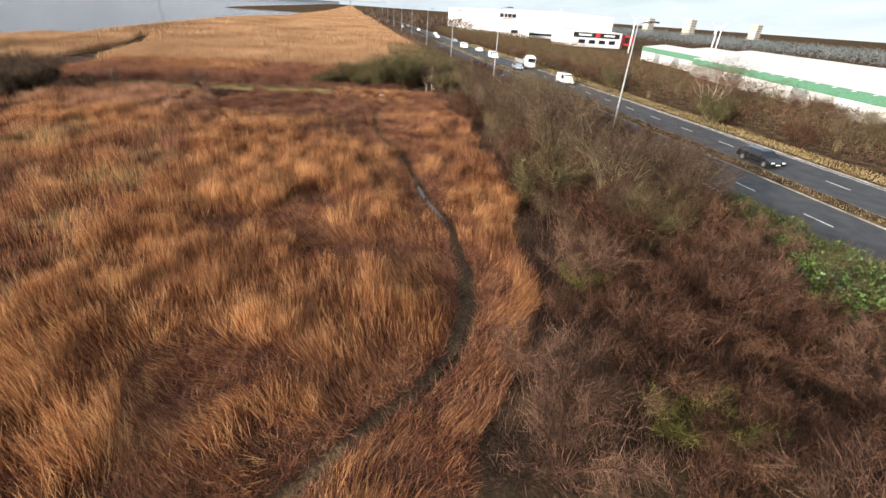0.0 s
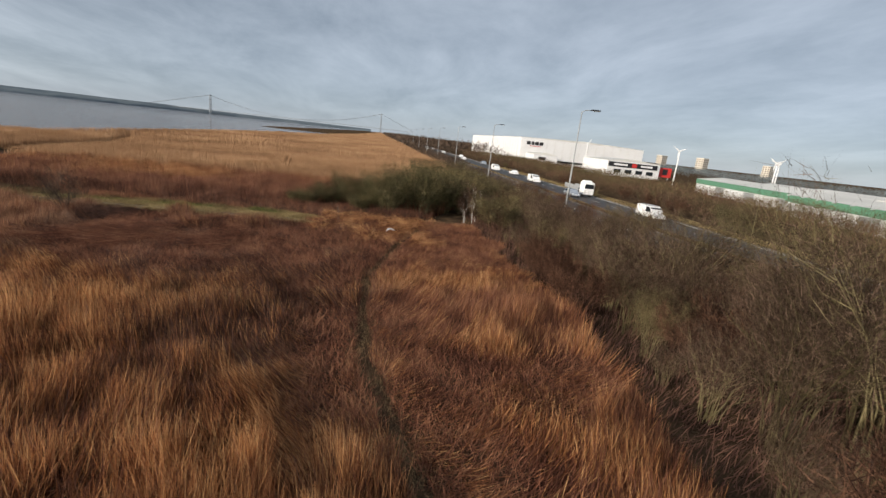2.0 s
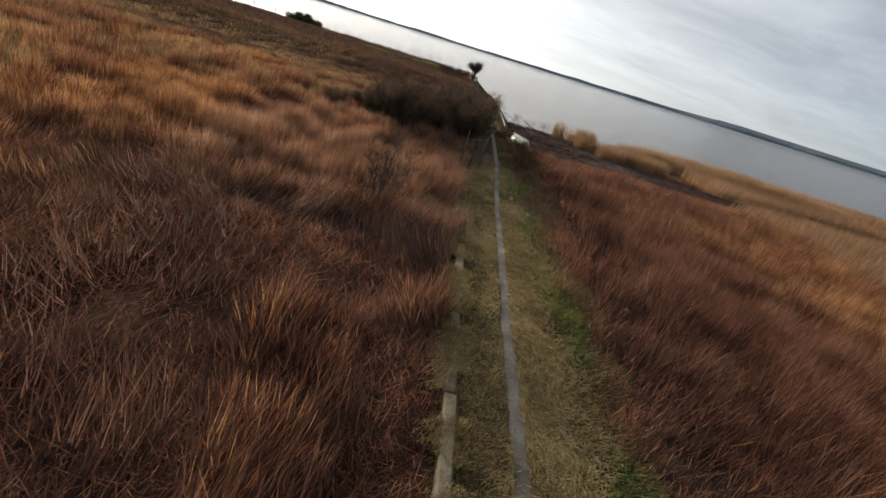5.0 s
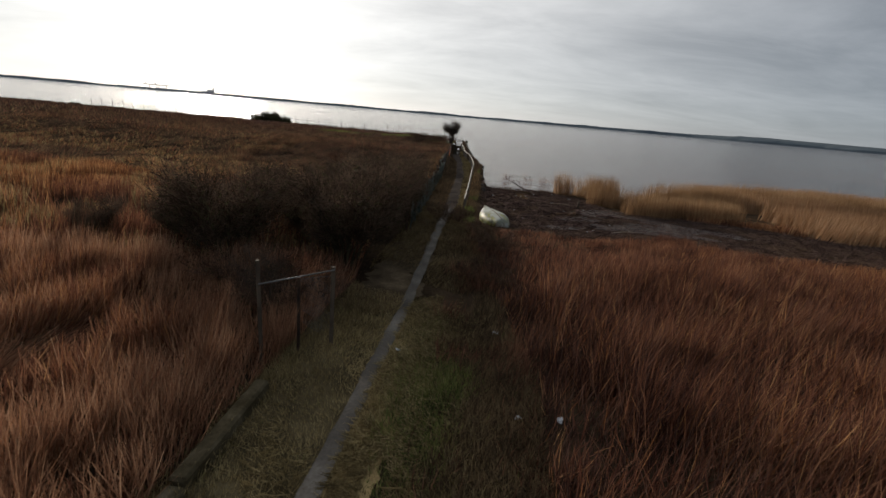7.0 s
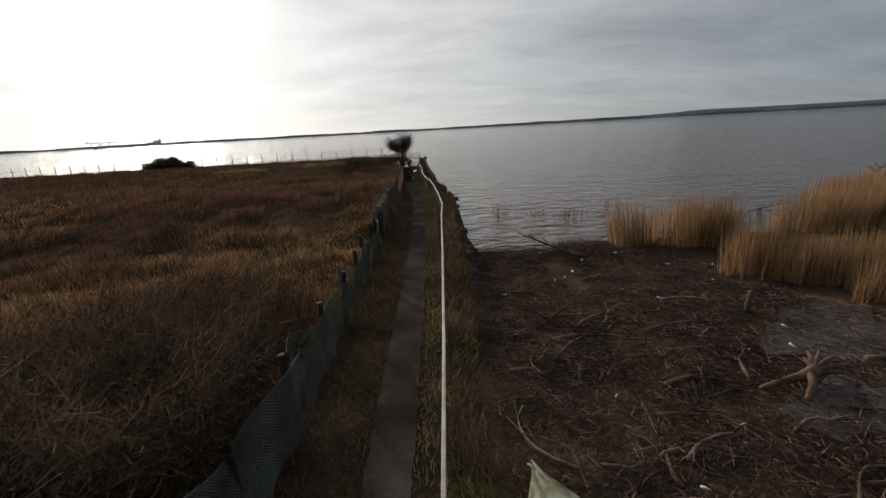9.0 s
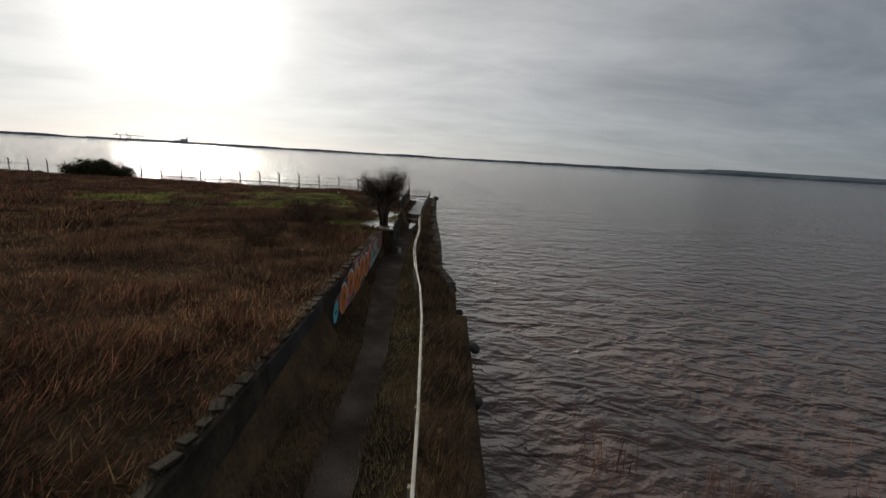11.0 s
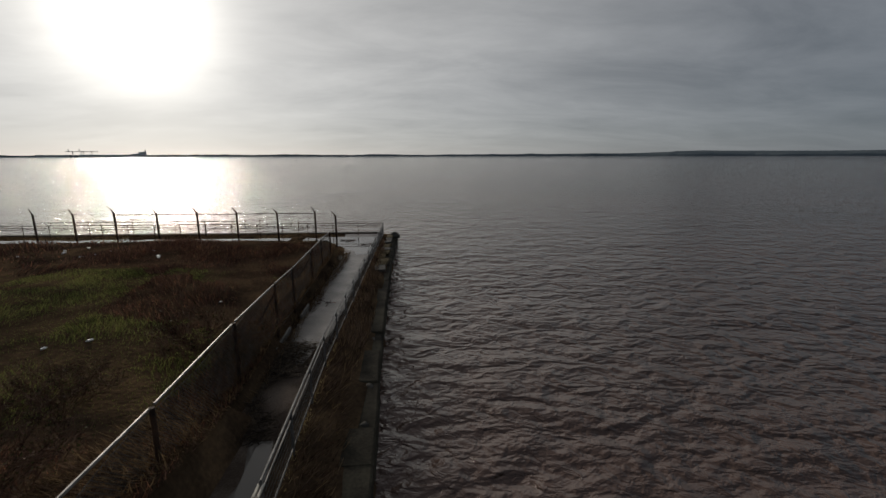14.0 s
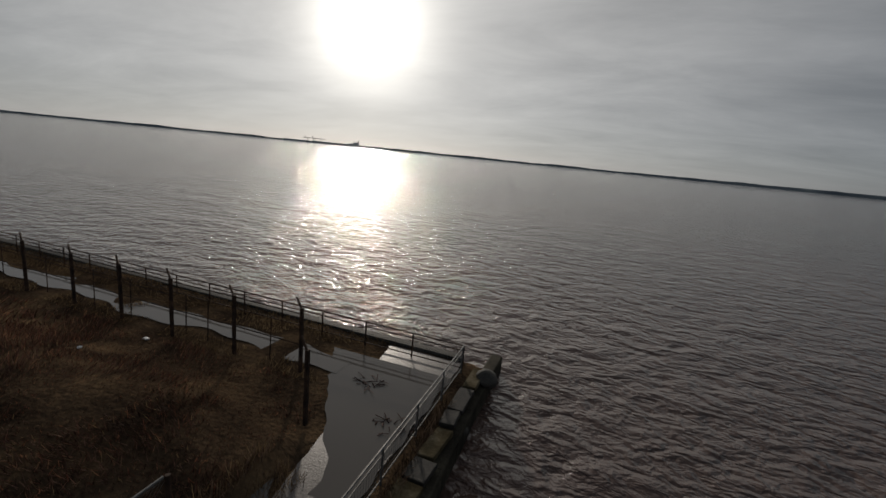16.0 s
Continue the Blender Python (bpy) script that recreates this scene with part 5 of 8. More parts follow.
def build_bushes():
    r = random.Random(5)
    ivy = leafy_bush("ivy_bush", 201, 1.9, 1.6, 1.9, 3800, 0.075, (M_LEAF, M_TWIG_OLIVE), "bright green ivy covered bush by the road kerb")
    tagged(ivy, group="green roadside bushes")
    spots = [(-42.5, -1.6, 0.9), (-44.5, -2.2, 0.8), (-48.5, -1.0, 1.0), (-51.5, -0.6, 1.1), (-53.5, -1.3, 1.0), (-56.5, -1.5, 0.9), (-47.0, -2.0, 0.7), (-40.0, -2.2, 0.6), (-43.9, 0.2, 0.95), (-46.0, 0.4, 0.9), (-50.4, 1.3, 1.1), (-52.8, 2.0, 1.2), (-55.0, 2.3, 1.2), (-56.8, 3.4, 1.1), (-53.8, 0.2, 1.0)]
    for k, (x, y, s) in enumerate(spots):
        plant(ivy, *roadside(x, y), 1.1 * s, r.uniform(0, 360), first=k == 0)
    dull = shrub("evergreen_bush", 202, 4.0, 18, 2.3, 6500, 0.7, 0.04, (M_BARK, M_TWIG_OLIVE), "dense olive green bush beside the reeds", "bush", 0.1, 1.0, 0.12, 9000, M_LEAF_OLIVE, 0.016, 10)
    tagged(dull, group="olive bushes")
    for k, (x, y, s) in enumerate([(6.6, 22.0, 0.5), (7.3, 19.4, 0.95), (8.6, 16.3, 1.2), (10.8, 13.8, 1.1), (9.8, 20.0, 0.8), (12.5, 17.5, 1.1), (13.5, 14.5, 0.9), (7.6, 26.9, 0.48), (9.0, 25.0, 0.62), (8.2, 28.2, 0.36), (10.6, 23.0, 0.85), (-12.6, -23.8, 0.85), (-11.0, -25.2, 0.95), (14.0, -24.6, 0.9)]):
        plant(dull, *roadside(x, y), 1.1 * s, r.uniform(0, 360), first=k == 0)
    thick = shrub("hawthorn_thicket", 203, 4.0, 16, 2.2, 11000, 0.6, 0.05, (M_BARK, M_TWIG_BROWN), "dense dark hawthorn thicket with a few leaves", "bush", 0.15, 0.7, 0.1, 4200, M_LEAF_DULL, 0.020, 9)
    tagged(thick, group="dark thickets")
    for k, (x, y, s) in enumerate([(12.2, -5.6, 0.88), (15.5, -4.9, 0.93), (9.8, -7.6, 0.66), (-1.1, 47.2, 1.06), (-5.6, 45.6, 1.02), (-0.7, 50.6, 1.06), (-3.4, 49.5, 0.72), (-6.9, 48.0, 0.95), (-0.5, 54.0, 0.92), (-3.3, 63.2, 0.52), (-5.3, 61.8, 0.58), (-2.3, 65.6, 0.40), (-2.6, 57.0, 0.85), (-0.7, 59.8, 0.82), (-8.5, 47.5, 0.6), (-5.2, 52.4, 0.7), (-7.4, 55.0, 0.62), (-4.6, 59.4, 0.66), (-7.2, 61.4, 0.55), (-1.7, 64.4, 0.5), (-10.4, 50.6, 0.5), (-9.6, 58.4, 0.5), (-11.8, 46.6, 0.45), (-2.3, 61.2, 0.7), (-1.6, 57.6, 0.9)]):
        plant(thick, x, y, s, 47 * k, first=k == 0)
    bramble = shrub("bramble_patch", 204, 1.7, 18, 1.8, 2600, 0.5, 0.018, (M_TWIG_RED, M_TWIG_RED), "sprawling bramble patch with a few dull leaves", "bramble", 0.0, 0.9, 0.3, 900, M_LEAF_OLIVE)
    tagged(bramble, group="bramble patches")
    spots = [(-3.0, 53.5), (-5.5, 56.5), (-3.6, 61.0), (-6.5, 60.5), (-1.6, 63.5), (-4.5, 65.5), (-2.0, 67.6), (-8.0, 64.0), (-9.5, 57.0), (5.0, 46.2), (5.4, 50.4), (5.0, 53.2), (-3.4, 43.4), (-1.6, 42.0), (3.0, 55.6), (-2.4, 110.2), (-4.2, 106.5), (-6.0, 111.0), (-2.2, 117.5), (-3.8, 121.0), (-1.8, 124.5), (-5.2, 100.5), (0.25, 106.35), (-0.5, 105.4)]
    for k, (x, y) in enumerate(spots):
        plant(bramble, x, y, r.uniform(0.7, 1.1) * (0.36 if y > 105 and x > -1 else 0.62 if x > 4 else 0.8 if y > 90 else 1), r.uniform(0, 360), first=k == 0)
    sallow = shrub("sallow_bush", 207, 1.5, 16, 1.1, 3400, 0.4, 0.014, (M_SALLOW, M_SALLOW), "low yellow green sallow among the reeds", "bush", 0.4, 0.5, 0.05)
    tagged(sallow, group="sallow bushes")
    for k, (x, y, sc) in enumerate(((-54.4, -3.6, 0.9), (-63.3, -2.9, 1.1), (-64.6, -4.3, 0.8), (-50.6, -6.4, 0.8), (-40.8, -8.2, 0.9))):
        plant(sallow, x, y, sc, 70 * k, first=k == 0)
    # a bare sapling in the left reeds and the ditch bush
    sap = shrub("sapling", 205, 3.2, 5, 1.2, 1300, 0.6, 0.03, (M_TWIG_DARK, M_TWIG), "thin bare sapling among the reeds", "sapling", 0.5, 0.15)
    plant(sap, -4.4, 27.0, 1.1, 0, first=True)
    plant(sap, -1.9, 41.2, 0.7, 80)
    dome = leafy_bush("gorse_dome", 206, 2.7, 2.3, 2.9, 5200, 0.11, (M_LEAF_DULL, M_TWIG_DARK), "rounded dark bush on the sea bank", 14, 900)
    plant(dome, -48.2, 144.5, 1.2, 0, z=-0.3, first=True)
    for x, y, s in ((-45.4, 144.6, 0.9), (-51.2, 144.3, 0.95), (-57.5, 144.0, 0.5), (-100, 143, 0.6)):
        plant(dome, x, y, s, 60 * s, z=-0.35)
    # birches by the dark bush
    for k, (x, y, h) in enumerate(((6.2, 11.0, 3.6), (7.0, 10.6, 4.1), (5.7, 11.9, 2.9))):
        t = shrub("birch", 210 + k, h, 2 if k != 1 else 3, 0.5, 420, 0.6, 0.02, (M_BIRCH, M_TWIG_RED), "slender white barked birch, leafless", "tree", 0.3, 0.08, 0.0, twig_w=0.012, fork=3)
        tagged(t, group="birches")
        plant(t, *roadside(x, y), 1.1, 40 * k, first=True)
    w = shrub("pale_tree", 214, 7.5, 4, 2.4, 3600, 0.8, 0.09, (M_TIMBER, M_TWIG_RED), "pale barked bare tree beyond the road", "tree", 0.4, 0.1, twig_w=0.03, fork=9)
    plant(w, *roadside(-9.5, -25.5), 1.1, 0, first=True)
    # the lone tree at the end of the wall
    t = shrub("quay_tree", 215, 4.7, 7, 2.0, 12000, 0.55, 0.135, (M_TWIG_DARK, M_TWIG_DARK), "lone bushy leafless tree on the raised slab", "tree", 0.8, 0.3, 0.22, twig_w=0.013, fork=16, low=0.5)
    plant(t, 0.15, 107.9, 0.84, 15, z=1.62, first=True)


build_bushes()


def far_wood(name, x0, x1, y0, y1, n, h, size, mat, label, seed, wide=0.16):
    rng = np.random.default_rng(seed)
    x, y = rng.uniform(x0, x1, n), rng.uniform(y0, y1, n)
    top = h * (0.45 + 0.75 * smooth_noise(x, y, 14, seed) * smooth_noise(x, y, 5, seed + 1) ** 0.4)
    z = top * np.sqrt(rng.random(n))
    P = np.stack([x, y, z], 1)
    D = rng.normal(size=(n, 3)) * np.array([0.7, 0.7, 0.6]) + np.array([0, 0, 0.6])
    stuff(name, twig_mesh(name, P, D, size * rng.uniform(0.6, 1.5, n), size * wide * np.ones(n), rng), mat, label, "wood")


far_wood("far_hedge", -83, 230, -84.1, -44.5, 90000, 4.0, 0.75, M_TWIG_RED, "leafless red brown scrub across the road", 81, 0.07)
far_wood("far_hedge", -83, 230, -86.3, -44.5, 70000, 4.6, 0.8, M_TWIG_OLIVE, "leafless olive brown trees across the road", 86, 0.07)
far_wood("far_hedge", 26, 285, -22.0, -13.7, 30000, 3.5, 0.8, M_TWIG, "leafless roadside hedge towards the bridge", 82, 0.09)
far_wood("far_hedge", 17, 65, -15.9, -2.7, 20000, 3.7, 0.7, M_TWIG_OLIVE, "olive leafless scrub beside the reed bed", 83, 0.06)
far_wood("far_wood", 219, 1539, -73.1, -11.5, 14000, 7.7, 3.5, M_TWIG, "distant leafless trees along the road", 84)
# the furthest wood has its haze in the colour
far_wood("far_wood", -111, 769, -480.1, -216.1, 30000, 7.2, 2.2, M_FARWOOD_HAZE, "distant leafless woodland behind the warehouses", 85)


# ---------------------------------------------------------------- distance
def build_far_shore():
    az = np.radians(np.linspace(75, -89, 280))
    dist = np.interp(np.degrees(az), [-89, -76, -71, -60, -30, 0, 32, 60, 75], [4700, 4500, 4300, 3600, 3000, 3350, 3750, 4300, 4500])
    deg = np.degrees(az)
    wood = 7 + 9 * smooth_noise(deg, deg * 0, 2.4, 91) + 5 * smooth_noise(deg, deg * 0, 0.7, 92)
    hill = np.interp(deg, [-89, -76, -66, -50, -38, -33, -28, -24, -10, 5, 30, 75], [20, 26, 32, 30, 27, 30, 20, 12, 8, 4, 1, 2]) + 9 * smooth_noise(deg, deg * 0, 5, 93)
    hump = 5 * np.exp(-((deg + 31) / 1.6) ** 2) + 5 * np.exp(-((deg + 29.2) / 0.4) ** 2)
    s = Shape()
    rows = []
    for a, d, w, h in zip(az, dist, wood, hill + hump):
        row = []
        for off, z in ((0, -1.5), (8, 1.5), (30, w * 0.75), (60, w), (320, h * 0.8), (520, h)):
            row.append((-math.sin(a) * (d + off), math.cos(a) * (d + off), z))
        rows.append(row)
    for p, q in zip(rows, rows[1:]):
        for i in range(5):
            s.poly([p[i], q[i], q[i + 1], p[i + 1]])
    # the bank's haze is only in its material colour
    tagged(part("far_shore", s, M_FARSHORE_HAZE), "low wooded far bank of the estuary", "far bank", kind="structure")


build_far_shore()


def build_docks():
    """Silos and cranes of a dock on the far bank."""
    ob = empty("far_dock", -2014, 3222, 0, 32)
    # silos, cranes and sheds share one colour with the haze painted in
    part("silo_block", Shape().box((110, 0, 17), (46, 22, 34)).box((70, 0, 11), (40, 22, 22)).box((128, 0, 39), (8, 8, 14)), M_DOCK_HAZE, ob, bevel=0.6)
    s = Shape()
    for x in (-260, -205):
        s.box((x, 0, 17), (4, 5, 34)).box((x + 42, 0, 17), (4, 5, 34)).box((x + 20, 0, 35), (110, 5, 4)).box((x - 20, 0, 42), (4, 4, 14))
    part("gantry_crane", s, M_DOCK_HAZE, ob)
    part("quay_shed", Shape().box((-80, 0, 8), (300, 24, 16)).box((-360, 0, 7), (160, 24, 14)), M_DOCK_HAZE, ob, bevel=0.5)
    tagged(ob, "silo block and gantry cranes on the far bank", "dock")


build_docks()


def build_bridge():
    ob = empty("suspension_bridge")
    A, B = Vector((4122, 1424, 0)), Vector((3897, -12, 0))
    d = (A - B).normalized()
    side = Vector((d.y, -d.x, 0))
    for base in (A, B):
        s = Shape()
        for k in (-11, 11):
            p = base + side * k
            s.box((p.x, p.y, 78), (7, 7, 156), math.atan2(d.y, d.x), taper=0.7)
        for z in (36, 78, 118, 152):
            s.box((base.x, base.y, z), (5, 26, 7), math.atan2(d.y, d.x))
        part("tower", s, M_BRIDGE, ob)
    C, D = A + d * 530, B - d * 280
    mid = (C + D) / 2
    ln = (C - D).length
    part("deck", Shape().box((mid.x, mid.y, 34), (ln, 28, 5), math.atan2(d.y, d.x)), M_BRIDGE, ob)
    for k in (-11, 11):
        pts = []
        for i in range(25):
            t = i / 24
            p = B.lerp(A, t) + side * k
            pts.append((p.x, p.y, 40 + 114 * (2 * t - 1) ** 2))
        s = Shape().tube(pts, 1.1, 4)
        s.tube([tuple(A + side * k + Vector((0, 0, 154))), tuple(C + side * k + Vector((0, 0, 36)))], 1.1, 4)
        s.tube([tuple(B + side * k + Vector((0, 0, 154))), tuple(D + side * k + Vector((0, 0, 36)))], 1.1, 4)
        part("main_cable", s, M_BRIDGE, ob)
    s = Shape()
    for i in range(1, 60):
        t = i / 60
        p = B.lerp(A, t)
        s.box((p.x, p.y, 36 + 57 * (2 * t - 1) ** 2), (0.7, 0.7, max(2, 114 * (2 * t - 1) ** 2)))
    part("hanger", s, M_BRIDGE, ob)
    tagged(ob, "long grey suspension bridge with two tall towers", "bridge")


build_bridge()


def house_box(name, x0, x1, y0, y1, h, label, wall=M_WHITE, roof=M_WHITE_ROOF, rz=0.0):
    ob = empty(name, (x0 + x1) / 2, (y0 + y1) / 2, 0, rz)
    w, d = x1 - x0, y1 - y0
    part("wall", Shape().box((0, 0, h / 2), (w, d, h)), wall, ob, bevel=0.15)
    s = Shape()
    k = h + 0.03
    s.poly([(-w / 2, -d / 2, k), (w / 2, -d / 2, k), (w / 2, 0, k + 1.1), (-w / 2, 0, k + 1.1)])
    s.poly([(-w / 2, 0, k + 1.1), (w / 2, 0, k + 1.1), (w / 2, d / 2, k), (-w / 2, d / 2, k)])
    s.poly([(-w / 2, -d / 2, k), (-w / 2, 0, k + 1.1), (-w / 2, d / 2, k)]).poly([(w / 2, -d / 2, k), (w / 2, d / 2, k), (w / 2, 0, k + 1.1)])
    part("roof", s, roof, ob)
    return settle(tagged(ob, label, "warehouse"))


def build_warehouses():
    big = house_box("warehouse", 210, 342, -134, -58.5, 13.6, "huge white clad distribution warehouse with a dark sign")
    # seams of the cladding, dock band, corner sign
    for i in range(1, 15):
        part("cladding_seam", Shape().box((-66.05, -37.7 + i * 5.0, 6.5), (0.12, 0.12, 12)), M_WHITE_ROOF, big)
    for i in range(1, 26):
        part("cladding_seam", Shape().box((-66 + i * 5.0, 37.8, 6.5), (0.12, 0.12, 12)), M_WHITE_ROOF, big)
    part("dock_band", Shape().box((-66.1, -9, 2.0), (0.2, 50, 1.1)), M_GLASS, big)
    sign = part("sign_panel", Shape().box((-66.15, 29.5, 10.2), (0.3, 14.0, 3.6)), M_WHITE, big, "white sign panel with a dark mark", bevel=0.05)
    part("sign_mark", Shape().box((-66.36, 33.2, 10.8), (0.12, 2.2, 1.9)).box((-66.36, 30.7, 10.8), (0.12, 1.5, 1.9)).box((-66.36, 28.4, 10.8), (0.12, 2.1, 1.9)).box((-66.36, 25.7, 10.8), (0.12, 2.3, 1.9)), M_BLACK, sign, "bold dark lettering shown as bars", bevel=0.25)
    part("sign_line", Shape().box((-66.36, 29, 9.2), (0.1, 6.4, 0.35)), M_RED, sign)
    shed = house_box("trade_unit", 148, 172, -104.5, -79, 6.6, "white trade unit with a black fascia", M_WHITE, M_WHITE_ROOF)
    part("fascia", Shape().box((-12.15, 0.5, 5.2), (0.3, 23.5, 2.0)), M_BLACK, shed, "black fascia board")
    part("fascia_mark", Shape().box((-12.35, 0, 5.2), (0.1, 2.2, 1.7)), M_RED, shed)
    for yy, ww in ((6.5, 6.5), (-6, 5.5)):
        part("fascia_text", Shape().box((-12.35, yy, 5.2), (0.1, ww, 0.8)), M_WHITE, shed, "white lettering shown as bars")
    for k in range(4):
        part("window", Shape().box((-12.1, -8 + k * 5.2, 2.4), (0.2, 3.2, 1.6)), M_GLASS, shed)
    small = house_box("office_annex", 196, 209, -76, -62, 5.2, "low white office annex", M_WHITE)
    part("window", Shape().box((-6.6, 2, 3.2), (0.2, 4, 1.6)), M_BLACK, small)
    sign = empty("totem_sign", 150, -108.5, 0)
    part("panel", Shape().box((0, 0, 3.6), (0.4, 6.5, 4.2)), M_RED, sign, bevel=0.05)
    part("pole", Shape().box((0, -2, 0.8), (0.3, 0.3, 1.6)).box((0, 2, 0.8), (0.3, 0.3, 1.6)), M_STEEL, sign)
    part("mark", Shape().box((-0.25, 0, 3.8), (0.1, 2.4, 2.6)), M_BLACK, sign)
    settle(tagged(sign, "red and black trade sign panel", "sign"))
    # green banded sheds
    for (x0, y0), (x1, y1), depth, label in (((92, -80), (38, -69), 46, "long white warehouse with a green band and pale roof"), ((45, -64.5), (-36, -46.5), 40, "long low white warehouse with a green eaves band")):
        ln = math.hypot(x1 - x0, y1 - y0)
        rz = math.degrees(math.atan2(y0 - y1, x0 - x1))
        ob = empty("green_warehouse", x1, y1, 0, rz)
        part("wall", Shape().box((ln / 2, -depth / 2, 1.4), (ln, depth, 2.8)), M_WHITE, ob)
        part("green_band", Shape().box((ln / 2, -depth / 2, 3.5), (ln + 0.3, depth + 0.3, 1.4)), M_GREEN_CLAD, ob, "green cladding band")
        s = Shape()
        n = 3
        for k in range(n):
            a, b = -depth * k / n, -depth * (k + 1) / n
            m = (a + b) / 2
            s.poly([(0, a + 0.2, 4.25), (0, m, 5.3), (ln, m, 5.3), (ln, a + 0.2, 4.25)]).poly([(0, m, 5.3), (0, b, 4.25), (ln, b, 4.25), (ln, m, 5.3)])
            s.poly([(0, a, 4.2), (0, b, 4.2), (0, m, 5.3)]).poly([(ln, a, 4.2), (ln, m, 5.3), (ln, b, 4.2)])
        part("roof", s, M_WHITE_ROOF, ob)
        rib = Shape()
        for i in range(0, int(ln), 4):
            rib.box((i + 2, -depth / 6 + 3.9, 4.55), (0.25, 7.0, 0.1), rx=-0.13)
        part("roof_ribs", rib, M_WHITE, ob)
        for k in range(3):
            part("roller_door", Shape().box((ln * (0.25 + 0.25 * k), 0.12, 1.4), (4, 0.2, 2.6)), M_STEEL, ob)
        settle(tagged(ob, label, "warehouse"))
    for x, y, w, h in ((700, -560, 14, 24), (760, -520, 12, 22), (640, -640, 12, 22)):
        ob = empty("tower_block", x, y, 0, 20)
        part("wall", Shape().box((0, 0, h / 2), (w, 16, h)), M_CREAM, ob, bevel=0.2)
        for i in range(6):
            for j in range(3):
                part("window", Shape().box((-w / 2 + w * (j + 0.5) / 3, 8.05, 3 + i * h / 6.6), (w * 0.2, 0.2, 1.6)), M_GLASS, ob)
                part("window", Shape().box((-w / 2 - 0.02, -5 + j * 5, 3 + i * h / 6.6), (0.2, 2.4, 1.6)), M_GLASS, ob)
        settle(tagged(ob, "distant cream tower block", "tower block", "tower blocks"))
    for x, y, h, r in ((120, -92, 12.6, 2.9), (97, -112, 11.6, 2.7), (103, -119, 11.6, 2.7), (176, -82, 12.8, 2.9)):
        ob = empty("wind_turbine", x, y, 0, 70)
        part("mast", Shape().tube([(0, 0, 0), (0, 0, h)], [0.30, 0.17], 10), M_WHITE, ob, smooth=True)
        part("nacelle", Shape().box((0, 0.2, h + 0.2), (0.5, 1.3, 0.5)), M_WHITE, ob, bevel=0.15)
        hub = part("rotor_hub", Shape().tube([(0, -0.6, h + 0.2), (0, -1.1, h + 0.2)], [0.35, 0.15], 8), M_WHITE, ob)
        for k in range(3):
            a = k * 2.094 + x
            u = Vector((math.cos(a), 0, math.sin(a)))
            c = Vector((0, -0.85, h + 0.2))
            part("blade", Shape().tube([tuple(c), tuple(c + u * r * 0.3), tuple(c + u * r)], [0.14, 0.22, 0.05], 5), M_WHITE, hub)
        settle(tagged(ob, "small white wind turbine at rest", "wind turbine", "wind turbines"))


build_warehouses()


# ---------------------------------------------------------------- road furniture and vehicles
def build_lamps():
    ob = empty("street_lamp")
    part("base_box", Shape().box((0, 0, 0.7), (0.32, 0.32, 1.4)), M_STEEL, ob, bevel=0.03)
    part("column", Shape().tube([(0, 0, 0), (0, 0, 4), (0, 0, 12.2)], [0.11, 0.09, 0.05], 10), M_STEEL, ob, smooth=True)
    part("arm", Shape().tube([(0, 0, 12.1), (0, -0.35, 12.35), (0, -1.1, 12.42)], 0.045, 6), M_STEEL, ob, smooth=True)
    head = part("lantern", Shape().box((0, -1.5, 12.44), (0.34, 0.95, 0.14)), M_BLACK, ob, bevel=0.04)
    part("diffuser", Shape().box((0, -1.55, 12.36), (0.24, 0.6, 0.03)), M_LAMP, head)
    tagged(ob, "tall grey steel street lamp beside the road", "street lamp", "street lamps")
    ob.matrix_world = pose(*roadside(-28.6, 0.6), 0)
    for x in (7.6, 43.6, 80, 116, 152, 190, 230, 275):
        copy_thing(ob, pose(*roadside(x, 0.9 if x < 20 else 0.4), 0) @ Matrix.Scale(1.07 if x < 20 else 1.0, 4))


build_lamps()


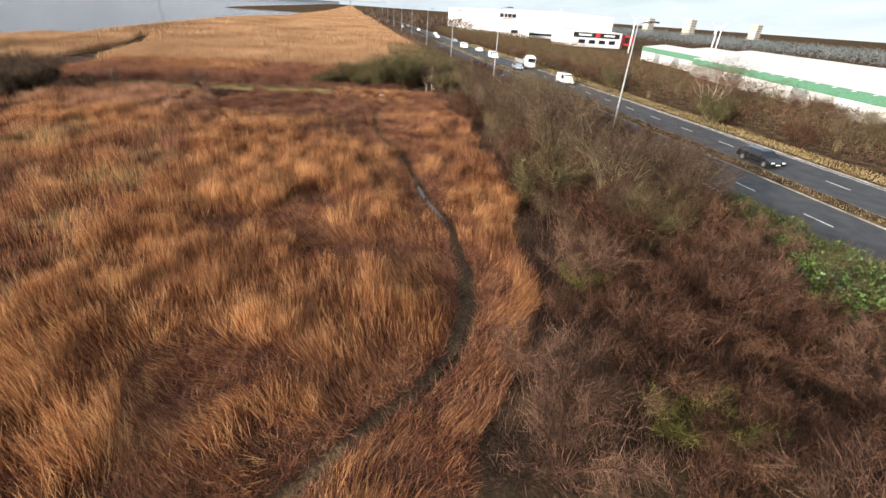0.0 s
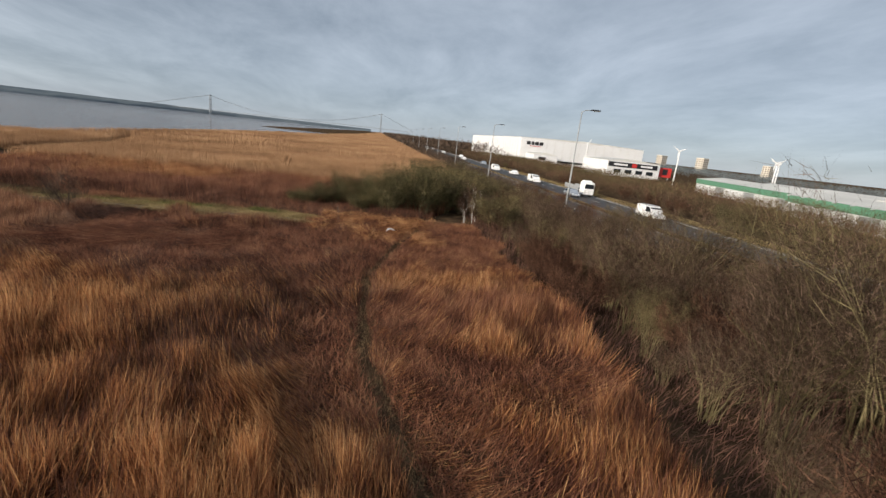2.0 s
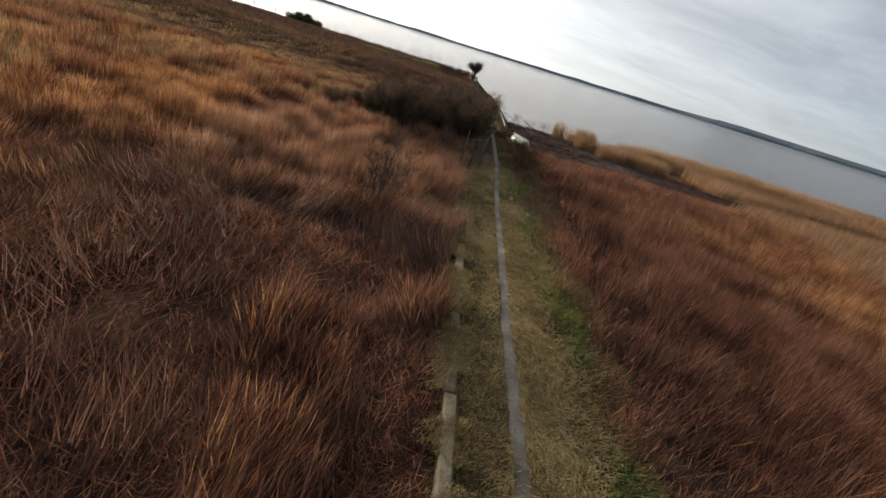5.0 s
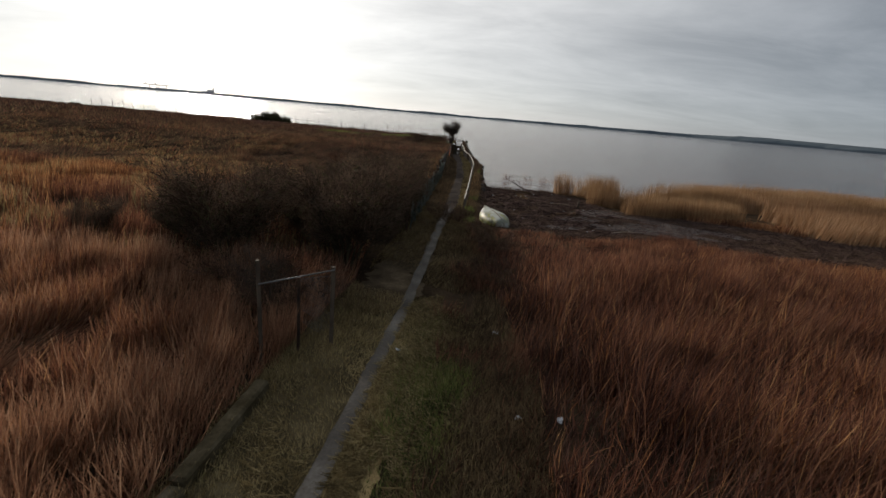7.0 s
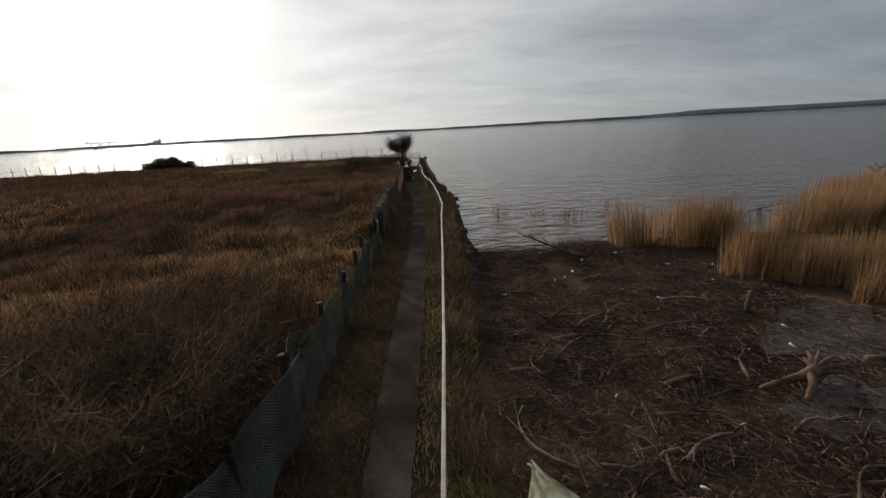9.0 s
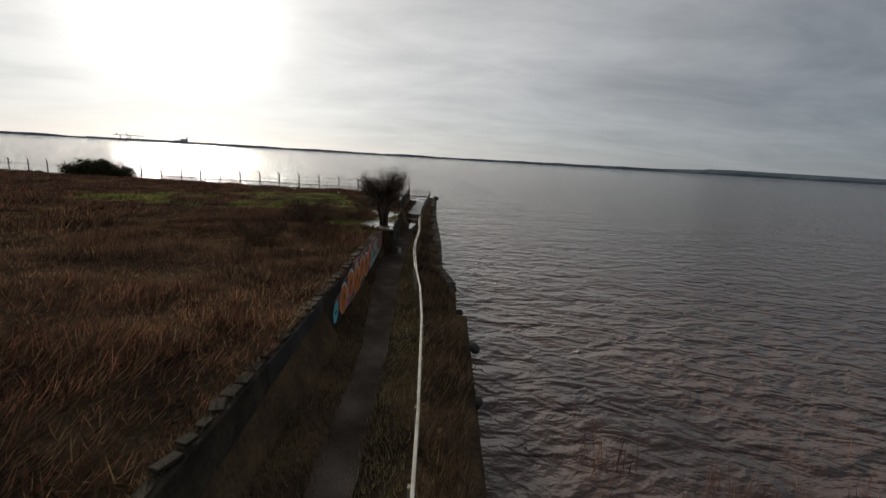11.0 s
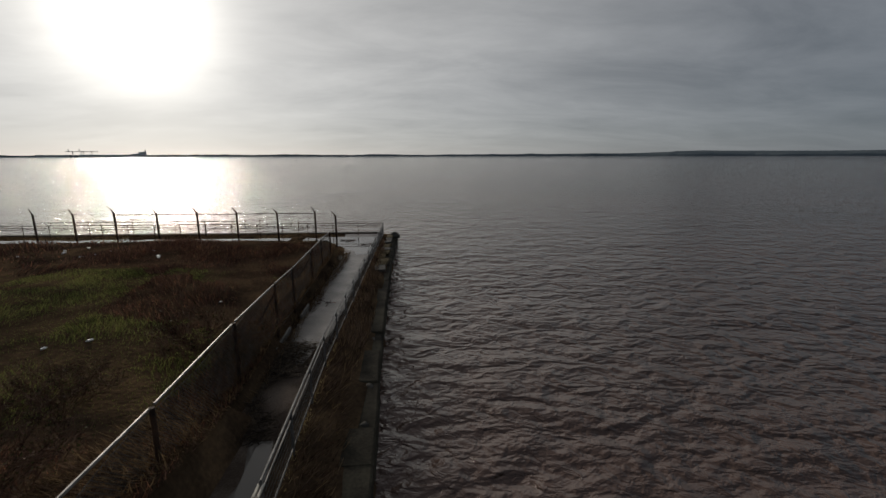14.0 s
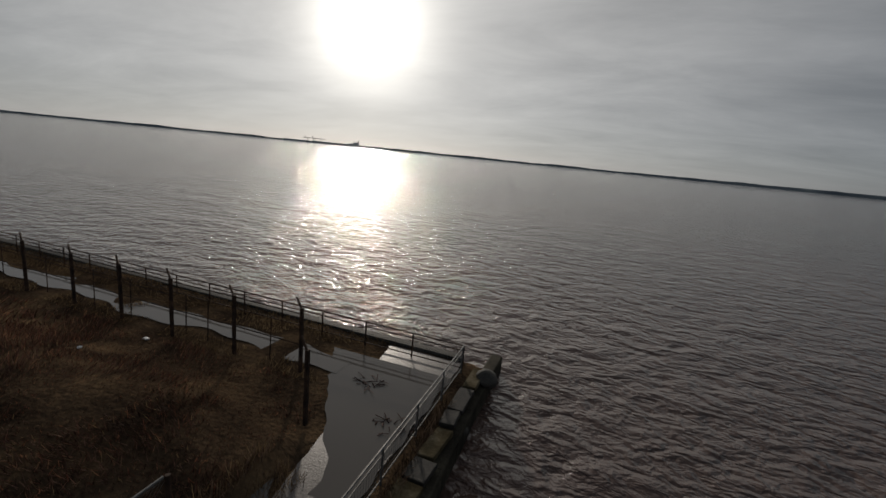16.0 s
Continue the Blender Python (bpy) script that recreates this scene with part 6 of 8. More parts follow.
def car(name, length, width, height, paint, label, van=False, estate=False):
    """Side profile swept across, narrower at the roof, with glass, wheels, lights and plate."""
    ob = empty(name)
    L, W, H = length, width, height
    if van:
        prof = [(0, 0.35), (0.02, 0.75), (0.16, 0.98), (0.30, H * 0.92), (0.36, H), (0.98, H), (1.0, 0.9), (1.0, 0.32)]
        glass = [(0.20, 1.05), (0.305, H * 0.90), (0.36, H * 0.93), (0.50, H * 0.93), (0.50, 1.08)]
    elif estate:
        prof = [(0, 0.35), (0.01, 0.62), (0.22, 0.88), (0.36, H * 0.97), (0.50, H), (0.88, H * 0.97), (0.99, 0.95), (1.0, 0.35)]
        glass = [(0.265, 0.92), (0.37, H * 0.93), (0.50, H * 0.95), (0.86, H * 0.92), (0.92, 0.98)]
    else:
        prof = [(0, 0.35), (0.01, 0.62), (0.24, 0.88), (0.38, H * 0.97), (0.52, H), (0.74, H * 0.96), (0.90, 0.98), (1.0, 0.85), (1.0, 0.35)]
        glass = [(0.285, 0.92), (0.39, H * 0.93), (0.52, H * 0.95), (0.73, H * 0.91), (0.83, 0.97)]
    half = lambda z: W / 2 * (1.0 if z < 0.95 else 1.0 - (0.04 if van else 0.16) * (z - 0.95) / max(0.1, H - 0.95))
    s = Shape()
    n = len(prof)
    for sgn in (-1, 1):
        s.v += [((p - 0.5) * L, sgn * half(z), z) for p, z in prof]
    s.f.append(tuple(range(n)))
    s.f.append(tuple(reversed(range(n, 2 * n))))
    for i in range(n):
        j = (i + 1) % n
        s.f.append((j, i, n + i, n + j))
    part("body", s, paint, ob, bevel=0.04)
    for sgn in (-1, 1):
        s = Shape().poly([((p - 0.5) * L, sgn * (half(z) + 0.012), z) for p, z in glass])
        part("side_window", s, M_GLASS, ob)
    (pa, za), (pb, zb) = glass[0], glass[1]
    s = Shape().poly([((pa - 0.5) * L - 0.06, y * half(za) * 0.9, za + 0.03) for y in (-1, 1)] + [((pb - 0.5) * L - 0.05, y * half(zb) * 0.9, zb + 0.04) for y in (1, -1)])
    part("windscreen", s, M_GLASS, ob)
    for x in (-0.32, 0.30):
        for y in (-1, 1):
            w = part("wheel", Shape().tube([(x * L, y * (W / 2 - 0.2), 0.33), (x * L, y * (W / 2 + 0.01), 0.33)], 0.33, 14), M_TYRE, ob)
            part("rim", Shape().tube([(x * L, y * (W / 2), 0.33), (x * L, y * (W / 2 + 0.02), 0.33)], 0.21, 10), M_RIM, w)
    for y in (-1, 1):
        part("headlight", Shape().box((-L / 2 + 0.06, y * W * 0.36, 0.66), (0.14, 0.34, 0.14)), M_LAMP, ob, bevel=0.03)
        part("tail_light", Shape().box((L / 2 - 0.02, y * W * 0.40, 0.85), (0.08, 0.2, 0.22)), M_RED, ob)
        part("wing_mirror", Shape().box((-L * 0.2, y * (W / 2 + 0.1), 1.0), (0.12, 0.2, 0.14)), paint, ob, bevel=0.03)
    part("number_plate", Shape().box((-L / 2 - 0.01, 0, 0.48), (0.02, 0.52, 0.11)), M_WHITE, ob)
    if van:
        part("roof_rack", Shape().box((0.3, -0.45, H + 0.08), (2.2, 0.05, 0.05)).box((0.3, 0.45, H + 0.08), (2.2, 0.05, 0.05)).box((-0.5, 0, H + 0.06), (0.05, 1.1, 0.06)).box((1.1, 0, H + 0.06), (0.05, 1.1, 0.06)), M_RIM, ob)
    return tagged(ob, label, "van" if van else "car", "road traffic")


def build_traffic():
    paint_black = plain("black_car_paint", (0.012, 0.013, 0.016), 0.18)
    paint_white = plain("white_car_paint", (0.78, 0.78, 0.77), 0.25)
    paint_silver = plain("silver_car_paint", (0.42, 0.46, 0.50), 0.25, 0.5)
    c = car("estate_car", 4.6, 1.85, 1.5, paint_black, "black estate car on the far carriageway", estate=True)
    c.matrix_world = pose(-33.3, -34.6, 0.06)
    c = car("hatchback", 4.2, 1.8, 1.48, paint_silver, "pale silver car on the far carriageway", estate=True)
    c.matrix_world = pose(44.6, -34.8, 0.06)
    copy_thing(c, pose(140.3, -38.8, 0.06))
    v = car("delivery_van", 5.0, 1.95, 1.98, paint_white, "white van with a roof rack on the road", van=True)
    v.matrix_world = pose(21.8, -37.5, 0.06)
    copy_thing(v, pose(71.4, -36.2, 0.06))
    copy_thing(v, pose(107.3, -35.3, 0.06))
    w = car("saloon_car", 4.5, 1.82, 1.45, paint_white, "white car on the road")
    w.matrix_world = pose(94.1, -37.7, 0.06)
    for x, y in ((150, -15.4), (175, -18.8), (210, -15.4), (240, -9.5), (265, -16), (300, -15.5), (340, -9)):
        copy_thing(w, pose(*roadside(x, y), 0.06, 0, 0, 180 if y > -12 else 0))
    # a flatbed lorry
    ob = empty("lorry", 49.5, -38.6, 0.06)
    part("cab", Shape().box((-3.4, 0, 1.75), (2.0, 2.3, 2.5)).box((-3.0, 0, 3.1), (1.2, 2.1, 0.5), taper=0.8), paint_white, ob, "white lorry cab", bevel=0.1)
    part("windscreen", Shape().box((-4.42, 0, 2.2), (0.04, 1.9, 0.9)), M_GLASS, ob)
    part("chassis", Shape().box((0.8, 0, 0.95), (8.6, 1.0, 0.3)), M_BLACK, ob)
    part("flatbed", Shape().box((1.6, 0, 1.25), (6.8, 2.4, 0.25)).box((1.6, 1.18, 1.7), (6.8, 0.06, 0.7)).box((1.6, -1.18, 1.7), (6.8, 0.06, 0.7)), M_STEEL, ob, bevel=0.02)
    for x in (-3.4, 2.4, 3.7):
        for y in (-1, 1):
            wh = part("wheel", Shape().tube([(x, y * 0.75, 0.5), (x, y * 1.12, 0.5)], 0.5, 14), M_TYRE, ob)
            part("rim", Shape().tube([(x, y * 1.1, 0.5), (x, y * 1.14, 0.5)], 0.28, 10), M_RIM, wh)
    tagged(ob, "white flatbed lorry on the far carriageway", "lorry")


build_traffic()


def build_hoarding():
    ob = empty("board_fence", 33.6, -19.7, 0, -8)
    for k in range(4):
        part("post", Shape().box((-2.4 + k * 1.6, -0.12, 1.4), (0.14, 0.14, 2.8)), M_TIMBER, ob, bevel=0.01)
    board = Shape().box((0, 0, 0), (5.2, 0.05, 0.26)).mesh("board", 0.006)
    for k in range(8):
        o = obj("board", board, M_TIMBER, ob)
        o.location = (0, 0, 0.4 + k * 0.33)
    tagged(ob, "slatted timber board fence by the road", "fence")


build_hoarding()


# ---------------------------------------------------------------- the reed field's own things
def build_marker():
    ob = empty("marker_post", -0.1, 7.7, 0.0)
    part("post", Shape().tube([(0, 0, 0), (0.30, 0.15, 1.7)], 0.022, 8), M_TIMBER, ob, smooth=True)
    tagged(ob, "thin leaning pale timber stake in the reeds", "post")
    s = Shape()
    pts = []
    for i in range(9):
        t = i / 8
        pts.append((-0.7 + 1.4 * t, 0.25 * math.sin(t * 3.1), 0.04 + 0.25 * math.sin(t * 3.1)))
    s.tube(pts, [0.03, 0.07, 0.09, 0.1, 0.1, 0.1, 0.09, 0.06, 0.03], 6)
    ob = part("plastic_scrap", s, M_PLASTIC, smooth=True)
    ob.matrix_world = pose(-4.17, 3.16, 0.66, 0, 0, -62) @ Matrix.Scale(0.62, 4)
    tagged(ob, "curved scrap of white plastic on flattened reeds", "litter")
    puddle(-40.4, 2.6, 1.3, 0.15, -0.04, 3, 0.05)
    puddle(-43.6, 2.15, 1.9, 0.17, -0.05, 4, 0.19)


build_marker()


def build_kerb():
    ob = empty("track_edging")
    block = Shape().box((0, 0, 0.14), (0.33, 2.93, 0.5)).mesh("kerb_block", 0.05)
    y, k = 12.6, 0
    while y < 37.0:
        o = obj("kerb_block", block, M_MOSSY, ob)
        x = float(np.interp(y, WALL_Y, WALL_X))
        o.matrix_world = pose(x + 0.02, y, -0.10 + 0.04 * math.sin(k * 1.7), 0.8 * math.sin(k * 2.3), 1.5 * math.cos(k), -1.2 + 0.5 * math.sin(k * 3.1))
        y, k = y + 2.95, k + 1
    tagged(ob, "row of mossy concrete kerb blocks along the track", "kerb", kind="structure")
    x, y = [], []
    r = np.random.default_rng(44)
    yy = 37 - np.abs(r.normal(size=34000)) ** 1.0 * 3 - 22 * r.random(34000) ** 0.55
    xx = np.interp(yy, WALL_Y, WALL_X) - 0.05 + r.normal(size=34000) * 0.26
    keep = (smooth_noise(xx, yy, 0.9, 45) > 0.35) & (smooth_noise(xx, yy, 2.1, 47) > np.interp(yy, [14, 23, 34], [0.05, 0.22, 0.40])) & (yy > 11)
    stuff("kerb_moss", blade_mesh("kerb_moss", xx[keep], yy[keep], 0.23 + 0 * xx[keep], 0.06 + 0.16 * r.random(keep.sum()), 0.022, lean_field(xx[keep], yy[keep], 0.8, 46), 0.5), M_GRASS, "moss and dry grass on the kerb blocks", "moss")


build_kerb()


def net_panel(name, line, z0, z1, pitch, w, mat, parent, sag=0.0, seed=1, curl=0.0):
    """Diagonal strands of wire netting along a line of (x, y)."""
    r = random.Random(seed)
    pts = [Vector((x, y, 0)) for x, y in line]
    cum = [0.0]
    for a, b in zip(pts, pts[1:]):
        cum.append(cum[-1] + (b - a).length)
    ln = cum[-1]
    xs, ys = [p.x for p in pts], [p.y for p in pts]

    def at(u, v):
        u = min(max(u, 0), ln)
        x, y = np.interp(u, cum, xs), np.interp(u, cum, ys)
        top = z1 - sag * (0.5 + 0.5 * math.sin(u * 1.9 + seed)) * (0.6 + 0.4 * math.sin(u * 0.73))
        off = curl * math.sin(u * 0.9 + seed) * v + 0.3 * curl * math.sin(u * 3.1 + v * 2)
        return Vector((x + off, y, z0 + (top - z0) * v))

    s, h, n = Shape(), z1 - z0, 4
    for sgn in (1, -1):
        u = -h
        while u < ln + h:
            prev = None
            for i in range(n + 1):
                v = i / n
                uu = u + sgn * h * v
                q = at(uu, v) if 0 <= uu <= ln else None
                if prev is not None and q is not None:
                    t = Vector((0, w * 0.5, w * 0.5 * -sgn))
                    e = Vector((w * 0.35, 0, 0))
                    s.poly([prev - t, prev + t, q + t, q - t])
                    s.poly([prev - e, prev + e, q + e, q - e])
                prev = q
            u += pitch
    s.tube([tuple(at(ln * i / 24, 1)) for i in range(25)], w * 0.7, 4, False)
    return part(name, s, mat, parent)


def build_gate():
    ob = empty("broken_gate_frame", -0.85, 38.7, 0.0, 42)
    part("post", Shape().tube([(0, 0, 0), (0.0, 0, 2.75)], 0.05, 8), M_TWIG_DARK, ob)
    part("post", Shape().tube([(1.85, 0, 0), (1.9, 0, 2.3)], 0.06, 8), M_TWIG_DARK, ob)
    part("stay", Shape().tube([(0.95, 0.05, 0), (0.98, 0.0, 2.15)], 0.04, 6), M_RUST, ob)
    part("bar", Shape().tube([(-0.03, -0.09, 2.18), (1.9, -0.09, 2.24)], 0.020, 8), M_GALV, ob, "pale metal cross bar", smooth=True)
    net_panel("netting", [(1.0, 0.0), (1.95, 0.02)], 0.5, 2.1, 0.09, 0.012, M_WIRE, ob, 0.1, 5, 0.05)
    tagged(ob, "two old posts joined by a pale cross bar", "gate")


build_gate()


# ---------------------------------------------------------------- fences, rails and walls of the quay
def build_net_fence():
    ob = empty("net_fence")
    y = 52.6
    k = 0
    post = Shape().box((0, 0, 0.85), (0.12, 0.12, 1.75)).mesh("post", 0.012)
    while y < 78:
        o = obj("post", post, M_TIMBER if k % 2 else M_RUST, ob)
        o.matrix_world = pose(float(np.interp(y, WALL_Y, WALL_X)) - 0.02, y, 0.0, 2 * math.sin(k * 2.1), 5 * math.sin(k * 1.3), 6 * k)
        y, k = y + 2.4, k + 1
    seg = [52.6, 57.4, 62.2, 67.0, 71.8, 77.6]
    for i, (a, b) in enumerate(zip(seg, seg[1:])):
        line = [(float(np.interp(v, WALL_Y, WALL_X)) + 0.06, v) for v in np.linspace(a, b, 8)]
        net_panel("netting", line, 0.05, 1.72, 0.065, 0.013, M_NET, ob, 0.34, i + 2, 0.24)
    tagged(ob, "sagging green netting on old leaning fence posts", "fence")


build_net_fence()


def build_wall():
    ob = empty("graffiti_wall")
    ys = [78.2, 82.8, 87.4, 92.0, 96.7, 101.4, 106.0]
    for i, (a, b) in enumerate(zip(ys, ys[1:])):
        xa, xb = float(np.interp(a, WALL_Y, WALL_X)), float(np.interp(b, WALL_Y, WALL_X))
        cy, cx = (a + b) / 2, (xa + xb) / 2 - 0.16
        rz = -math.atan2(xb - xa, b - a)
        s = Shape().box((cx, cy, 0.80), (0.32, b - a - 0.03, 1.72), rz)
        part("wall_panel", s, (M_CONC_DARK, M_CONC_BLACK, M_CONC_DARK, M_CONC_BLACK, M_PINK, M_PINK)[i], ob, bevel=0.02)
        r = random.Random(i)
        for k in range(9):
            t = (k + 0.5) / 9
            c = (xa + (xb - xa) * t - 0.18 + r.uniform(-0.03, 0.03), a + (b - a) * t, 1.69 + r.uniform(-0.02, 0.05))
            part("coping_stone", Shape().box(c, (0.26 + r.uniform(-0.1, 0.08), (b - a) / 9.3 * r.uniform(0.5, 0.95), 0.03 + r.uniform(0, 0.05)), rz + r.uniform(-0.3, 0.3), r.uniform(-0.08, 0.08)), M_CONC_BLACK, ob, bevel=0.015)
    part("end_block", Shape().box((0.66, 78.0, 0.80), (0.5, 0.55, 1.62), 0.1), M_CONC_BLACK, ob, bevel=0.04)
    rng = np.random.default_rng(61)
    gy = rng.uniform(78, 106, 9000)
    gx = np.interp(gy, WALL_Y, WALL_X) - 0.12 - np.abs(rng.normal(size=9000)) * 0.16
    stuff("wall_top_grass", blade_mesh("wall_top_grass", gx, gy, 1.62 + 0 * gx, 0.06 + 0.16 * rng.random(9000), 0.02, lean_field(gx, gy, 0.7, 62), 0.6, rng=rng), M_FIELD, "dead grass along the top of the wall", "grass")
    # sprayed letters lie on the face
    x_face = lambda y: float(np.interp(y, WALL_Y, WALL_X)) + 0.008

    def spray(name, y, z, ry, rz, mat, lift, seed, n=18):
        r = random.Random(seed)
        k = [r.uniform(0.86, 1.12) for _ in range(n)]
        pts = []
        for i in range(n):
            a = 2 * math.pi * i / n
            yy, zz = y + math.cos(a) * ry * k[i], min(1.6, max(0.1, z + math.sin(a) * rz * k[i]))
            pts.append((x_face(yy) + lift, yy, zz))
        part(name, Shape().poly(pts), mat, ob)

    spray("sprayed_field", 98.7, 0.85, 5.0, 0.95, M_PINK, 0.001, 99, 30)
    for k, (y, z, ry, rz) in enumerate(((94.9, 0.72, 0.62, 0.62), (96.2, 0.95, 0.60, 0.60), (97.5, 0.80, 0.66, 0.70), (98.8, 0.98, 0.62, 0.58), (100.0, 0.86, 0.60, 0.66), (101.1, 1.05, 0.50, 0.55), (98.1, 0.5, 0.4, 0.35))):
        spray("letter_outline", y, z, ry + 0.11, rz + 0.11, M_SPRAY_NAVY, 0.004, k)
        spray("letter_rim", y, z, ry + 0.04, rz + 0.04, M_SPRAY_WHITE, 0.008, k)
        spray("letter_fill", y - 0.03, z - 0.03, ry - 0.03, rz - 0.03, M_SPRAY_ORANGE, 0.012, k)
        spray("letter_gap", y + 0.08, z + 0.05, 0.13, 0.17, M_SPRAY_NAVY, 0.016, k + 30, 10)
        spray("letter_gap", y - 0.25, z - 0.2, 0.05, 0.22, M_SPRAY_NAVY, 0.016, k + 60, 10)
    for k, (y, z, q) in enumerate(((101.95, 0.95, 0.20), (102.0, 0.5, 0.26), (93.6, 0.6, 0.4), (101.6, 0.3, 0.2))):
        spray("tag_patch", y, z, q, q, M_SPRAY_CYAN if k != 3 else M_SPRAY_WHITE, 0.004, 70 + k, 9)
        spray("tag_line", y, z, q * 0.5, q * 0.15, M_SPRAY_BLACK, 0.008, 80 + k, 9)
    bpy.context.view_layer.update()
    for text, y, z, size in (("NO", 102.35, 0.84, 1.15), ("WAR!!", 102.25, 0.12, 1.04)):
        for mat, off, lift, nm in ((M_SPRAY_BLACK, 0.10, 0.004, "letters_outline"), (M_SPRAY_CREAM, 0.045, 0.010, "letters")):
            cu = bpy.data.curves.new("letters", "FONT")
            cu.body, cu.size, cu.offset, cu.extrude, cu.space_character = text, size, off, 0.001, 1.06
            tmp = new("letters_source", cu)
            bpy.context.view_layer.update()
            me = bpy.data.meshes.new_from_object(tmp.evaluated_get(bpy.context.evaluated_depsgraph_get()))
            bpy.data.objects.remove(tmp)
            o = obj(nm, me, mat, ob)
            slant = math.degrees(math.atan2(float(np.interp(104, WALL_Y, WALL_X)) - float(np.interp(101, WALL_Y, WALL_X)), 3.0))
            o.matrix_world = pose(x_face(y) + lift, y, z, 90, 0, 90 - slant) @ Matrix.Diagonal((0.86, 0.86, 1, 1))
    tagged(ob, "low concrete wall covered in orange graffiti and the words NO WAR", "wall")
    pl = empty("plank_bench", 0.98, 106.65, 0, 2)
    part("plank", Shape().box((0.05, 0, 0.42), (0.95, 0.22, 0.06)), M_CONC, pl, bevel=0.01)
    part("block", Shape().box((0.4, 0, 0.2), (0.2, 0.24, 0.4)), M_CREAM_RAIL, pl, bevel=0.02)
    part("block", Shape().box((-0.3, 0, 0.2), (0.2, 0.24, 0.4)), M_CONC_DARK, pl, bevel=0.02)
    tagged(pl, "concrete plank resting on two blocks", "bench")


build_wall()


def build_slabs():
    ob = empty("slab_platform")
    # face and ledge near black: their shade is put into the concrete colour
    part("retaining_wall", Shape().prism([(b - 0.24, y) for y, b in zip(SLAB_Y, SLAB_R)] + [(b + 0.02, y) for y, b in reversed(list(zip(SLAB_Y, SLAB_R)))], -0.1, 1.53), M_CONC_BLACK, ob)
    part("ledge", Shape().prism([(b + 0.02, y) for y, b in zip(SLAB_Y, SLAB_R)] + [(b + 0.22, y) for y, b in reversed(list(zip(SLAB_Y, SLAB_R)))], -0.1, 1.0), M_CONC_BLACK, ob)
    part("rubble_core", Shape().prism([(a - 0.05, y) for y, a in zip(SLAB_Y, SLAB_L)] + [(b - 0.2, y) for y, b in reversed(list(zip(SLAB_Y, SLAB_R)))], 0.0, 1.54), M_EARTH, ob)
    r = random.Random(8)
    y = 106.3
    edge = lambda v, xs: float(np.interp(v, SLAB_Y, xs))
    cut = lambda v: edge(v, SLAB_R) - 0.36 + 0.05 * math.sin(v * 1.9)
    while y < 115.3:  # the broad slabs
        d = min(r.choice([1.0, 1.35, 1.9]), 115.6 - y)
        jag = [r.uniform(-0.18, 0.22) for _ in range(4)]
        left = [(edge(y + d * t, SLAB_L) + j, y + 0.008 + (d - 0.016) * t) for t, j in zip((0, 0.35, 0.7, 1), jag)]
        s = Shape().prism(left[::-1] + [(cut(y) - 0.014, y + 0.008 + r.uniform(0, 0.03)), (cut(y + d) - 0.014, y + d - 0.008)], 1.55, 1.635 + r.uniform(-0.012, 0.008))
        part("slab", s, M_SLAB, ob, bevel=0.008)
        y += d
    y = 106.45
    while y < 115.35:  # narrow broken edge slabs, each slipped a little
        d = min(r.uniform(0.45, 0.95), 115.6 - y)
        out = r.uniform(-0.14, 0.06)
        s = Shape().prism([(cut(y) + 0.014, y + 0.012), (edge(y, SLAB_R) + out, y + 0.012 + r.uniform(0, 0.06)), (edge(y + d, SLAB_R) + out + r.uniform(-0.05, 0.05), y + d - 0.012 - r.uniform(0, 0.05)), (cut(y + d) + 0.014, y + d - 0.012)], 1.54, 1.625 + r.uniform(-0.035, 0.02))
        part("edge_slab", s, M_SLAB, ob, bevel=0.012)
        y += d
    tagged(ob, "raised platform of cracked wet concrete slabs", "platform")
    # moss and grass in the joints
    rng = np.random.default_rng(88)
    for k, (cx, cy, q, n, mat) in enumerate(((0.36, 111.7, 0.26, 900, M_GREEN), (-0.1, 111.2, 0.5, 1500, M_FIELD), (-0.7, 111.3, 0.5, 1500, M_GREEN), (-1.0, 111.9, 0.5, 1300, M_FIELD), (0.22, 112.6, 0.22, 500, M_GREEN), (0.25, 110.3, 0.24, 800, M_GREEN), (0.1, 109.8, 0.25, 600, M_FIELD), (-0.85, 110.0, 0.4, 1200, M_GREEN), (-1.1, 112.9, 0.3, 500, M_FIELD), (0.06, 114.4, 0.16, 400, M_GREEN), (0.02, 114.9, 0.14, 300, M_FIELD), (-1.9, 106.5, 0.6, 1500, M_FIELD), (-2.3, 107.6, 0.6, 1500, M_GREEN), (-2.2, 109.0, 0.6, 1500, M_FIELD), (-1.6, 105.4, 0.8, 2200, M_GREEN), (-1.7, 110.2, 0.6, 1500, M_FIELD), (-0.3, 116.0, 0.9, 2200, M_FIELD), (0.25, 107.3, 0.25, 500, M_FIELD))):
        x, y = cx + rng.normal(size=n) * q * 0.55, cy + rng.normal(size=n) * q * 0.6
        on = (x > np.interp(y, SLAB_Y, SLAB_L) - 0.1) & (x < np.interp(y, SLAB_Y, SLAB_R)) & (y > 105.9) & (y < 115.6)
        ok = x < np.interp(y, SLAB_Y, SLAB_R)
        z = np.where(on, 1.64, ground_height(x, y))
        stuff("joint_grass", blade_mesh("joint_grass", x[ok], y[ok], z[ok] - 0.02, np.where(on[ok], 0.035 + 0.07 * rng.random(ok.sum()), 0.06 + 0.15 * rng.random(ok.sum())), 0.024, lean_field(x[ok], y[ok], 0.9, 90 + k), 0.6, rng=rng), mat, "mossy grass growing over wet slabs", "grass")


build_slabs()


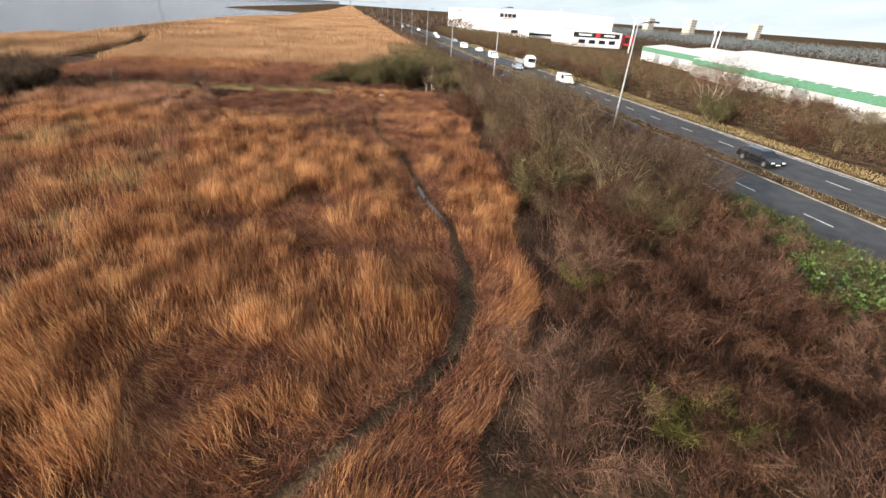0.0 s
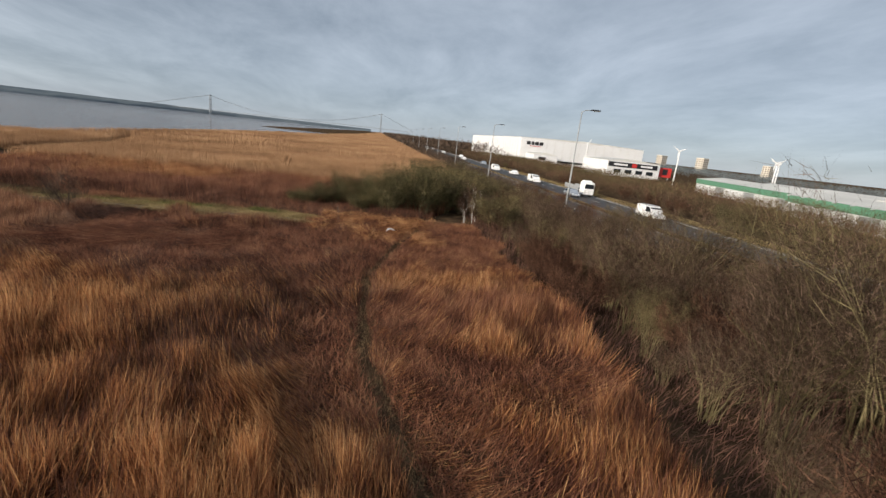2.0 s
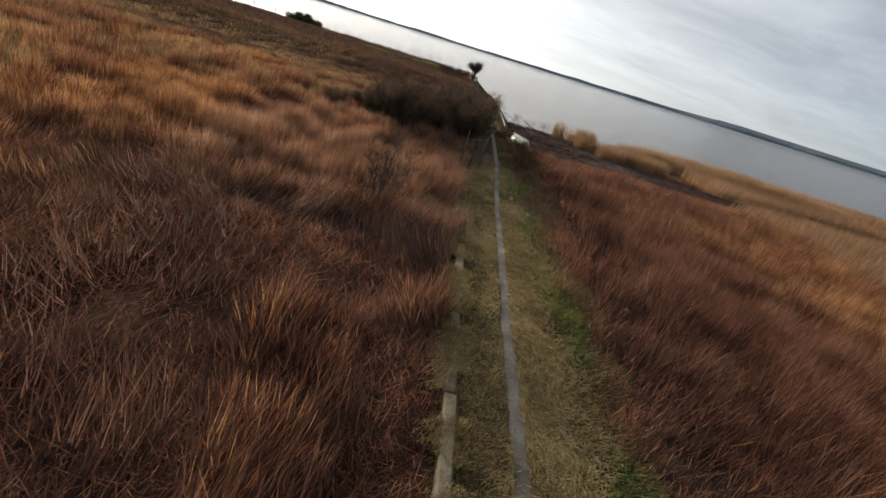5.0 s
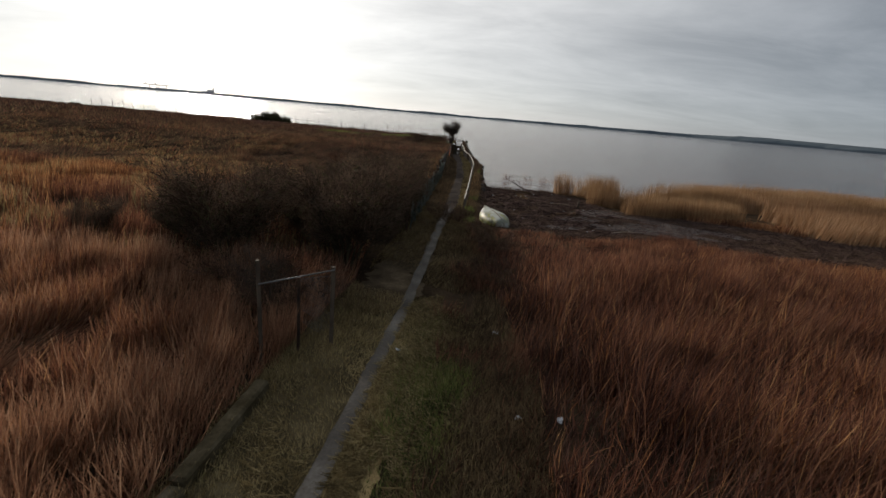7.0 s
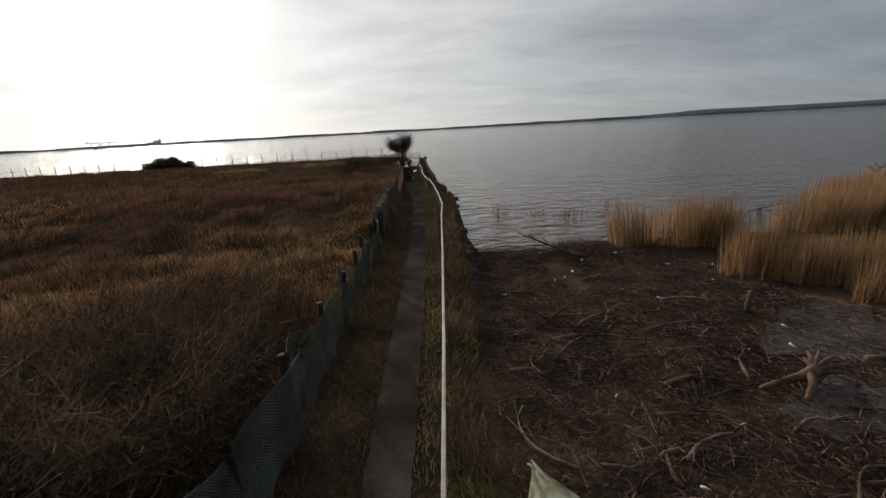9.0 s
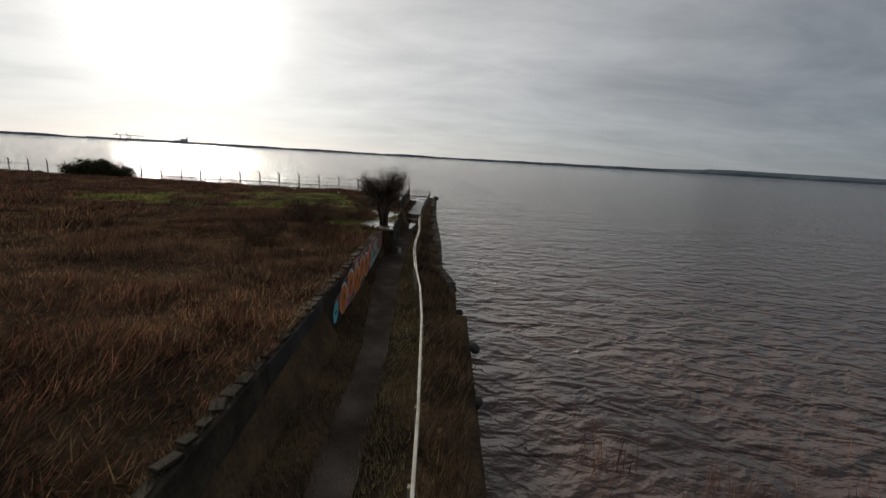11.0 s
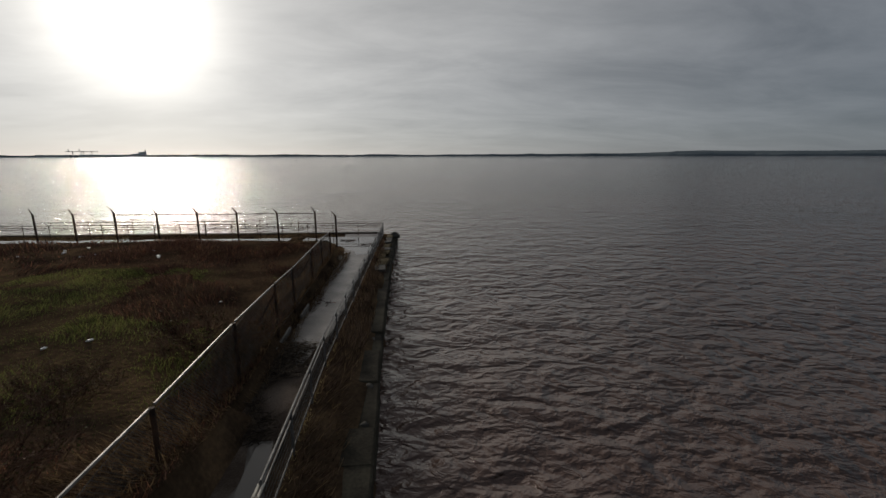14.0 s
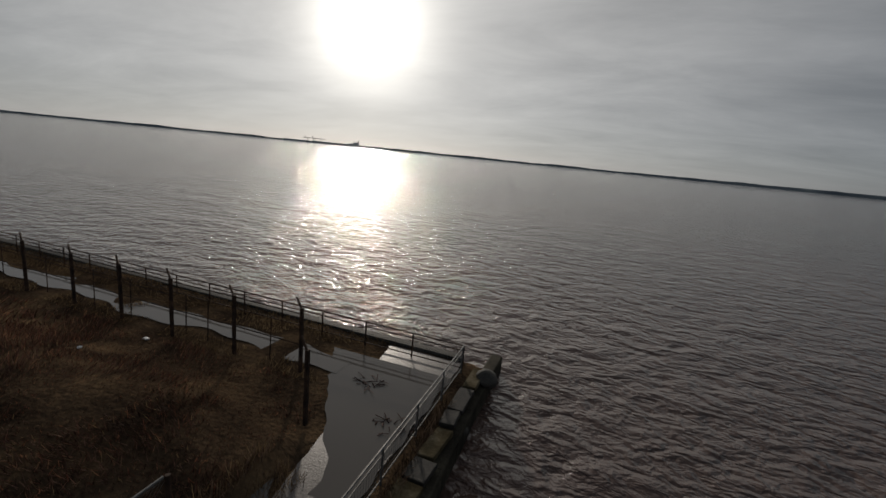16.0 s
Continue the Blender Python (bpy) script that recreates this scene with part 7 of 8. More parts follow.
def build_rails():
    # cream timber rail on short posts
    ob = empty("timber_rail")
    y0 = 58.8
    yy = [v for v in RAIL_Y if v <= 118]
    pts = [(x, y, 1.02 + 0.03 * math.sin(y)) for x, y in zip(RAIL_X, RAIL_Y) if y <= 118]
    for a, b in zip(pts, pts[1:]):
        A, B = Vector(a), Vector(b)
        ln, rz = (B - A).length, math.atan2(B.y - A.y, B.x - A.x)
        c = (A + B) / 2
        tilt = -math.asin((B.z - A.z) / ln)
        two = a[1] > 97
        if two:
            for k in (-0.04, 0.04):
                part("rail", Shape().box((c.x + k, c.y, c.z), (ln + 0.05, 0.05, 0.045), rz, 0, tilt), M_CREAM_RAIL, ob, bevel=0.008)
        else:
            part("rail", Shape().box(tuple(c), (ln + 0.05, 0.07, 0.06), rz, 0, tilt), M_CREAM_RAIL, ob, bevel=0.01)
    post = Shape().box((0, 0, 0.47), (0.11, 0.11, 1.1)).mesh("post", 0.01)
    y, k = 58.9, 0
    while y < 118:
        o = obj("post", post, M_TIMBER, ob)
        o.matrix_world = pose(float(np.interp(y, RAIL_Y, RAIL_X)), y, 0, 0, 2 * math.sin(k), 0)
        y, k = y + 2.35, k + 1
    tagged(ob, "long cream painted timber rail along the quay", "railing")
    # steel guard rail with mesh panels, then round the end of the quay
    corner = (1.26, 148.2)
    ys = np.arange(118, 148.3, 2.15)
    line = [(float(np.interp(y, RAIL_Y, RAIL_X)), float(y)) for y in ys] + [corner]
    xs = np.arange(1.26, -46, -2.1)
    line2 = [(float(x), 148.2) for x in xs]
    for nm, ln, label in (("guard_rail", line, "galvanised guard rail with mesh panels along the quay"), ("guard_rail", line2, "galvanised guard rail with mesh panels across the quay end")):
        g = empty(nm)
        for i, (x, y) in enumerate(ln):
            part("post", Shape().tube([(x, y, -0.05), (x, y, 1.06)], 0.032, 6), M_GALV if ln is line else M_RUST, g)
        for a, b in zip(ln, ln[1:]):
            for z, rr in ((1.06, 0.030), (0.86, 0.022), (0.16, 0.022)):
                part("rail", Shape().tube([(*a, z), (*b, z)], rr, 6), M_GALV if ln is line else M_RUST, g)
        s = Shape()
        for a, b in list(zip(ln, ln[1:]))[:16]:
            A, B = Vector((*a, 0)), Vector((*b, 0))
            n = 17
            for i in range(1, n):
                p = A.lerp(B, i / n)
                s.tube([(p.x, p.y, 0.16), (p.x, p.y, 0.86)], 0.005, 3, False)
            for z in (0.3, 0.44, 0.58, 0.72):
                s.tube([(A.x, A.y, z), (B.x, B.y, z)], 0.004, 3, False)
        part("mesh_infill", s, M_WIRE, g)
        tagged(g, label, "railing", "quay railings")


build_rails()


def build_chain_fence():
    ob = empty("chain_link_fence")
    pts = [(0.15, 115.9, 2.45), (-0.1, 118.4, 2.3), (-0.46, 122.7, 2.2), (-0.64, 126.6, 2.15), (-0.70, 129.0, 2.12), (-0.88, 132.8, 2.1), (-0.98, 135.4, 2.1), (-1.05, 138.0, 2.1)]
    for i, (x, y, z) in enumerate(pts):
        part("post", Shape().tube([(x, y, -0.1), (x + 0.02 * math.sin(i), y, z)], 0.05, 7), M_RUST, ob)
        if i in (3, 5):
            part("brace", Shape().tube([(x - 0.9, y, 0.3), (x, y, z - 0.3)], 0.035, 6), M_RUST, ob)
    for a, b in zip(pts, pts[1:]):
        A, B = Vector(a), Vector(b)
        d = (B - A) * 0.03
        part("top_rail", Shape().tube([tuple(A + d), tuple(B - d)], 0.028, 6), M_GALV, ob, "bare galvanised top rail")
        net_panel("netting", [a[:2], b[:2]], 0.35, min(a[2], b[2]) - 0.05, 0.10, 0.007, M_WIRE, ob, 0.05, int(a[1]), 0.04)
    for y0, y1 in ((125.2, 127.2), (128.4, 129.9)):
        part("fallen_gravel_board", Shape().box((-0.35, (y0 + y1) / 2, 0.14), (0.08, y1 - y0, 0.26), 0.05), M_CONC, ob, bevel=0.01)
    tagged(ob, "old chain link fence with a bright top rail", "fence")
    # cranked posts along the sea bank
    posts = empty("security_fence")
    kx = [-1.54, -3.55] + [-6.35 - 2.98 * k for k in range(32)]
    for i, x in enumerate(kx):
        y = 142.5 if i == 0 else 144.75 + 0.1 * math.sin(i * 1.7) + max(0, (-x - 40) * 0.03)
        zb, zt = 0.2, 2.5 + 0.05 * math.sin(i * 2.3)
        p = part("post", Shape().box((x, y, (zb + zt) / 2), (0.11, 0.11, zt - zb)), M_RUST, posts, bevel=0.01)
        part("crank", Shape().tube([(x, y, zt - 0.05), (x - 0.30, y + 0.10, zt + 0.30)], 0.038, 5), M_RUST, p)
    for a, b, z in ((-3.55, -40, 1.25), (-3.55, -20, 2.35), (-9.3, -27, 1.8), (-30, -101, 1.9)):
        n = int((a - b) / 2.98)
        s = Shape().tube([(a - 2.98 * i, 144.79, z + 0.015 * math.sin(i * 2.0)) for i in range(n + 1)], 0.02, 4, False)
        part("strand", s, M_RUST, posts)
    for k, x in enumerate((-4.9, -7.8, -8.9, -11.9, -14.1, -17.2, -20.4)):
        part("stake", Shape().tube([(x, 144.9, 0.3), (x + 0.05, 144.9, 1.95)], 0.022, 5), M_RUST, posts)
    tagged(posts, "rusty security fence of cranked posts on the sea bank", "fence")


build_chain_fence()


def build_quay():
    ob = empty("quay_wall")
    r = random.Random(17)
    y = 101.0
    while y < 148.6:
        d = r.uniform(1.3, 2.4)
        x = float(np.interp(y + d / 2, QUAY_Y, QUAY_X))
        xn, xp = float(np.interp(y + d, QUAY_Y, QUAY_X)), float(np.interp(y, QUAY_Y, QUAY_X))
        rz = -math.atan2(xn - xp, d)
        wide = float(np.interp(y, [102, 106, 120, 128], [0.5, 0.85, 0.85, 0.5]))
        part("quay_block", Shape().box((x + 0.03 - wide / 2, y + d / 2, -1.03 + r.uniform(-0.04, 0.04)), (wide + r.uniform(0, 0.08), d + 0.08, 1.7), rz), M_CONC_BLACK, ob, bevel=0.05)
        y += d
    tagged(ob, "dark weedy concrete quay wall standing in the water", "quay wall", kind="structure")
    plates = empty("quay_plates")
    y = 136.5
    while y < 148:
        d = r.uniform(0.9, 1.6)
        x = (float(np.interp(y, RAIL_Y, RAIL_X)) + float(np.interp(y, QUAY_Y, QUAY_X))) / 2 + r.uniform(-0.05, 0.1)
        part("plate", Shape().box((x, y + d / 2, -0.02 + r.uniform(-0.05, 0.03)), (r.uniform(0.45, 0.7), d * 0.9, 0.16), r.uniform(-0.1, 0.1), r.uniform(-0.04, 0.04), r.uniform(-0.1, 0.06)), r.choice([M_CONC_DARK, M_MOSSY]), plates, bevel=0.02)
        y += d
    tagged(plates, "broken concrete plates along the quay edge", "paving", kind="structure")
    wall = Shape().box((-99, 149.15, -0.9), (200, 0.45, 2.1))
    tagged(part("wall_south", wall, M_CONC_DARK, bevel=0.03), "sea wall along the end of the land", "sea wall", kind="structure")
    # rock at the tip, weed-grown
    bm = bmesh.new()
    bmesh.ops.create_icosphere(bm, subdivisions=3, radius=0.42)
    for v in bm.verts:
        v.co *= 1 + 0.28 * noise.noise(v.co * 2.3)
        v.co.z *= 0.75
    me = bpy.data.meshes.new("boulder")
    bm.to_mesh(me)
    bm.free()
    ob = tagged(obj("boulder", me, M_CONC_DARK), "dark weed covered boulder at the quay corner", "boulder", "quay boulders")
    ob.matrix_world = pose(2.25, 148.2, 0.0)
    for k in range(26):
        yy = 58.5 + k * 3.45 + r.uniform(-1, 1)
        xx = float(np.interp(yy, QUAY_Y, QUAY_X)) - r.uniform(0.1, 0.35)
        c = copy_thing(ob, pose(xx, yy, -0.42 + r.uniform(-0.1, 0.1), r.uniform(0, 360), 0, r.uniform(0, 360)))
        c.scale = [r.uniform(0.35, 0.7)] * 3
    # wet patches on the path
    for k, (y0, y1, l, rr) in enumerate(((140.6, 147.6, None, None), (116.8, 120.6, -0.05, 0.45))):
        s, rows = Shape(), []
        for y in np.arange(y0, y1, 0.25):
            c = float(path_x(y))
            if k == 0:
                a = c - float(np.interp(y, [127, 131, 138, 141, 144, 147.6], [0.1, 0.25, 0.15, 0.3, 2.2, 4.4])) + 0.30 * noise.noise((y * 0.9, 3.0, 1.0)) + 0.16 * noise.noise((y * 3.1, 3.0, 2.0))
                b = min(c + float(np.interp(y, [127, 131, 148], [0.3, 0.55, 0.8])) + 0.08 * math.sin(y * 3.3), float(np.interp(y, RAIL_Y, RAIL_X)) - 0.08)
            else:
                a, b = c + l - 0.12 * math.sin(y * 2.2), c + rr + 0.12 * math.sin(y * 1.7)
            rows.append(((a, y, 0.066), (b, y, 0.066)))
        for (a, b), (c, d) in zip(rows, rows[1:]):
            s.poly([a, b, d, c])
        tagged(part("puddle", s, M_PUDDLE), "film of standing water on the quay path", "puddle", "puddles")
    s, rows = Shape(), []
    for x in np.arange(-44, -2.4, 0.3):
        w = 0.62 + 0.16 * math.sin(x * 0.9) + 0.12 * math.sin(x * 2.3 + 1)
        c = 146.35 + 0.15 * math.sin(x * 0.6)
        rows.append(((x, c - w, 0.075), (x, c + w * 0.8, 0.075)))
    for (a, b), (c, d) in zip(rows, rows[1:]):
        s.poly([a, c, d, b])
    tagged(part("puddle", s, M_PUDDLE), "long strip of rainwater behind the sea wall", "puddle", "puddles")
    puddle(-0.95, 139.4, 0.3, 1.1, 0.075, 136, 0.0, 0.35, "rainwater lying beside the fence")
    rng = np.random.default_rng(77)
    n = 26000
    x, y = rng.uniform(-40, -0.6, n), rng.uniform(144.6, 148.9, n)
    ok = (smooth_noise(x, y, 1.3, 78) > np.where(np.abs(y - 146.35) < 0.75, 0.86, 0.30)) & (x < np.interp(y, [144, 145.5, 147.4, 148.9], [-1.9, -3.6, -4.6, -1.5]))
    x, y = x[ok], y[ok]
    stuff("bank_grass", blade_mesh("bank_grass", x, y, np.maximum(ground_height(x, y), 0.0), 0.10 + 0.16 * rng.random(len(x)), 0.03, lean_field(x, y, 0.9, 79), 0.5, rng=rng), M_FIELD, "short dark grass behind the sea wall", "grass")
    rng = np.random.default_rng(92)
    n = 7000
    y = rng.uniform(120.4, 127.6, n)
    x = np.interp(y, [120.4, 127.6], [0.35, 0.2]) + rng.normal(size=n) * 0.42
    ok = (smooth_noise(x, y, 1.2, 93) > 0.34) & (x > np.interp(y, WALL_Y, WALL_X) + 0.1) & (x < np.interp(y, RAIL_Y, RAIL_X) - 0.15) & ~((np.abs(y - 121.95) < 0.35) & (np.abs(x - 0.7) < 0.3))
    x, y = x[ok], y[ok]
    n = len(x)
    a = rng.random(n) * 2 * math.pi
    D = np.stack([np.cos(a), np.sin(a), rng.uniform(0, 0.3, n)], 1)
    stuff("drift_litter", twig_mesh("drift_litter", np.stack([x, y, 0.07 + 0.10 * rng.random(n)], 1), D, rng.gamma(2.0, 0.10, n), rng.uniform(0.012, 0.03, n), rng), M_TWIG_DARK, "dark drift of sticks and reed litter across the path", "drift litter")
    for k, (x, y) in enumerate(((-0.1, 130.6), (0.6, 143.9), (-1.2, 145.6))):
        s = Shape()
        rr = random.Random(k)
        for _ in range(26):
            a = rr.uniform(0, 6.28)
            p = Vector((x + rr.gauss(0, 0.28), y + rr.gauss(0, 0.22), 0.08))
            s.tube([tuple(p), tuple(p + Vector((math.cos(a), math.sin(a), 0.12)) * rr.uniform(0.12, 0.4))], 0.014, 3, False)
        tagged(part("drift_heap", s, M_DRIFT_DARK), "small heap of wet drift litter on the path", "drift litter", "drift heaps")


build_quay()


# ---------------------------------------------------------------- boat
def build_boat():
    ob = empty("upturned_boat", 5.75, 58.2, -0.30, 0)
    n, m = 15, 12
    verts, faces = [], []

    def section(t):
        """Half beam and depth along the hull, transom to bow."""
        return 0.98 * (1 - t ** 3.2) ** 0.85 * (0.42 + 0.58 * math.sin(min(1, t * 2.1) * math.pi / 2)), (0.74 * (1 - 0.25 * t) + 0.10 * t * t) * (0.72 + 0.28 * min(1, t * 3.0))

    for i in range(n):
        t = i / (n - 1)
        half, depth = section(t)
        y = -2.15 + 4.3 * t
        for j in range(m + 1):
            a = math.pi * j / m
            c, s_ = math.cos(a), math.sin(a)
            x = half * (abs(c) ** 0.75) * (1 if c >= 0 else -1)
            z = depth * s_ ** 0.8 + (0.07 * (abs(c) < 0.15))
            verts.append((x, y, z + 0.12 * t))
    k = m + 1
    for i in range(n - 1):
        for j in range(m):
            faces.append((i * k + j, i * k + j + 1, (i + 1) * k + j + 1, (i + 1) * k + j))
    faces.append(tuple(reversed(range(k))))
    s = Shape()
    s.v, s.f = verts, faces
    part("hull", s, M_BOAT, ob, smooth=True)
    part("keel_strip", Shape().tube([(0, -2.14, 0.60), (0, -1.5, 0.70), (0, -0.7, 0.80), (0, 1.0, 0.78), (0, 2.0, 0.78), (0, 2.3, 0.62)], [0.03, 0.03, 0.03, 0.03, 0.03, 0.02], 6), M_TIMBER, ob, "worn brown keel strip")
    for sgn in (-1, 1):
        pts = []
        for i in range(10):
            t = i / 9
            pts.append((sgn * (section(t)[0] + 0.015), -2.15 + 4.3 * t, 0.05 + 0.12 * t))
        part("gunwale", Shape().tube(pts, 0.04, 6), M_CONC, ob)
    sx = Shape()
    du, da = 0.012, 0.045
    for i in range(62):
        for j in range(68):
            t, a = 0.01 + i * du, 0.06 + j * da
            grow = noise.noise((t * 7, a * 2.2, 3.0)) + 0.5 * noise.noise((t * 22, a * 7, 8.0))
            if grow + 0.55 * ease(1.7, 2.7, a) - 1.4 * max(0.0, t - 0.45) < 0.30:
                continue
            quad = []
            for tt, aa in ((t, a), (t + du, a), (t + du, a + da), (t, a + da)):
                half, depth = section(tt)
                c = math.cos(aa)
                quad.append(((half + 0.014) * math.copysign(abs(c) ** 0.75, c), -2.15 + 4.3 * tt, (depth + 0.014) * math.sin(aa) ** 0.8 + 0.12 * tt))
            sx.poly(quad)
    part("weed_stain", sx, M_BOAT_GREEN, ob, "green and yellow algae stain")
    ob.matrix_world = pose(5.72, 58.35, -0.28, -3, -6, 14) @ Matrix.Diagonal((1.0, 1.0, 1, 1))
    tagged(ob, "pale algae stained boat lying upside down on the foreshore", "boat")


build_boat()


# ---------------------------------------------------------------- driftwood foreshore
def build_foreshore():
    r = random.Random(23)
    for k, (x, y, a, b, rot) in enumerate(((14.8, 65.6, 2.6, 1.3, 0.5), (17.6, 60.6, 3.2, 1.5, -0.2), (12.2, 62.3, 1.6, 0.9, 0.3), (21, 62.0, 3.5, 1.0, -0.3), (14.2, 60.2, 2.4, 0.8, 0.1), (18.6, 64.0, 2.6, 0.7, -0.4), (10.6, 58.6, 1.5, 0.5, 0.2))):
        z = sum(float(ground_height(x + dx, y + dy)) for dx in (-1, 0, 1) for dy in (-1, 0, 1)) / 9 + 0.03
        tagged(part("silt_patch", blob(x, y, a, b, z, 40 + k, rot, 34, 0.5), M_SILT), "patch of pale drying silt", "silt", kind="structure")
    # the mat of broken reed and sticks
    rng = np.random.default_rng(31)
    n = 150000
    x, y = rng.uniform(4.8, 34, n), rng.uniform(54, 78.5, n)
    keep = on_beach(x, y) & (y < np.interp(x, SHORE_X, SHORE_Y) + 0.6) & (smooth_noise(x, y, 2.6, 32) + 0.3 * smooth_noise(x, y, 0.8, 33) > 0.24)
    x, y = x[keep], y[keep]
    n = len(x)
    a = rng.random(n) * 2 * math.pi + 0.0
    D = np.stack([np.cos(a), np.sin(a), rng.uniform(-0.05, 0.35, n)], 1)
    P = np.stack([x, y, np.maximum(ground_height(x, y), WATER_Z) + rng.uniform(0.0, 0.14, n)], 1)
    stuff("drift_mat", twig_mesh("drift_mat", P, D, rng.gamma(2.0, 0.12, n), rng.uniform(0.008, 0.024, n), rng), M_DRIFT_DARK, "mat of broken reed stems and dark drift sticks", "drift litter")
    # single branches
    def branch(x, y, ln, rad, turn, mat, label, bend=0.3, forks=2, lift=0.05):
        s = Shape()
        pts, rr = [], []
        for i in range(7):
            t = i / 6
            pts.append((ln * (t - 0.5), bend * ln * math.sin(t * 3.0) * 0.5 + r.uniform(-0.03, 0.03) * ln, rad + lift * math.sin(t * 3.1) * ln * 0.6))
            rr.append(rad * (1 - 0.65 * t) * r.uniform(0.85, 1.15))
        s.tube(pts, rr, 7)
        for f in range(forks):
            i = r.randint(2, 5)
            p = Vector(pts[i])
            d = Vector((r.uniform(0.3, 1), r.uniform(-1, 1), r.uniform(0.05, 0.7))).normalized() * ln * r.uniform(0.15, 0.35)
            s.tube([tuple(p), tuple(p + d * 0.5 + Vector((0, 0, 0.02))), tuple(p + d)], [rr[i] * 0.7, rr[i] * 0.5, rr[i] * 0.15], 5)
        ob = part("driftwood_branch", s, mat, smooth=True)
        z = max(float(ground_height(x, y)), WATER_Z + 0.02)
        ob.matrix_world = pose(x, y, z + 0.02, 0, 0, turn)
        return tagged(ob, label, "driftwood", "driftwood on the foreshore")

    pale, dark = "bleached forked driftwood branch on the foreshore mud", "dark wet driftwood branch on the foreshore mud"
    for x, y, ln, rad, turn, mat, bend, forks in ((5.35, 63.0, 1.5, 0.045, 12, M_DRIFT_DARK, 0.1, 1), (5.75, 61.9, 2.2, 0.05, 105, M_DRIFT, 0.5, 2), (7.8, 60.9, 1.1, 0.05, 70, M_DRIFT_RED, 0.3, 1),
                                                  (8.8, 61.2, 1.7, 0.07, 20, M_DRIFT_DARK, 0.3, 2), (6.9, 60.8, 1.0, 0.05, -30, M_DRIFT, 0.2, 1), (9.3, 67.5, 1.6, 0.05, 50, M_DRIFT, 0.2, 1),
                                                  (8.1, 65.7, 2.6, 0.06, -8, M_DRIFT_DARK, 0.1, 2), (10.8, 66.2, 2.4, 0.06, 8, M_DRIFT_DARK, 0.2, 2), (12.3, 68.3, 2.0, 0.05, -20, M_DRIFT, 0.2, 2), (15.2, 63.6, 2.6, 0.09, -12, M_DRIFT_DARK, 0.15, 1),
                                                  (6.4, 66.5, 1.8, 0.045, 30, M_DRIFT, 0.2, 1), (7.2, 69.5, 2.0, 0.05, -35, M_DRIFT_DARK, 0.2, 2), (10.5, 71.5, 2.2, 0.05, 14, M_DRIFT, 0.1, 1), (14.6, 58.6, 2.4, 0.07, 24, M_DRIFT, 0.15, 2), (17.8, 57.9, 1.6, 0.05, -20, M_DRIFT, 0.1, 1), (12.6, 57.6, 2.0, 0.05, 10, M_DRIFT_DARK, 0.2, 2), (9.9, 63.6, 0.9, 0.05, 60, M_DRIFT_RED, 0.1, 0), (6.2, 64.4, 1.2, 0.05, 95, M_DRIFT_DARK, 0.3, 2), (8.6, 59.2, 1.5, 0.05, 45, M_DRIFT_DARK, 0.2, 1), (11.2, 60.0, 1.8, 0.06, -15, M_DRIFT_DARK, 0.2, 2)):
        branch(x, y, ln * 0.9, rad * (0.65 if mat is M_DRIFT else 0.9), turn, mat, pale if mat is M_DRIFT else dark if mat is M_DRIFT_DARK else "split reddish driftwood branch on the mud", bend, forks)
    for k in range(110):
        x, y = r.uniform(5.6, 15.5), r.uniform(58.5, 76.5)
        branch(x, y, r.uniform(0.5, 1.4), r.uniform(0.008, 0.020), r.uniform(0, 360), r.choice([M_DRIFT] + [M_DRIFT_DARK] * 5), "thin driftwood stick on the foreshore", 0.2, r.randint(0, 2), 0.03)
    for k in range(34):
        x, y = r.uniform(5.9, 13), r.uniform(58.2, 68)
        branch(x, y, r.uniform(0.9, 2.3), r.uniform(0.022, 0.05), r.uniform(-50, 60), M_DRIFT_DARK, "dark crooked driftwood branch on the mud", r.uniform(0.1, 0.6), r.randint(1, 3), 0.06)
    # a torn forked log with a dark root end
    ob = empty("driftwood_stump", 11.9, 63.1, float(ground_height(11.9, 63.1)), 24)
    log = Shape().tube([(-1.15, 0.28, 0.16), (-0.6, 0.16, 0.2), (-0.1, 0.05, 0.22), (0.45, 0.0, 0.26)], [0.04, 0.075, 0.10, 0.15], 8)
    part("log", log, M_DRIFT_RED, ob, "split reddish heartwood", smooth=True)
    part("limb", Shape().tube([(0.15, 0.02, 0.24), (-0.2, -0.25, 0.26), (-0.75, -0.42, 0.14)], [0.10, 0.08, 0.05], 8), M_DRIFT_RED, ob, smooth=True)
    for k in range(6):
        a = -1.5 + 0.6 * k
        part("root", Shape().tube([(0.4, 0, 0.25), (0.62, 0.25 * math.sin(a), 0.28 + 0.2 * math.cos(a)), (0.85 + 0.1 * math.cos(k), 0.5 * math.sin(a), 0.2 + 0.42 * math.cos(a))], [0.12, 0.07, 0.015], 6), M_DRIFT_DARK, ob, smooth=True)
    tagged(ob, "torn forked log with dark roots washed ashore", "driftwood")
    s = Shape().tube([(0, 0, -0.1), (0.03, 0, 0.3), (0.08, 0.02, 0.72)], [0.09, 0.085, 0.08], 9)
    ob = tagged(part("mooring_stake", s, M_DRIFT, smooth=True), "short bleached timber stake standing in the mud", "stake")
    ob.matrix_world = pose(13.3, 67.0, float(ground_height(13.3, 67.0)))
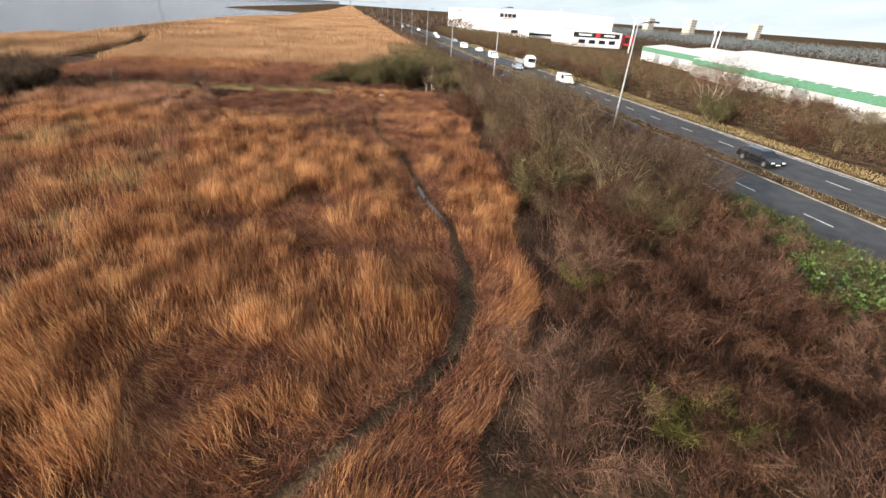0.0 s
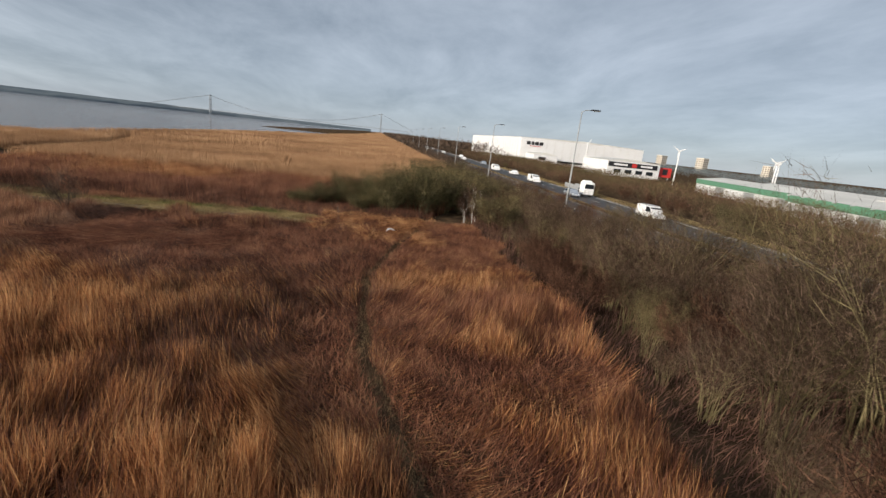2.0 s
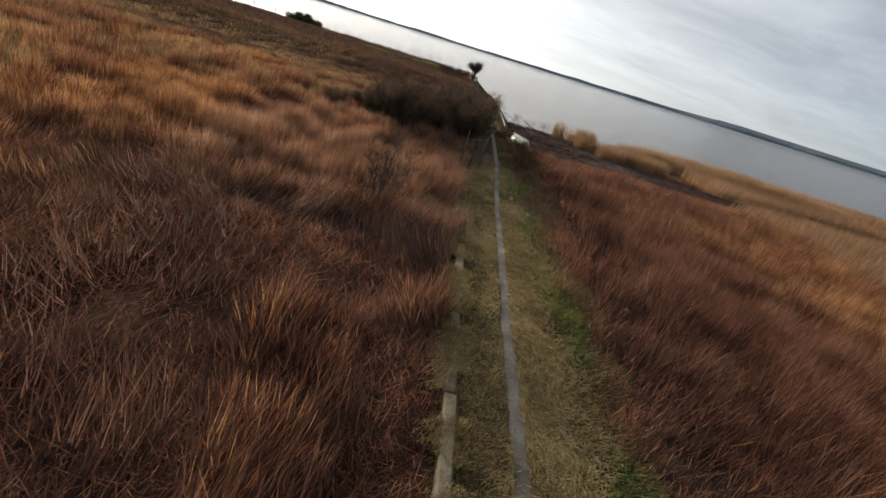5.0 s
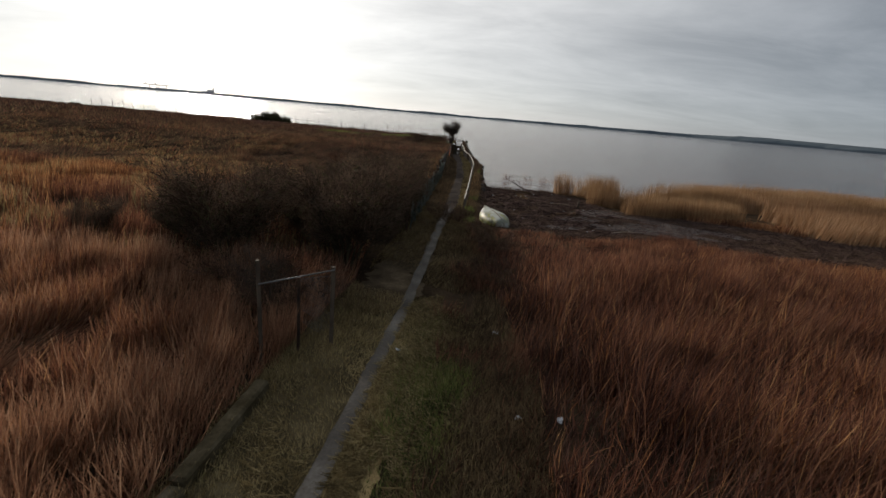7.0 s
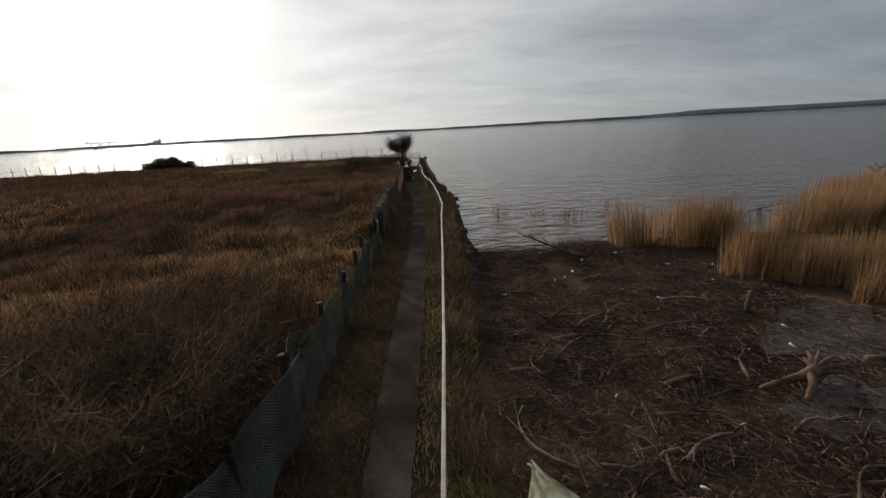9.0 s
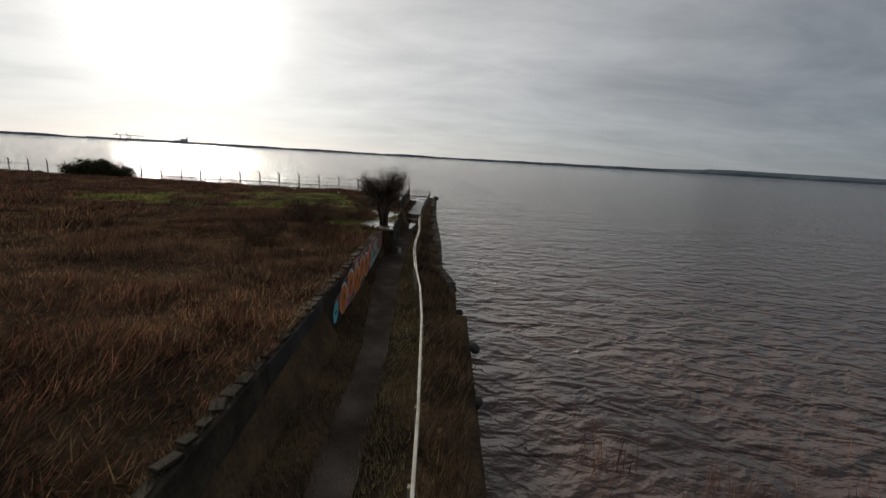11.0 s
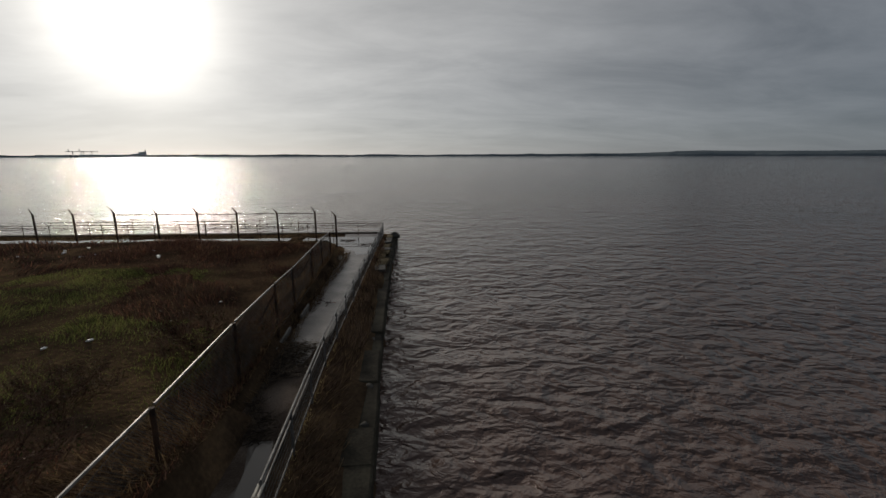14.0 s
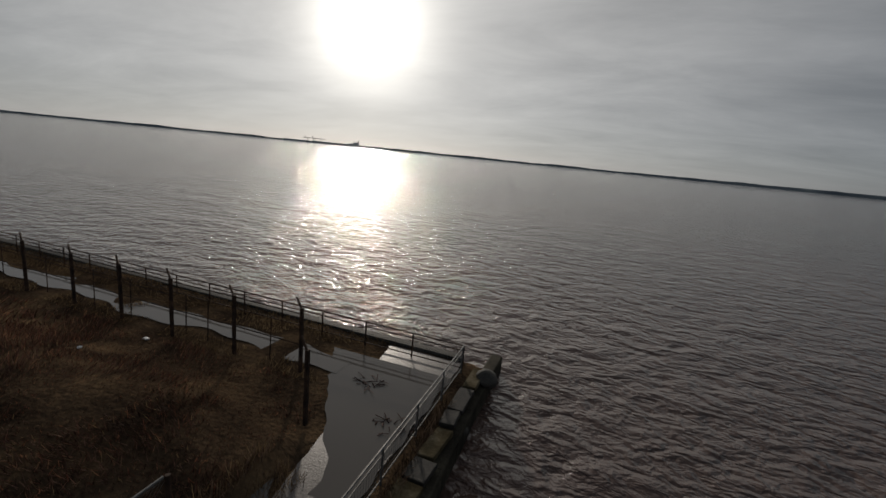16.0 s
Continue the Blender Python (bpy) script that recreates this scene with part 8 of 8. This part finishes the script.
    for x, y, sc, turn in ((9.7, 75.6, 1.35, -20), (44.3, 94.6, 1.5, 200), (27.0, 84.0, 0.8, 150)):
        s = Shape()
        s.tube([(-1.5, 0.1, 0.85), (-0.8, -0.05, 0.62), (-0.2, 0.05, 0.36), (0.5, 0, 0.14), (1.1, 0.1, 0.0)], [0.012, 0.025, 0.04, 0.05, 0.055], 7)
        for k in range(9):
            t = r.uniform(0.1, 0.8)
            p = Vector((-1.3 + 1.8 * t, 0, 0.75 - 0.6 * t))
            d = Vector((r.uniform(-1, 0.2), r.uniform(-1, 1), r.uniform(-0.1, 0.8))).normalized() * r.uniform(0.4, 0.9)
            s.tube([tuple(p), tuple(p + d * 0.6), tuple(p + d)], [0.02, 0.013, 0.005], 5)
        ob = tagged(part("fallen_tree_limb", s, M_DRIFT_DARK, smooth=True), "dark fallen limb at the water's edge", "driftwood")
        ob.matrix_world = pose(x, y, max(WATER_Z, float(ground_height(x, y))) - 0.02, 0, 0, turn) @ Matrix.Scale(sc, 4)
    # bottles and scraps
    b = Shape().tube([(0, 0, 0.04), (0.16, 0, 0.04), (0.20, 0, 0.04), (0.24, 0, 0.04)], [0.04, 0.042, 0.018, 0.016], 8)
    bottle = empty("plastic_bottle")
    part("bottle_body", b, M_PLASTIC, bottle, smooth=True)
    part("cap", Shape().tube([(0.238, 0, 0.04), (0.262, 0, 0.04)], 0.019, 8), M_SPRAY_CYAN, bottle)
    tagged(bottle, "discarded plastic bottle washed up", "litter", "washed up bottles")
    first = True
    for k in range(22):
        x, y = r.uniform(5.6, 16), r.uniform(57.5, 76)
        if not bool(on_beach(np.array([x]), np.array([y]))[0]):
            continue
        m = pose(x, y, float(ground_height(x, y)) + 0.08, 0, r.uniform(-20, 10), r.uniform(0, 360)) @ Matrix.Scale(r.uniform(0.5, 0.9), 4)
        if first:
            bottle.matrix_world = m
            first = False
        else:
            c = copy_thing(bottle, m)
            c.scale = [r.uniform(0.5, 0.9)] * 3
    crate = empty("fish_crate", 20.6, 71.6, WATER_Z + 0.1, 12)
    part("rim", Shape().box((0, 0.2, 0.12), (0.6, 0.03, 0.22)).box((0, -0.2, 0.12), (0.6, 0.03, 0.22)).box((0.3, 0, 0.12), (0.03, 0.4, 0.22)).box((-0.3, 0, 0.12), (0.03, 0.4, 0.22)), M_PLASTIC, crate, bevel=0.005)
    part("floor_panel", Shape().box((0, 0, 0.02), (0.58, 0.4, 0.02)), M_PLASTIC, crate)
    tagged(crate, "pale plastic fish crate stranded among the reeds", "crate")
    # crumpled scraps in the rough ground
    bm = bmesh.new()
    bmesh.ops.create_icosphere(bm, subdivisions=2, radius=0.12)
    for v in bm.verts:
        v.co *= 1 + 0.6 * noise.noise(v.co * 14)
        v.co.z *= 0.4
    me = bpy.data.meshes.new("scrap")
    bm.to_mesh(me)
    bm.free()
    scrap = tagged(obj("litter_scrap", me, M_PLASTIC), "crumpled white scrap of litter on the ground", "litter", "litter scraps")
    spots = [(r.gauss(-15.5, 2.5), r.gauss(138.5, 2.2)) for _ in range(14)] + [(r.uniform(-12, -2), r.uniform(119, 139)) for _ in range(5)] + [(r.uniform(4.6, 9), r.uniform(24, 42)) for _ in range(10)] + [(-2.4, 99.0), (-61.6, -13.7), (-62.5, -14.4), (-20, 30), (3.4, 33), (2.4, 40)]
    for k, (x, y) in enumerate(spots):
        m = pose(x, y, float(ground_height(x, y)) + 0.06, r.uniform(-20, 20), 0, r.uniform(0, 360))
        sc = r.uniform(0.4, 1.0)
        if k == 0:
            scrap.matrix_world = m
        else:
            c = copy_thing(scrap, m)
            c.scale = [sc] * 3
    # loose flecks of foam off the quay
    fleck = blob(0, 0, 0.11, 0.06, 0, 5, 0.0, 11, 0.6).mesh("foam_fleck")
    fleck.materials.append(M_FOAM)
    flecks = empty("foam_flecks", 6.6, 105.8, WATER_Z + 0.02)
    for k in range(60):
        o = obj("foam_fleck", fleck, M_FOAM, flecks)
        o.location = (abs(r.gauss(0, 0.8)) - 0.5, r.gauss(0, 1.6), 0.0004 * k)
        o.rotation_euler = (0, 0, r.uniform(0, 6.28))
        o.scale = [r.uniform(0.15, 0.55) if k % 9 else 0.9] * 3
    tagged(flecks, "scattered flecks of pale foam drifting off the quay", "foam")
    # foam where the ripples reach the drift
    for k, (x, y, a, b) in enumerate(((7.2, 77.9, 0.55, 0.20), (8.0, 77.45, 0.5, 0.26), (8.75, 77.85, 0.55, 0.22), (9.7, 77.8, 0.5, 0.12), (10.5, 77.45, 0.42, 0.12), (10.2, 77.0, 0.35, 0.14), (9.3, 77.3, 0.5, 0.10), (6.4, 78.1, 0.3, 0.1), (12.2, 77.6, 0.4, 0.1))):
        tagged(part("foam_line", blob(x, y, a, b, WATER_Z + 0.012, 60 + k, 0.05 * k, 34, 0.7), M_FOAM), "thin line of pale foam", "foam", kind="structure")


build_foreshore()
